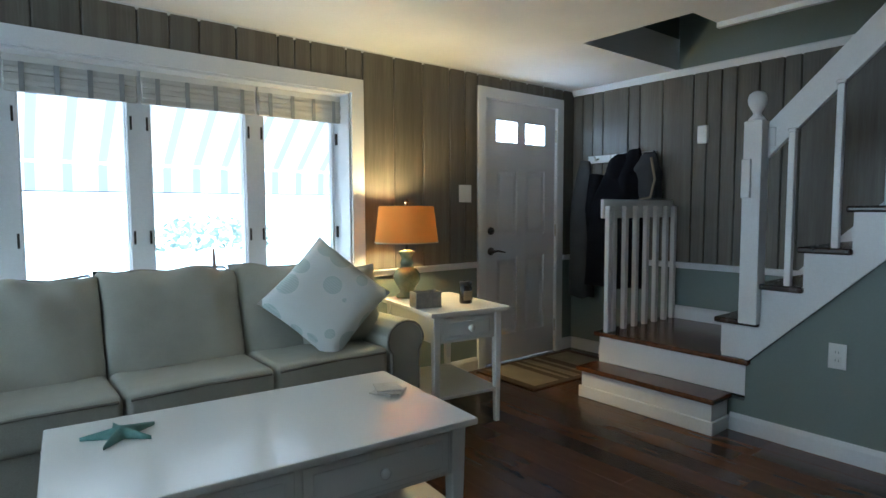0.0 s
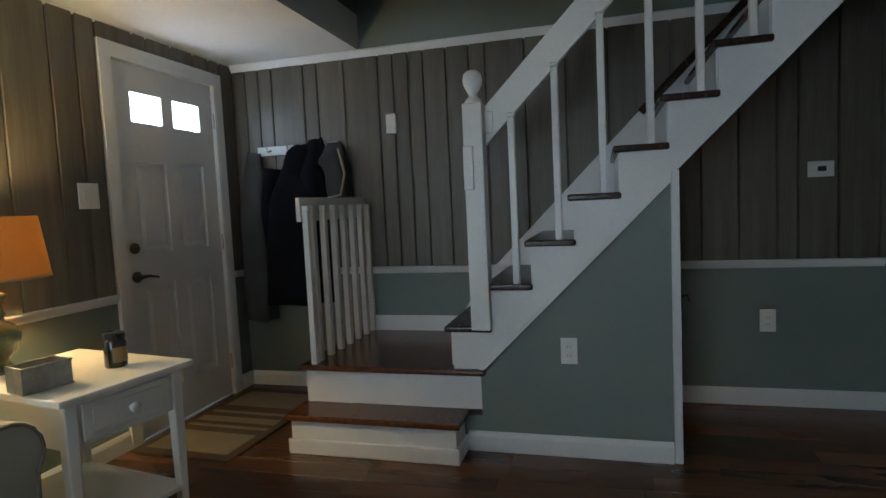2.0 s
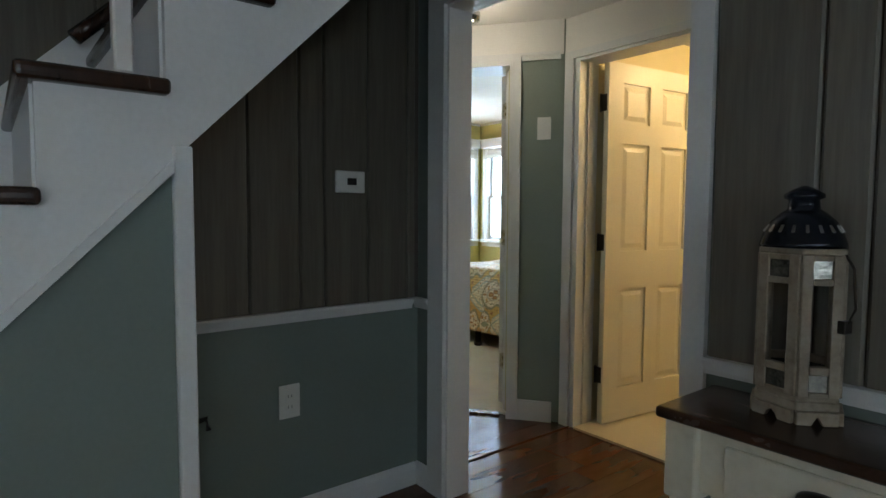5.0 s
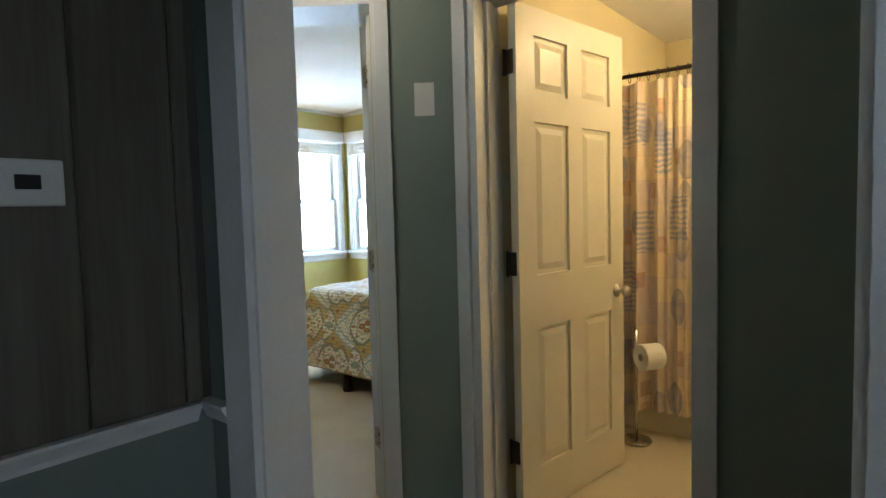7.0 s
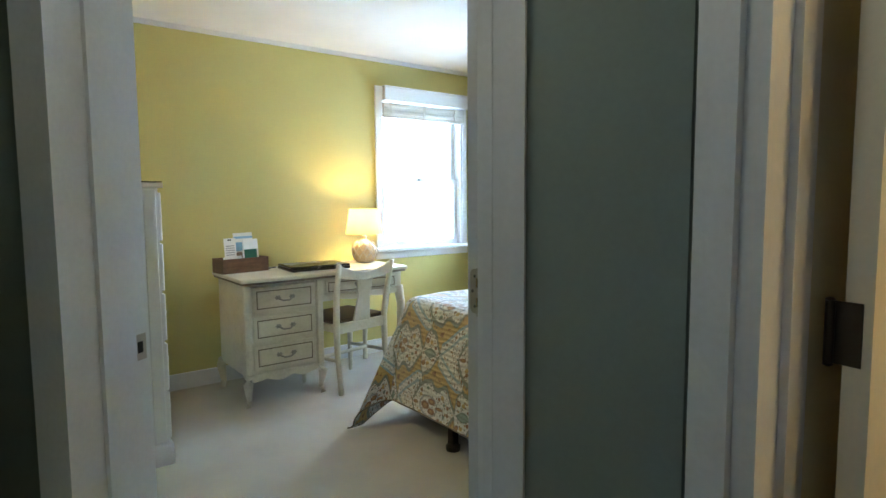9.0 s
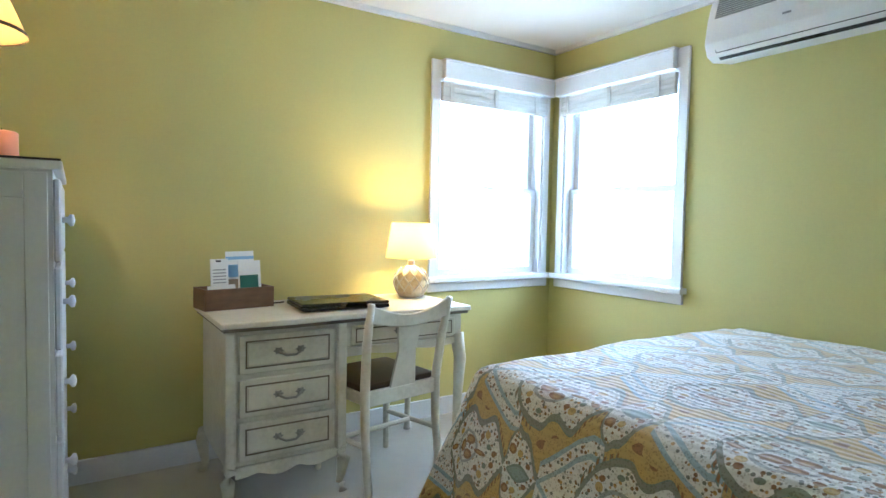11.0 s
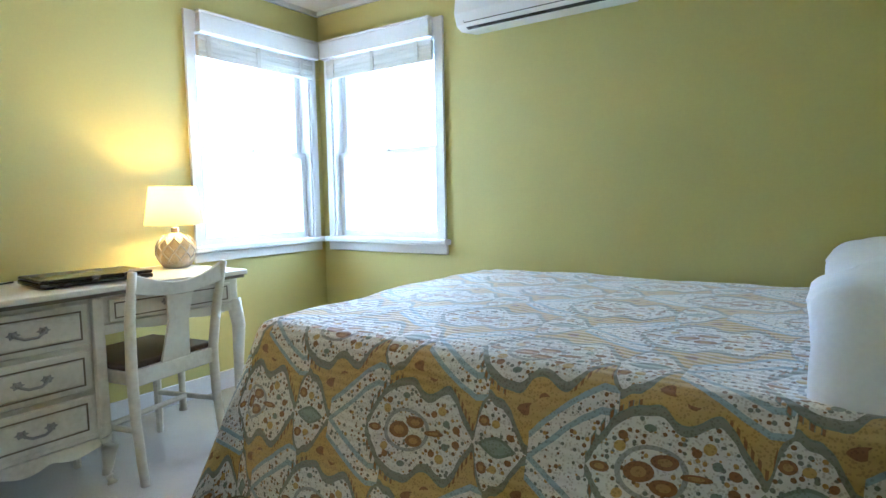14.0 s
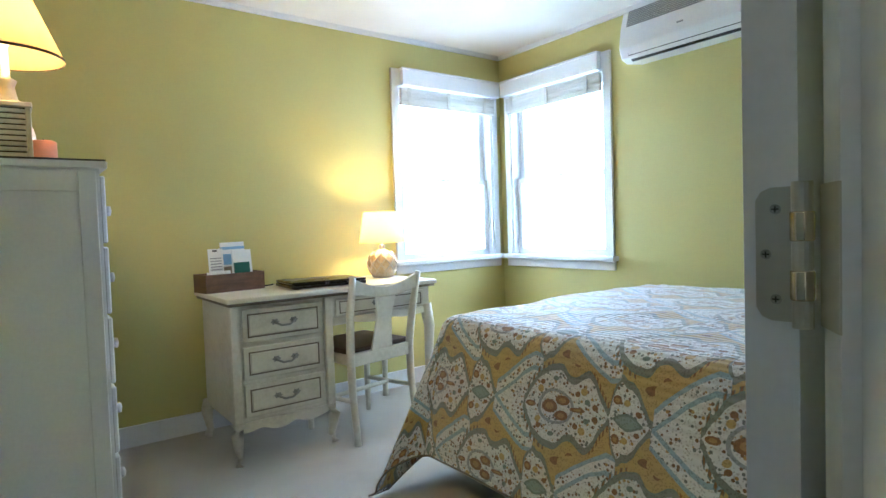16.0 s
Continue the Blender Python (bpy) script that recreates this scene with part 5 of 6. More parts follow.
def curtain_print():
    """Peach shower curtain printed with patches, bands and blue shells."""
    m = paint("shower_curtain_print", (0.70, 0.50, 0.34), 0.7)
    n, link = m.node_tree.nodes, m.node_tree.links.new
    co, br = n.new("ShaderNodeTexCoord"), n.new("ShaderNodeTexBrick")
    link(co.outputs["UV"], br.inputs[0])
    br.inputs["Color1"].default_value, br.inputs["Color2"].default_value, br.inputs["Mortar"].default_value = (0.84, 0.70, 0.49, 1), (0.66, 0.57, 0.56, 1), (0.70, 0.55, 0.42, 1)
    br.inputs["Scale"].default_value, br.inputs["Mortar Size"].default_value = 2.0, 0.004
    br.offset_frequency, br.squash, br.squash_frequency = 2, 0.6, 3
    colour = br.outputs[0]
    lines = n.new("ShaderNodeTexWave")
    lines.bands_direction = "Y"
    lines.inputs["Scale"].default_value, lines.inputs["Distortion"].default_value = 12, 5
    link(co.outputs["UV"], lines.inputs[0])
    wash = n.new("ShaderNodeTexNoise")
    wash.inputs["Scale"].default_value = 14
    link(co.outputs["UV"], wash.inputs[0])
    for k, (kind_, size, limit, tint) in enumerate((("CHEBYCHEV", 3.0, 0.33, (0.40, 0.41, 0.52)), ("CHEBYCHEV", 5.0, 0.20, (0.50, 0.26, 0.14)), ("EUCLIDEAN", 3.6, 0.36, (0.20, 0.23, 0.38)))):
        vo = n.new("ShaderNodeTexVoronoi")
        vo.distance = kind_
        vo.inputs["Scale"].default_value, vo.inputs["Randomness"].default_value = size, 0.8
        of = n.new("ShaderNodeMapping")
        of.inputs["Location"].default_value = (1.7 * k, 2.3 * k, 0)
        link(co.outputs["UV"], of.inputs[0]), link(of.outputs[0], vo.inputs[0])
        ls, mu, mx = n.new("ShaderNodeMath"), n.new("ShaderNodeMath"), n.new("ShaderNodeMix")
        ls.operation, ls.inputs[1].default_value = "LESS_THAN", limit
        mu.operation = "MULTIPLY"
        link(vo.outputs["Distance"], ls.inputs[0])
        link(ls.outputs[0], mu.inputs[0]), link((lines.outputs["Fac"], wash.outputs[0], wash.outputs[0])[k], mu.inputs[1])
        mx.data_type = "RGBA"
        link(mu.outputs[0], mx.inputs[0]), link(colour, mx.inputs[6])
        mx.inputs[7].default_value = (*tint, 1)
        colour = mx.outputs[2]
    link(colour, n["Principled BSDF"].inputs["Base Color"])
    return m


M["curtain"] = curtain_print()
cur = thing("shower_curtain", pose(0, 0, 0), "peach shower curtain printed with blue shells", "shower curtain")
bm = bmesh.new()
uvl = bm.loops.layers.uv.new("UVMap")
cols, rws = 120, 8
grid = []
for i in range(cols + 1):
    f = i / cols
    x = 3.545 + 0.465 * f
    fold = 0.050 * math.sin(f * 27) * (0.55 + 0.45 * math.sin(f * 9 + 1)) + 0.014 * math.sin(f * 61)
    grid.append([(bm.verts.new((x, -2.70 + fold * (0.6 + 0.5 * j / rws), 1.862 - 1.715 * j / rws)), (f * 1.15, j / rws * 1.7)) for j in range(rws + 1)])
for i in range(cols):
    for j in range(rws):
        q = (grid[i][j], grid[i + 1][j], grid[i + 1][j + 1], grid[i][j + 1])
        fc = bm.faces.new([v for v, _ in q])
        for lp, (_, uv) in zip(fc.loops, q):
            lp[uvl].uv = uv
part("cloth", bm, M["curtain"], cur, smooth=True)
rod = thing("curtain_rod", pose(0, 0, 0), "dark metal shower rod", "curtain rod")
part("rod", tube([(2.882, -2.70, 1.900), (4.020, -2.70, 1.900)], 0.011, 12), M["bronze"], rod, smooth=True)
for k in range(10):
    x = 3.555 + 0.049 * k
    part("ring", tube([(x, -2.70 + 0.018 * math.cos(a), 1.890 + 0.026 * math.sin(a)) for a in [2 * math.pi * q / 12 for q in range(13)]], 0.002, 6), M["bronze"], cur)
tps = thing("toilet_paper_stand", pose(3.875, -2.585, 0.005), "chrome floor stand with a paper roll", "paper stand")
part("base", lathe([(0.075, 0), (0.078, 0.008), (0.070, 0.018), (0.02, 0.026)], 28), M["chrome"], tps, smooth=True)
part("pole", tube([(0, 0, 0.02), (0, 0, 0.585)], 0.007, 10), M["chrome"], tps, smooth=True)
part("arm", tube([(0, 0, 0.475), (-0.02, 0.01, 0.485), (-0.13, 0.075, 0.478), (-0.14, 0.085, 0.50)], 0.006, 10), M["chrome"], tps, smooth=True)
rl = thing("toilet_paper_roll", pose(3.785, -2.525, 0.478), "white toilet paper roll on its stand", "paper roll")
rm = Matrix.Rotation(radians(-35), 4, "Z") @ Matrix.Rotation(radians(90), 4, "X")
p1 = part("paper", lathe([(0.020, -0.052), (0.062, -0.052), (0.064, -0.048), (0.064, 0.048), (0.062, 0.052), (0.020, 0.052), (0.020, -0.052)], 28, caps=False), M["paper"], rl)
p1.matrix_local = rm
bl_ = thing("bath_ceiling_light", pose(3.3, -2.1, 2.25), "round frosted bathroom ceiling light", "ceiling light")
part("rim", lathe([(0.15, -0.02), (0.15, 0.0)], 28), M["chrome"], bl_)
part("diffuser", lathe([(0.02, -0.085), (0.08, -0.075), (0.13, -0.045), (0.145, -0.02)], 28), glow_mat("lit_diffuser", (1.0, 0.80, 0.5), 3.0), bl_, smooth=True).visible_shadow = False

# ---- bedroom things ----
dk = thing("desk", facing(6.925, -1.688, 0.008, -90) @ Matrix.Diagonal((0.952, 1.0, 1.016, 1.0)), "antique cream writing desk with four drawers", "desk")
DW, DD = 1.19, 0.56


def topline(w, d, inset, wave):
    pts = []
    for k in range(33):
        f = k / 32
        pts.append((inset + (w - 2 * inset) * f, inset - wave * math.sin(math.pi * f * 3) * math.sin(math.pi * f)))
    return pts + [(w - inset, d - 0.002), (inset, d - 0.002)]


part("desktop", soft(prism(topline(DW, DD, 0.0, 0.012), "z", 0.722, 0.744), 0.006, 2), M["antique"], dk)
part("top_edge", prism(topline(DW, DD, 0.012, 0.012), "z", 0.708, 0.721), M["glaze"], dk, "brown glazed edge moulding")
part("pedestal", boxes((0.035, 0.515, 0.045, DD - 0.02, 0.17, 0.707)), M["antique"], dk)
part("kneehole_rail", boxes((0.515, DW - 0.03, 0.045, DD - 0.02, 0.585, 0.707)), M["antique"], dk)
part("corner_post", sbox(0.020, 0.062, 0.020, 0.062, 0.16, 0.707, 0.010, 2), M["antique"], dk)
part("corner_post", sbox(0.495, 0.537, 0.020, 0.062, 0.16, 0.707, 0.010, 2), M["antique"], dk)


def scallop(x0, x1, z, dip):
    pts = [(x0, z), (x1, z)]
    for k in range(25):
        f = k / 24
        pts.append((x1 + (x0 - x1) * f, z - 0.030 - dip * abs(math.sin(math.pi * f * 2.5)) * (0.5 + 0.5 * math.sin(math.pi * f))))
    return pts


part("scalloped_apron", prism(scallop(0.062, 0.495, 0.185, 0.024), "y", 0.030, 0.045), M["antique"], dk)
part("scalloped_apron", prism(scallop(0.537, DW - 0.06, 0.60, 0.012), "y", 0.030, 0.045), M["antique"], dk)


def pull(parent, x, z, y):
    pl = part("handle", tube([(x - 0.045, y, z + 0.006), (x - 0.042, y - 0.016, z), (x - 0.02, y - 0.022, z - 0.010), (x + 0.02, y - 0.022, z - 0.010), (x + 0.042, y - 0.016, z), (x + 0.045, y, z + 0.006)], [0.006, 0.005, 0.005, 0.005, 0.005, 0.006], 8), M["pewter"], parent, "pewter bail handle", smooth=True)
    for s in (-1, 1):
        cx = x + s * 0.047
        ol = [(cx + (0.024 if k % 2 == 0 else 0.015) * math.cos(math.pi * k / 6), z + 0.006 + (0.016 if k % 2 == 0 else 0.010) * math.sin(math.pi * k / 6)) for k in range(12)]
        part("backplate", soft(prism(ol, "y", y - 0.004, y + 0.001), 0.0015, 1), M["pewter"], pl)
        part("boss", lathe([(0.009, 0.0), (0.008, 0.004), (0.003, 0.007)], 12), M["pewter"], pl, smooth=True).matrix_local = Matrix.Translation((cx, y - 0.004, z + 0.006)) @ Matrix.Rotation(radians(90), 4, "X")


for z0, z1 in ((0.205, 0.352), (0.372, 0.520), (0.540, 0.690)):
    dr = part("drawer", soft(boxes((0.075, 0.482, 0.030, 0.044, z0, z1)), 0.004, 1), M["antique"], dk)
    gl = boxes((0.100, 0.457, 0.0275, 0.0295, z0 + 0.022, z0 + 0.028), (0.100, 0.457, 0.0275, 0.0295, z1 - 0.028, z1 - 0.022), (0.100, 0.106, 0.0275, 0.0295, z0 + 0.028, z1 - 0.028), (0.451, 0.457, 0.0275, 0.0295, z0 + 0.028, z1 - 0.028))
    part("glaze_line", gl, M["glaze"], dr)
    part("field", soft(boxes((0.108, 0.449, 0.024, 0.0295, z0 + 0.030, z1 - 0.030)), 0.003, 1), M["antique"], dr)
    pull(dr, 0.279, (z0 + z1) / 2, 0.024)
dr = part("drawer", soft(boxes((0.560, DW - 0.075, 0.030, 0.044, 0.605, 0.692)), 0.004, 1), M["antique"], dk)
part("glaze_line", boxes((0.580, DW - 0.095, 0.0275, 0.0295, 0.618, 0.623), (0.580, DW - 0.095, 0.0275, 0.0295, 0.674, 0.679), (0.580, 0.585, 0.0275, 0.0295, 0.623, 0.674), (DW - 0.100, DW - 0.095, 0.0275, 0.0295, 0.623, 0.674)), M["glaze"], dr)
pull(dr, 0.84, 0.648, 0.028)
for x, y, hgt, s in ((0.041, 0.045, 0.17, -1), (0.041, DD - 0.04, 0.17, -1), (0.516, 0.045, 0.17, 1), (0.516, DD - 0.04, 0.17, 1), (DW - 0.05, 0.05, 0.60, 1), (DW - 0.05, DD - 0.045, 0.60, 1)):
    fy = -1 if y < 0.2 else 1
    bend = 0.018
    part("leg", tube([(x, y, hgt + 0.01), (x + s * 0.010, y + fy * bend, hgt * 0.82), (x + s * 0.004, y + fy * 0.006, hgt * 0.40), (x - s * 0.002, y, hgt * 0.2), (x + s * 0.004, y + fy * 0.010, 0.03), (x + s * 0.008, y + fy * 0.018, 0.0)], [0.034, 0.030, 0.020, 0.016, 0.018, 0.022], 12), M["antique"], dk, smooth=True)

# desk chair
ch = thing("desk_chair", facing(6.815, -2.225, 0.008, -80), "antique cream side chair with brown seat, pushed to the desk", "chair")
CWD = 0.43
for x, lean in ((0.02, -0.012), (CWD - 0.02, 0.012)):
    part("back_post", tube([(x, 0.0, 0), (x, 0.03, 0.25), (x, 0.035, 0.44), (x + lean, 0.01, 0.64), (x + lean * 1.6, -0.03, 0.815)], [0.017, 0.019, 0.021, 0.019, 0.015], 8), M["antique"], ch, smooth=True)
    part("front_leg", tube([(x, 0.40, 0), (x, 0.40, 0.43)], [0.015, 0.020], 8), M["antique"], ch)
    part("side_stretcher", tube([(x, 0.02, 0.21), (x, 0.40, 0.19)], 0.012, 8), M["antique"], ch)
    part("seat_rail", sbox(x - 0.012, x + 0.012, 0.03, 0.41, 0.385, 0.435, 0.004, 1), M["antique"], ch)
part("front_rail", sbox(0.03, CWD - 0.03, 0.395, 0.418, 0.385, 0.435, 0.004, 1), M["antique"], ch)
part("back_rail", sbox(0.03, CWD - 0.03, 0.025, 0.048, 0.375, 0.44, 0.004, 1), M["antique"], ch)
part("cross_stretcher", tube([(0.03, 0.21, 0.20), (CWD - 0.03, 0.21, 0.20)], 0.012, 8), M["antique"], ch)
st = part("seat", soft(boxes((0.008, CWD - 0.008, 0.045, 0.425, 0.437, 0.462)), 0.010, 3), M["seat"], ch, "brown leather seat pad", smooth=True)
crest = [(0.0 + CWD * k / 12, 0.812 - 0.055 * math.sin(math.pi * k / 12)) for k in range(13)] + [(CWD - CWD * k / 12, 0.735 - 0.03 * math.sin(math.pi * k / 12)) for k in range(13)]
part("crest_rail", soft(prism(crest, "y", -0.028, -0.008), 0.003, 1), M["antique"], ch)
sp = prism([(0.145, 0.43), (0.285, 0.43), (0.262, 0.60), (0.285, 0.74), (0.145, 0.74), (0.168, 0.60)], "y", 0.0, 0.012)
for v in sp.verts:
    v.co.y += 0.028 - 0.05 * max(0, (v.co.z - 0.43) / 0.31)
part("back_splat", soft(sp, 0.002, 1), M["antique"], ch)

# on the desk
TR = facing(7.25, -1.69, 0.7645, -82) @ Matrix.Diagonal((1.12, 1.0, 1.2, 1.0))
ty = thing("wooden_tray", TR, "brown wooden organiser tray holding papers", "tray")
part("trough", boxes((0, 0.27, 0, 0.15, 0, 0.008), (0, 0.27, 0, 0.010, 0.008, 0.075), (0, 0.27, 0.14, 0.15, 0.008, 0.075), (0, 0.010, 0.010, 0.14, 0.008, 0.075), (0.26, 0.27, 0.010, 0.14, 0.008, 0.075)), M["pine"], ty)


def leaflet(name, x0, x1, y, h, lean, material, label, category, bars=(), flap=None):
    """A thin printed card standing in the tray, leaning back, with printed bars and a coloured lower part."""
    ob = thing(name, TR @ Matrix.Translation((0, y, 0.009)) @ Matrix.Rotation(radians(-lean), 4, "X"), label, category, "papers in the tray")
    part("sheet", soft(boxes((x0, x1, 0, 0.006, 0, h)), 0.001, 1), M[material], ob)
    for b0, b1, z0, z1, mt_ in bars:
        part("print", boxes((x0 + (x1 - x0) * b0, x0 + (x1 - x0) * b1, -0.0008, -0.0001, h * z0, h * z1)), M[mt_], ob)
    if flap:
        part("pocket", soft(boxes((x0 + 0.002, x1 - 0.014, -0.007, -0.001, 0, h * flap)), 0.001, 1), M["green"], ob, "dark green printed panel")
    return ob


leaflet("brochure", 0.120, 0.235, 0.108, 0.192, 5, "paper", "white brochure with blue bands standing in the tray", "brochure", ((0, 1, 0.84, 0.90, "blue"), (0, 0.42, 0.50, 0.74, "blue"), (0.0, 0.4, 0.2, 0.46, "tan")))
leaflet("brochure", 0.050, 0.118, 0.080, 0.168, 4, "paper", "white folded leaflet with grey printed lines", "brochure", tuple((0.12, 0.86, 0.40 + 0.07 * q, 0.425 + 0.07 * q, "acgrey") for q in range(6)) + ((0.3, 0.6, 0.93, 0.97, "black"),))
leaflet("brochure", 0.155, 0.245, 0.060, 0.158, 6, "paper", "white card with a dark green panel in the tray", "brochure", (), 0.66)
leaflet("card", 0.028, 0.135, 0.030, 0.076, 14, "paper", "small white card leaning on the tray edge", "card")
lp_ = thing("laptop", facing(7.045, -2.035, 0.7645, -94), "closed black laptop on the desk", "laptop")
part("body", sbox(0, 0.40, 0, 0.27, 0.004, 0.022, 0.008, 2), M["black"], lp_)
part("lid", sbox(0.002, 0.398, 0.002, 0.268, 0.0225, 0.036, 0.006, 2), M["black"], lp_)
part("feet", boxes((0.02, 0.05, 0.02, 0.05, 0, 0.004), (0.35, 0.38, 0.02, 0.05, 0, 0.004), (0.02, 0.05, 0.22, 0.25, 0, 0.004), (0.35, 0.38, 0.22, 0.25, 0, 0.004)), M["black"], lp_)
cb = thing("laptop_cable", pose(0, 0, 0), "thin black power cable of the laptop", "cable")
part("cord", tube([(7.29, -2.035, 0.781), (7.31, -2.01, 0.776), (7.37, -1.97, 0.769), (7.46, -1.90, 0.769)], 0.004, 6), M["black"], cb)
dl = thing("desk_lamp", pose(7.315, -2.71, 0.7645), "round rope-netted glass lamp with a lit cream shade", "lamp")
part("base", lathe([(0.045, 0), (0.060, 0.004), (0.078, 0.03), (0.088, 0.065), (0.085, 0.10), (0.066, 0.135), (0.035, 0.155), (0.022, 0.165)], 28), M["wicker"], dl, smooth=True)
for k in range(10):
    for s in (-1, 1):
        pts = []
        for j in range(9):
            f = j / 8
            r = 0.091 * math.sin(math.pi * (0.14 + 0.72 * f)) ** 0.6
            a = 2 * math.pi * k / 10 + s * f * 1.3
            pts.append((r * math.cos(a), r * math.sin(a), 0.008 + 0.145 * f))
        part("rope", tube(pts, 0.0042, 5), M["coaster"], dl)
part("stem", lathe([(0.018, 0.165), (0.018, 0.19), (0.008, 0.195), (0.008, 0.27)], 14), M["nickel"], dl)
part("bulb", lathe([(0.012, 0.27), (0.028, 0.32), (0.026, 0.345), (0.004, 0.36)], 14), glow_mat("lit_desk_bulb", (1.0, 0.78, 0.4), 4.0), dl, smooth=True).visible_shadow = False
part("shade", lathe([(0.132, 0.205), (0.104, 0.385)], 36, caps=False), M["shade_cream"], dl, smooth=True)

# tall dresser
ds = thing("tall_dresser", pose(6.47, 0.010, 0.008), "tall white painted chest of drawers with a dark top", "dresser")
part("case", boxes((0.0, 0.86, -1.20, -0.745, 0.08, 1.262)), M["doorwhite"], ds)
part("top", sbox(-0.012, 0.872, -1.222, -0.742, 1.2625, 1.285, 0.005, 2), M["doorwhite"], ds)
part("glass_top", boxes((-0.008, 0.868, -1.218, -0.746, 1.2855, 1.291)), M["black"], ds, "dark edge of the protective top")
part("plinth", sbox(-0.014, 0.874, -1.218, -0.742, 0.0, 0.10, 0.008, 2), M["doorwhite"], ds)
part("side_panel", soft(boxes((-0.006, -0.0005, -1.19, -1.14, 0.11, 1.255), (-0.006, -0.0005, -0.80, -0.75, 0.11, 1.255), (-0.006, -0.0005, -1.14, -0.80, 1.19, 1.255), (-0.006, -0.0005, -1.14, -0.80, 0.11, 0.19)), 0.002, 1), M["doorwhite"], ds)
for k in range(5):
    z = 0.115 + 0.228 * k
    dr = part("drawer", soft(boxes((0.02, 0.84, -1.2165, -1.2005, z, z + 0.215)), 0.004, 1), M["doorwhite"], ds)
    for x in (0.17, 0.69):
        kn = part("knob", lathe([(0.008, 0), (0.008, 0.012), (0.018, 0.02), (0.016, 0.028), (0.003, 0.031)], 14), M["doorwhite"], dr, smooth=True)
        kn.matrix_local = Matrix.Translation((x, -1.2165, z + 0.108)) @ Matrix.Rotation(radians(90), 4, "X")
dlm = thing("dresser_lamp", pose(6.70, -0.968, 1.2995), "cream slatted table lamp with a lit tapered shade", "lamp")
# Dark block inside the base; the shade between slats is put in its colour.
part("core", boxes((-0.046, 0.046, -0.046, 0.046, 0.004, 0.19)), M["stain"], dlm, "dark core painting in the shade between the slats")
part("foot_plate", sbox(-0.062, 0.062, -0.062, 0.062, 0, 0.018, 0.003, 1), M["antique"], dlm)
part("cap", sbox(-0.064, 0.064, -0.064, 0.064, 0.178, 0.195, 0.003, 1), M["antique"], dlm)
for sx in (-1, 1):
    for sy in (-1, 1):
        part("corner_stile", sbox(sx * 0.052 - 0.008, sx * 0.052 + 0.008, sy * 0.052 - 0.008, sy * 0.052 + 0.008, 0.018, 0.178, 0.002, 1), M["antique"], dlm)
for k in range(9):
    z = 0.021 + 0.0175 * k
    part("slat", boxes((-0.054, 0.054, -0.054, 0.054, z, z + 0.012)), M["antique"], dlm)
part("neck", lathe([(0.05, 0.195), (0.03, 0.21), (0.022, 0.25), (0.030, 0.27), (0.012, 0.28), (0.010, 0.40)], 18), M["antique"], dlm, smooth=True)
part("shade", lathe([(0.165, 0.345), (0.085, 0.535)], 36, caps=False), M["shade_tan"], dlm, smooth=True)
part("shade_trim", lathe([(0.1665, 0.341), (0.1655, 0.351)], 36, caps=False), M["bronze"], dlm)
part("bulb", lathe([(0.012, 0.38), (0.028, 0.42), (0.026, 0.445), (0.004, 0.46)], 14), glow_mat("lit_dresser_bulb", (1.0, 0.78, 0.4), 4.0), dlm, smooth=True).visible_shadow = False
bt_ = thing("white_bottle", pose(6.84, -1.020, 1.2995), "slim white bottle beside the dresser lamp", "bottle")
part("body", lathe([(0.022, 0), (0.024, 0.004), (0.024, 0.115), (0.018, 0.14), (0.012, 0.15)], 20), M["plastic"], bt_, smooth=True)
part("cap", lathe([(0.013, 0.15), (0.013, 0.168), (0.010, 0.171)], 16), M["paper"], bt_)
pc = thing("pillar_candle", pose(6.80, -1.062, 1.2995) @ Matrix.Diagonal((1.1, 1.1, 1.3, 1.0)), "coral pillar candle on the dresser", "candle")
part("wax", lathe([(0.036, 0), (0.037, 0.004), (0.036, 0.07), (0.030, 0.073), (0.003, 0.068)], 22), M["peach"], pc, smooth=True)
part("wick", tube([(0, 0, 0.066), (0.001, 0, 0.08)], 0.001, 5), M["black"], pc)

# air conditioner
ac = thing("air_conditioner", pose(0, 0, 0.042), "white wall-mounted split air conditioner", "air conditioner")
AX0, AX1 = 5.485, 6.355
prof = [(SY + 0.002, 2.175), (SY + 0.002, 1.905), (SY + 0.15, 1.885), (SY + 0.20, 1.905), (SY + 0.222, 1.96), (SY + 0.205, 2.07), (SY + 0.175, 2.16), (SY + 0.14, 2.175)]
part("casing", soft(prism(prof, "x", AX0, AX1), 0.008, 2), M["plastic"], ac)
for k in range(9):
    z = 2.072 + 0.0105 * k
    y = SY + 0.2065 - (z - 2.07) * 0.33
    part("grille_slat", boxes((AX0 + 0.04, AX1 - 0.04, y - 0.002, y + 0.003, z, z + 0.005)), M["acgrey"], ac)
fl = prism([(SY + 0.165, 1.888), (SY + 0.2, 1.908), (SY + 0.2105, 1.925), (SY + 0.205, 1.93), (SY + 0.19, 1.915), (SY + 0.16, 1.898)], "x", AX0 + 0.10, AX1 - 0.05)
part("louvre", fl, M["black"], ac, "dark air outlet slot")
part("louvre_flap", prism([(SY + 0.206, 1.917), (SY + 0.2225, 1.955), (SY + 0.2265, 1.955), (SY + 0.211, 1.915)], "x", AX0 + 0.11, AX1 - 0.055), M["plastic"], ac)
part("display", sbox(AX0 + 0.03, AX0 + 0.09, SY + 0.205, SY + 0.2265, 1.95, 2.0, 0.002, 1), M["coaster"], ac)
part("emblem", boxes((5.97, 6.005, SY + 0.2215, SY + 0.2235, 2.0, 2.008)), M["acgrey"], ac)


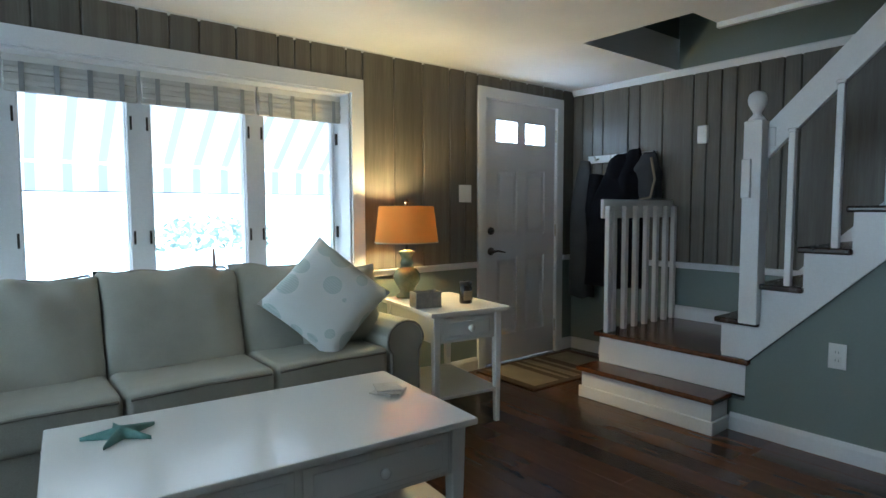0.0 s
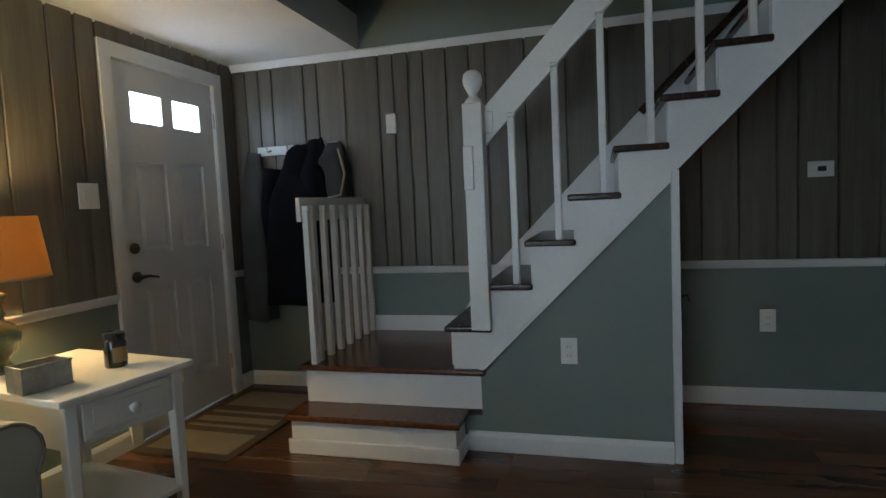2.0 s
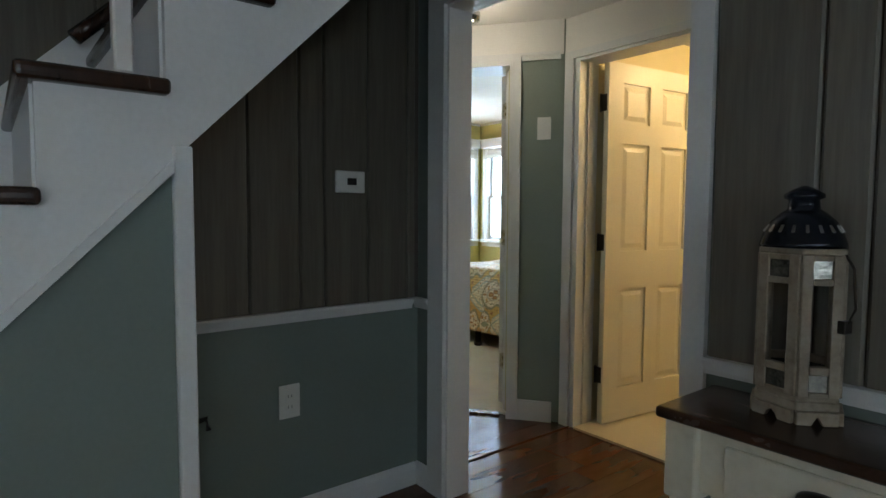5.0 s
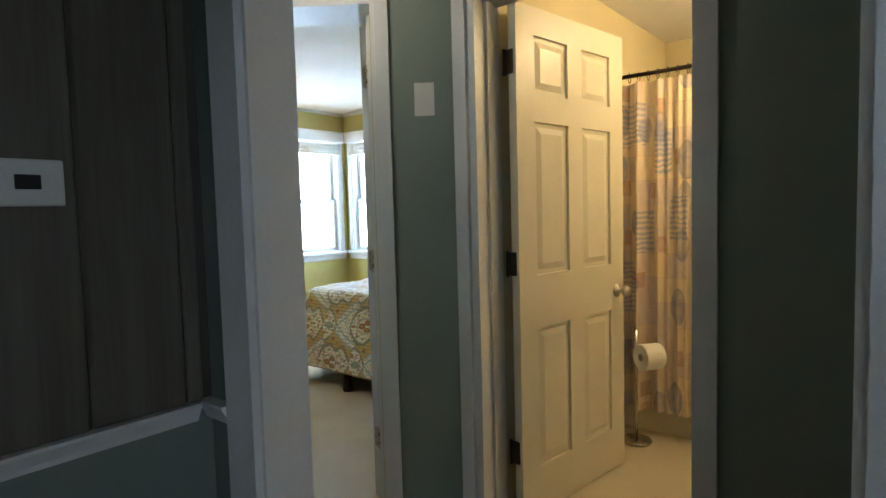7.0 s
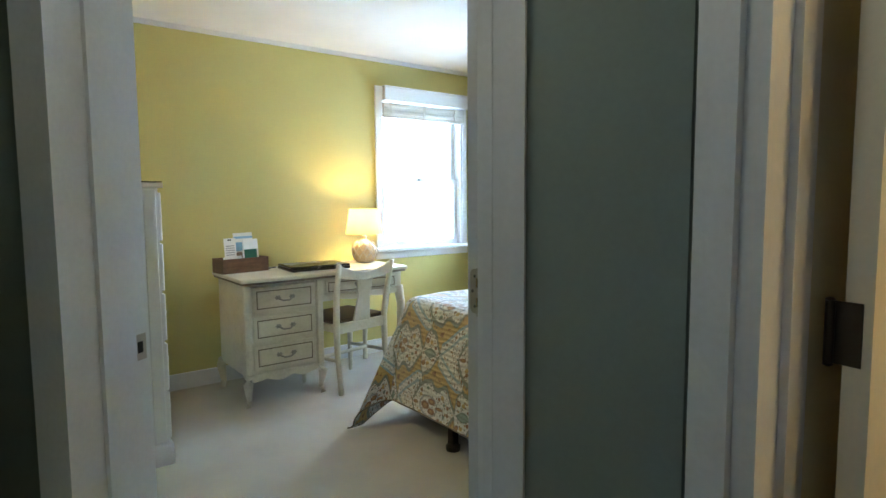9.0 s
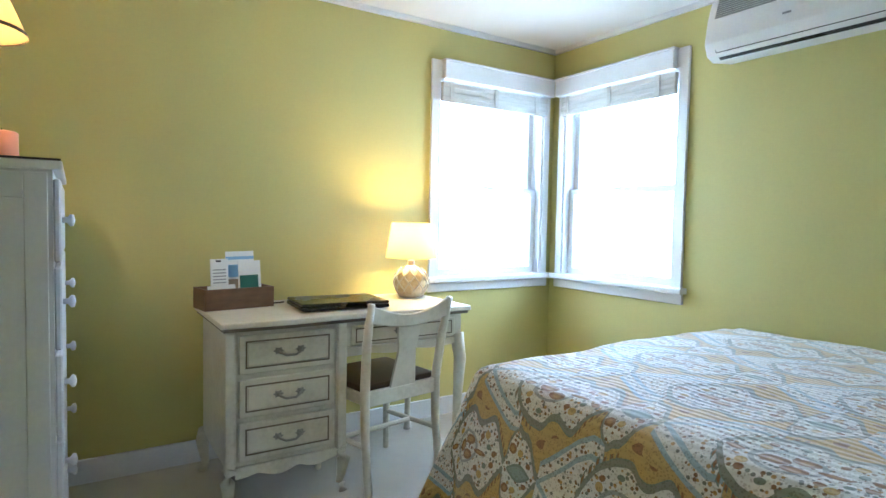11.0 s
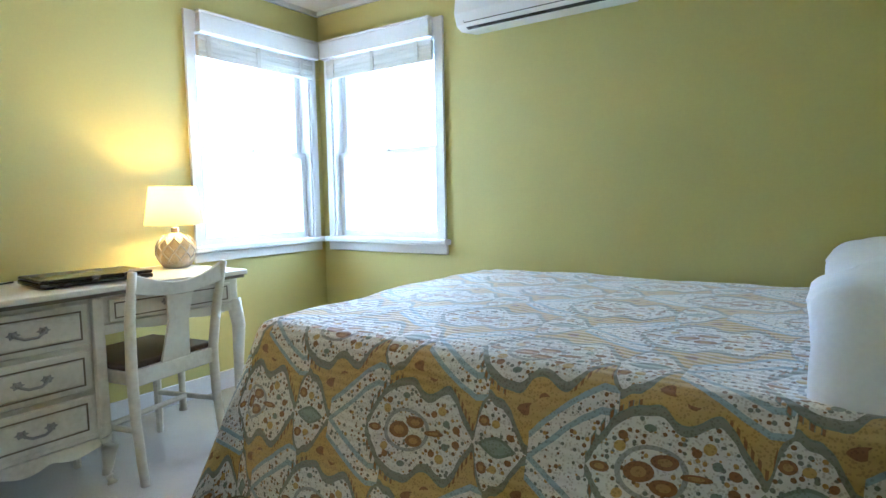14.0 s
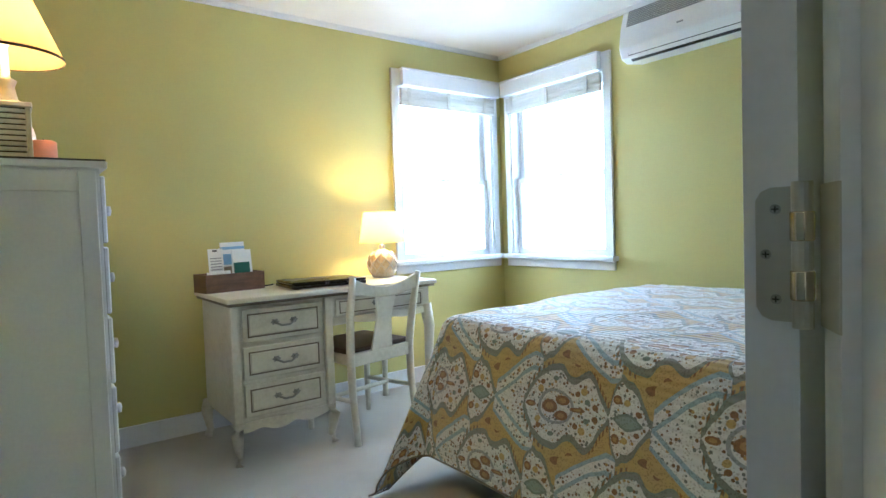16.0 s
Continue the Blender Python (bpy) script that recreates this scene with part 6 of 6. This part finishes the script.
# bed
def quilt_mat():
    """Quilted cotton: interlaced ogee medallions in gold, grey-green, blue, white and brown."""
    m = bpy.data.materials.new("ogee_quilt_print")
    m.use_nodes = True
    t = m.node_tree
    n, link = t.nodes, t.links.new

    def mth(op, a, b=None, c=None):
        q = n.new("ShaderNodeMath")
        q.operation = op
        for i, v in enumerate((a, b, c)):
            if v is None:
                continue
            if isinstance(v, (int, float)):
                q.inputs[i].default_value = v
            else:
                link(v, q.inputs[i])
        return q.outputs[0]

    co = n.new("ShaderNodeTexCoord")
    ns = n.new("ShaderNodeTexNoise")
    ns.inputs["Scale"].default_value, ns.inputs["Detail"].default_value = 5, 2
    link(co.outputs["UV"], ns.inputs[0])
    sep = n.new("ShaderNodeSeparateXYZ")
    link(co.outputs["UV"], sep.inputs[0])
    PU, PV = 0.61, 0.55
    wob = mth("MULTIPLY_ADD", ns.outputs[0], 0.024, -0.012)
    skewed = mth("MULTIPLY_ADD", sep.outputs[0], -0.07, sep.outputs[1])
    u1 = mth("DIVIDE", mth("ADD", mth("SUBTRACT", 1.454, sep.outputs[0]), wob), PU)
    v1 = mth("DIVIDE", mth("ADD", mth("SUBTRACT", skewed, 1.64), wob), PV)

    def curve(value, stops, kind="CARDINAL"):
        rp = n.new("ShaderNodeValToRGB")
        rp.color_ramp.interpolation = kind
        e = rp.color_ramp.elements
        (e[0].position, c0), (e[1].position, c1) = stops[0], stops[-1]
        e[0].color, e[1].color = (c0, c0, c0, 1), (c1, c1, c1, 1)
        for q, c in stops[1:-1]:
            e.new(q).color = (c, c, c, 1)
        link(value, rp.inputs[0])
        return rp.outputs[0]

    def lattice(shift):
        """Place along the row (0 to 1), height off its axis, height over the olive outline and over the blue envelope, in metres."""
        f = mth("FRACT", mth("ADD", u1, shift - 0.015))
        w = mth("ABSOLUTE", mth("MULTIPLY", mth("SUBTRACT", mth("FRACT", mth("ADD", v1, 0.5 + shift)), 0.5), PV))
        inner = curve(f, ((0.0, 0.0), (0.225, 0.0), (0.25, 0.18), (0.30, 0.50), (0.36, 0.72), (0.43, 0.82), (0.475, 0.80), (0.51, 0.62), (0.56, 0.58), (0.62, 0.74), (0.66, 0.70), (0.70, 0.44), (0.755, 0.10), (0.775, 0.06),
                          (0.79, 0.42), (0.825, 0.76), (0.86, 0.68), (0.90, 0.62), (0.935, 0.42), (0.975, 0.10), (1.0, 0.0)))
        outer = curve(f, ((0.0, 0.28), (0.10, 0.52), (0.20, 0.74), (0.27, 0.86), (0.325, 0.84), (0.345, 0.0), (1.0, 0.0)), "LINEAR")
        o_ = mth("MULTIPLY", inner, 0.142)
        b_ = mth("MULTIPLY", outer, 0.20)
        d_ = mth("ADD", mth("SUBTRACT", w, o_), mth("LESS_THAN", f, 0.222))
        e_ = mth("SUBTRACT", w, b_)
        return f, w, d_, e_, mth("MINIMUM", mth("SUBTRACT", d_, 0.020), e_)

    la, lb = lattice(0.0), lattice(0.5)
    sel = mth("LESS_THAN", lb[4], la[4])

    def pick(a_, b_):
        return mth("ADD", a_, mth("MULTIPLY", sel, mth("SUBTRACT", b_, a_)))

    f, w, d, env = (pick(la[k], lb[k]) for k in range(4))
    gold, olive, blue_, white_, brown, sage_ = (0.50, 0.335, 0.110), (0.215, 0.225, 0.180), (0.31, 0.40, 0.44), (0.69, 0.67, 0.62), (0.25, 0.115, 0.040), (0.18, 0.22, 0.18)
    colour = [gold]

    def over(mask, c):
        q = n.new("ShaderNodeMix")
        q.data_type = "RGBA"
        link(mask, q.inputs[0])
        if isinstance(colour[0], tuple):
            q.inputs[6].default_value = (*colour[0], 1)
        else:
            link(colour[0], q.inputs[6])
        q.inputs[7].default_value = (*c, 1)
        colour[0] = q.outputs[2]

    def both(*ms):
        r = ms[0]
        for k in ms[1:]:
            r = mth("MULTIPLY", r, k)
        return r

    def lt(a_, b_):
        return mth("LESS_THAN", a_, b_)

    def gt(a_, b_):
        return mth("GREATER_THAN", a_, b_)

    def oval(fc, wc, rf, rw):
        x_ = mth("MULTIPLY", mth("SUBTRACT", f, fc), PU / rf)
        y_ = mth("DIVIDE", mth("SUBTRACT", w, wc), rw)
        return mth("SQRT", mth("ADD", mth("MULTIPLY", x_, x_), mth("MULTIPLY", y_, y_)))

    def wave_over(k_, low):
        return gt(mth("SINE", mth("MULTIPLY", f, k_)), low)

    early = lt(f, 0.335)
    # blue ogee bands with a flowered white band between them
    over(both(lt(env, 0.0), early), blue_)
    over(both(lt(env, -0.015), early), white_)
    over(both(lt(env, -0.050), early), blue_)
    over(both(lt(env, -0.066), early), white_)
    # brown leaves along the outline, ticks behind it
    over(both(lt(d, 0.046), gt(d, 0.018), gt(f, 0.225), lt(f, 0.40), wave_over(210.0, -0.1)), sage_)
    over(both(lt(d, 0.040), gt(d, 0.024), gt(f, 0.225), lt(f, 0.40), wave_over(210.0, 0.45)), brown)
    over(both(lt(d, 0.042), gt(d, 0.018), gt(f, 0.655), lt(f, 0.80), wave_over(330.0, 0.0)), brown)
    for q in ((0.50, 0.175, 0.030, 0.014), (0.56, 0.150, 0.013, 0.012), (0.60, 0.165, 0.012, 0.011)):
        over(both(lt(oval(*q), 1.0), gt(d, 0.018)), brown)
    over(both(lt(d, 0.023), gt(d, 0.014)), sage_)
    over(lt(d, 0.019), olive)
    over(lt(d, 0.0), white_)
    inside = lt(d, -0.004)
    ring = oval(0.44, 0.0, 0.072, 0.056)
    over(both(lt(ring, 1.0), inside), (0.32, 0.325, 0.31))
    over(both(lt(ring, 0.84), inside), white_)
    for q, c_ in (((0.400, 0.0, 0.031, 0.021), brown), ((0.480, 0.025, 0.027, 0.016), brown), ((0.580, 0.0, 0.030, 0.008), brown), ((0.272, 0.0, 0.020, 0.010), brown), ((0.335, 0.048, 0.012, 0.011), gold), ((0.345, 0.070, 0.010, 0.009), brown),
                  ((0.575, 0.052, 0.010, 0.009), brown), ((0.615, 0.062, 0.013, 0.012), gold), ((0.690, 0.018, 0.011, 0.010), brown), ((0.640, 0.030, 0.010, 0.009), sage_), ((0.815, 0.058, 0.015, 0.014), brown), ((0.868, 0.055, 0.011, 0.010), gold),
                  ((0.930, 0.030, 0.009, 0.008), brown), ((0.43, 0.090, 0.012, 0.008), sage_)):
        m_ = oval(*q)
        over(both(lt(m_, 1.0), inside), c_)
        if c_ == brown and q[2] > 0.014:
            over(both(lt(m_, 0.52), inside), (0.40, 0.23, 0.08))
    eye = mth("ADD", mth("POWER", mth("DIVIDE", mth("ABSOLUTE", mth("MULTIPLY", mth("SUBTRACT", f, 0.875), PU)), 0.050), 1.6), mth("DIVIDE", w, 0.026))
    over(lt(eye, 1.0), sage_)
    over(lt(eye, 0.70), (0.25, 0.31, 0.27))
    base = colour[0]
    # small leaves and berries on the pale bands, stipple on the gold
    vo = n.new("ShaderNodeTexVoronoi")
    vo.inputs["Scale"].default_value, vo.inputs["Randomness"].default_value = 74, 0.75
    link(co.outputs["UV"], vo.inputs[0])
    dots = mth("LESS_THAN", vo.outputs["Distance"], 0.37)
    lum = n.new("ShaderNodeRGBToBW")
    link(base, lum.inputs[0])
    pale = mth("GREATER_THAN", lum.outputs[0], 0.52)
    mixd = n.new("ShaderNodeMix")
    mixd.data_type = "RGBA"
    link(mth("MULTIPLY", dots, pale), mixd.inputs[0])
    link(base, mixd.inputs[6])
    dr_ = n.new("ShaderNodeValToRGB")
    dr_.color_ramp.interpolation = "CONSTANT"
    ee = dr_.color_ramp.elements
    ee[0].color, ee[1].position, ee[1].color = (0.20, 0.10, 0.04, 1), 0.35, (0.17, 0.18, 0.155, 1)
    ee.new(0.78).color = (0.42, 0.25, 0.08, 1)
    sc = n.new("ShaderNodeSeparateColor")
    link(vo.outputs["Color"], sc.inputs[0])
    link(sc.outputs[0], dr_.inputs[0])
    link(dr_.outputs[0], mixd.inputs[7])
    v2 = n.new("ShaderNodeTexVoronoi")
    v2.inputs["Scale"].default_value = 150
    link(co.outputs["UV"], v2.inputs[0])
    mixs = n.new("ShaderNodeMix")
    mixs.data_type, mixs.blend_type = "RGBA", "MULTIPLY"
    link(mth("MULTIPLY", mth("LESS_THAN", v2.outputs["Distance"], 0.36), 0.5), mixs.inputs[0])
    link(mixd.outputs[2], mixs.inputs[6])
    mixs.inputs[7].default_value = (0.45, 0.39, 0.30, 1)
    p = n["Principled BSDF"]
    link(mixs.outputs[2], p.inputs["Base Color"])
    p.inputs["Roughness"].default_value = 0.7
    p.inputs["Sheen Weight"].default_value = 0.6
    # quilting lines and puckers
    wv = n.new("ShaderNodeTexWave")
    wv.bands_direction = "Y"
    wv.inputs["Scale"].default_value, wv.inputs["Distortion"].default_value, wv.inputs["Detail"].default_value = 13, 1.6, 2
    link(co.outputs["UV"], wv.inputs[0])
    pk = n.new("ShaderNodeTexNoise")
    pk.inputs["Scale"].default_value = 38
    link(co.outputs["UV"], pk.inputs[0])
    bp = n.new("ShaderNodeBump")
    bp.inputs["Strength"].default_value, bp.inputs["Distance"].default_value = 0.28, 0.006
    link(mth("ADD", wv.outputs["Fac"], pk.outputs[0]), bp.inputs["Height"])
    link(bp.outputs[0], p.inputs["Normal"])
    return m


M["quilt"] = quilt_mat()
bed = thing("bed", pose(0, 0, 0), "made double bed on a black metal frame", "bed")
BXH, BXF, BYF, BYN = 4.42, 6.20, -3.86, -2.40
part("mattress", sbox(BXH, BXF, BYF, BYN + 0.01, 0.42, 0.672, 0.05, 4), M["pillow"], bed, smooth=True)
part("box_spring", sbox(BXH + 0.01, BXF - 0.01, BYF + 0.01, BYN - 0.01, 0.19, 0.418, 0.02, 2), M["darkmetal"], bed)
part("bed_rail", boxes((BXH, BXF - 0.02, BYN - 0.04, BYN - 0.01, 0.15, 0.189), (BXH, BXF - 0.02, BYF + 0.01, BYF + 0.04, 0.15, 0.189), (BXF - 0.05, BXF - 0.02, BYF + 0.04, BYN - 0.04, 0.15, 0.189)), M["darkmetal"], bed)
for x in (4.7, 5.78):
    for y in (BYF + 0.1, -2.30 if x > 5 else -2.44):
        lg = part("leg", boxes((x - 0.018, x + 0.018, y - 0.018, y + 0.018, 0.03, 0.15)), M["darkmetal"], bed)
        part("foot", lathe([(0.034, 0.008), (0.036, 0.03), (0.022, 0.042)], 14, x, y), M["darkmetal"], lg)
ql = thing("quilt", pose(0, 0, 0), "quilted bedspread with gold, grey and blue ogee print", "quilt")
bm = bmesh.new()
uvl = bm.loops.layers.uv.new("UVMap")
NU, NV = 110, 96
FOOT, NEAR = 0.66, 0.615
qg = []
for i in range(NU + 1):
    row = []
    for j in range(NV + 1):
        s, v = i / NU * (BXF - BXH + FOOT), j / NV * (BYN - BYF + NEAR)
        a, b = max(0, s - (BXF - BXH)), max(0, v - (BYN - BYF))
        x, y, d = BXH + min(s, BXF - BXH), BYF + min(v, BYN - BYF), (a ** 3 + b ** 3) ** (1 / 3)
        pk = noise.noise(Vector((s * 9, v * 9, 0.3))) * 0.006 + noise.noise(Vector((s * 2.6, v * 2.6, 2.0))) * 0.010
        if d == 0:
            p = Vector((x, y, 0.688 + 0.018 * math.sin(math.pi * min(1, (y - BYF) / (BYN - BYF))) + pk))
        else:
            R = 0.07
            ang = min(d / R, 1.30)
            rest = max(0, d - 1.30 * R)
            skew = (2 * a * b / (a * a + b * b + 1e-6)) ** 3
            out = R * math.sin(ang) + rest * (0.15 - 0.07 * skew)
            outy = R * math.sin(ang) + rest * (0.20 + 0.36 * skew)
            drop = R * (1 - math.cos(ang)) + max(0, d - 1.30 * R) * 0.925
            fold = 0.018 * min(1, d * 4) * noise.noise(Vector((s * 3.0, v * 3.0, 5.0)))
            z = 0.688 - drop
            if z < 0.022:
                outy += (0.022 - z) * 0.9
                z = 0.022
            p = Vector((x + a / d * (out + fold), y + b / d * (outy + fold), z + pk * 0.5))
        row.append((bm.verts.new(p), (s, v)))
    qg.append(row)
for i in range(NU):
    for j in range(NV):
        q = (qg[i][j], qg[i + 1][j], qg[i + 1][j + 1], qg[i][j + 1])
        fc = bm.faces.new([v for v, _ in q])
        for lp, (_, uv) in zip(fc.loops, q):
            lp[uvl].uv = uv
near_hem = [qg[i][NV][0].co.copy() for i in range(0, NU + 1, 2)]
foot_hem = [qg[NU][j][0].co.copy() for j in range(0, NV + 1, 2)]
part("coverlet", bm, M["quilt"], ql, smooth=True)
part("binding", tube(near_hem, 0.004, 6), M["glaze"], ql, "narrow dark edge binding")
part("binding", tube(foot_hem, 0.004, 6), M["glaze"], ql, "narrow dark edge binding")
for k, (x, y, z, rz, tilt, sy, sz, droop) in enumerate(((4.535, -2.675, 0.785, 2, 3, 0.70, 0.21, 1.7), (4.475, -2.80, 0.845, -4, 8, 0.66, 0.15, 0.5), (4.52, -3.47, 0.80, 0, 6, 0.70, 0.22, 0.0))):
    pb = puffed(0.43, sy, sz, 34, 0.40, 0.0, k * 3)
    for v in pb.verts:
        c = v.co.copy()
        crease = 0.010 * noise.noise(Vector((c.x * 9, c.y * 9, k + (3 if c.z > 0 else 0)))) + 0.016 * abs(noise.noise(Vector((c.x * 4 + c.y * 7, c.y * 5 - c.x * 3, k + 9))))
        v.co.z += crease * (1 if c.z > 0 else 0.3) - droop * max(0, c.y - 0.06) ** 1.5
        v.co.x += 0.012 * noise.noise(Vector((c.y * 8, c.z * 6, k + 2.5)))
    pw = single("bed_pillow", pb, M["pillow"], "white wrinkled bed pillow at the head of the bed", "pillow", smooth=True, group="bed pillows")
    pw.matrix_world = Matrix.Translation((x, y, z)) @ Matrix.Rotation(radians(rz), 4, "Z") @ Matrix.Rotation(radians(tilt), 4, "Y")

# ---- wall panelling, floor planks and tiles, piece by piece ----
def plank_mesh(name, w, l, h, material, edge=0.006):
    """A board lying in x (width) and z (length), proud along -y, with chamfered long edges."""
    bm = bmesh.new()
    pr = [(0, 0), (0, -h + edge), (edge, -h), (w - edge, -h), (w, -h + edge), (w, 0)]
    a, b = [bm.verts.new((x, y, 0)) for x, y in pr], [bm.verts.new((x, y, l)) for x, y in pr]
    for i in range(5):
        bm.faces.new((a[i], a[i + 1], b[i + 1], b[i]))
    bm.faces.new(a[::-1]), bm.faces.new(b)
    return mesh_of(name, bm, material)


random.seed(11)
WIDTHS = (0.10, 0.145, 0.19, 0.235)
boards = {}


def panelling(parent, start, along, rz, length, z0, z1):
    """Random-width boards side by side along a wall, from a start point."""
    done = 0.0
    while done < length - 0.02:
        w = min(random.choice(WIDTHS), length - done)
        key = (round(w, 3), round(z1 - z0, 3))
        if key not in boards:
            boards[key] = plank_mesh("panel_board", w - 0.004, z1 - z0, 0.012, M["panel"])
        ob = new("board", boards[key])
        ob.parent = parent
        ob.matrix_world = Matrix.Translation((start[0] + along[0] * done, start[1] + along[1] * done, z0)) @ Matrix.Rotation(radians(rz), 4, "Z")
        done += w


PZ0, PZ1 = CR + 0.024, CEIL - 0.004
structure("panel_backing_north", boxes((WX1 + 0.087, DX0 - 0.068, YW - 0.003, YW - 0.001, PZ0, PZ1), (DX1 + 0.068, XW - 0.002, YW - 0.003, YW - 0.001, PZ0, PZ1), (-2.4, WX1 + 0.087, YW - 0.003, YW - 0.001, WZ1 + 0.088, PZ1), (DX0 - 0.068, DX1 + 0.068, YW - 0.003, YW - 0.001, DZ1 + 0.07, PZ1)), M["groove"], "dark grooves behind the panelling", "wall")
structure("panel_backing_east", boxes((XW - 0.003, XW - 0.001, YB, YW, PZ0, PZ1)), M["groove"], "dark grooves behind the stair wall panelling", "wall")
structure("panel_backing_south", boxes((-2.4, OX0 - 0.065, YB + 0.001, YB + 0.003, PZ0, PZ1), (OX0 - 0.065, OX1 + 0.1, YB + 0.001, YB + 0.003, OZ1 + 0.104, PZ1)), M["groove"], "dark grooves behind the back panelling", "wall")
panelling(wall_n, (WX1 + 0.087, YW - 0.003), (1, 0), 0, DX0 - 0.068 - WX1 - 0.087, PZ0, PZ1)
panelling(wall_n, (DX1 + 0.068, YW - 0.003), (1, 0), 0, XW - 0.004 - DX1 - 0.068, PZ0, PZ1)
panelling(wall_n, (-2.4, YW - 0.003), (1, 0), 0, WX1 + 0.085 + 2.4, WZ1 + 0.088, PZ1)
panelling(wall_n, (DX0 - 0.066, YW - 0.003), (1, 0), 0, DX1 - DX0 + 0.132, DZ1 + 0.07, PZ1)
panelling(wall_e, (XW - 0.003, YW - 0.016), (0, -1), -90, YW - 0.016 - YB - 0.02, PZ0, PZ1)
panelling(wall_s, (OX0 - 0.066, YB + 0.003), (-1, 0), 180, 3.2, PZ0, PZ1)
panelling(wall_s, (OX1 + 0.10, YB + 0.003), (-1, 0), 180, OX1 - OX0 + 0.16, OZ1 + 0.104, PZ1)

random.seed(5)
floor_boards = {}


def floor_plank(x, y, w, l):
    key = (round(w, 3), round(l, 3))
    if key not in floor_boards:
        bm = bmesh.new()
        e = 0.0014
        lo = [bm.verts.new(p) for p in ((0, 0, -0.012), (w, 0, -0.012), (w, l, -0.012), (0, l, -0.012))]
        mi = [bm.verts.new(p) for p in ((0, 0, -e), (w, 0, -e), (w, l, -e), (0, l, -e))]
        hi = [bm.verts.new(p) for p in ((e, e, 0), (w - e, e, 0), (w - e, l - e, 0), (e, l - e, 0))]
        for i in range(4):
            j = (i + 1) % 4
            bm.faces.new((lo[i], lo[j], mi[j], mi[i])), bm.faces.new((mi[i], mi[j], hi[j], hi[i]))
        bm.faces.new(hi)
        floor_boards[key] = mesh_of("floor_board", bm, M["plank"])
    ob = new("plank", floor_boards[key])
    ob.parent = floor
    ob.location = (x, y, 0)


PW = 0.125
x = -0.70
while x < XW - 0.01:
    y = -1.42 - random.random() * 0.7 if 2.65 < x else YB - random.random() * 0.7
    y_end = 3.5
    lo_ = -1.42 if 2.65 < x else YB
    while y < y_end:
        l = random.choice((0.6, 0.9, 1.2))
        a, b = max(y, lo_), min(y + l, y_end)
        if b - a > 0.03:
            floor_plank(x, a, min(PW, XW - x) - 0.0012, round(b - a - 0.0012, 2))
        y += l
    x += PW
x = XW + 0.02
while x < 5.4:
    y = -1.45
    top = -0.53
    bot = -1.269 + (x - 4.31) * math.tan(AU) + 0.02 if x > 4.2 else -1.42
    y = bot - random.random() * 0.3
    while y < top:
        l = random.choice((0.6, 0.9))
        a, b = max(y, bot), min(y + l, top)
        if b - a > 0.03:
            floor_plank(x, a, PW - 0.0012, round(b - a - 0.0012, 2))
        y += l
    x += PW

bt = bmesh.new()
box(bt, 0, 0.148, -0.006, 0, 0, 0.098)
tile_me = mesh_of("wall_tile", bt, M["walltile"])
tiles = thing("bath_wall_tiles", pose(0, 0, 0), "cream wall tiles above the bathtub", "tiles", kind="structure")
for i in range(8):
    for j in range(15):
        tx, tz = 2.885 + 0.15 * i - 0.0, 0.47 + 0.10 * j
        if tx + 0.15 > 4.03 or (3.19 - 0.15 < tx < 3.64 and 1.62 - 0.1 < tz < 1.99):
            continue
        ob = new("tile", tile_me)
        ob.parent = tiles
        ob.matrix_world = Matrix.Translation((tx + 0.149, -3.4995, tz)) @ Matrix.Rotation(radians(180), 4, "Z")
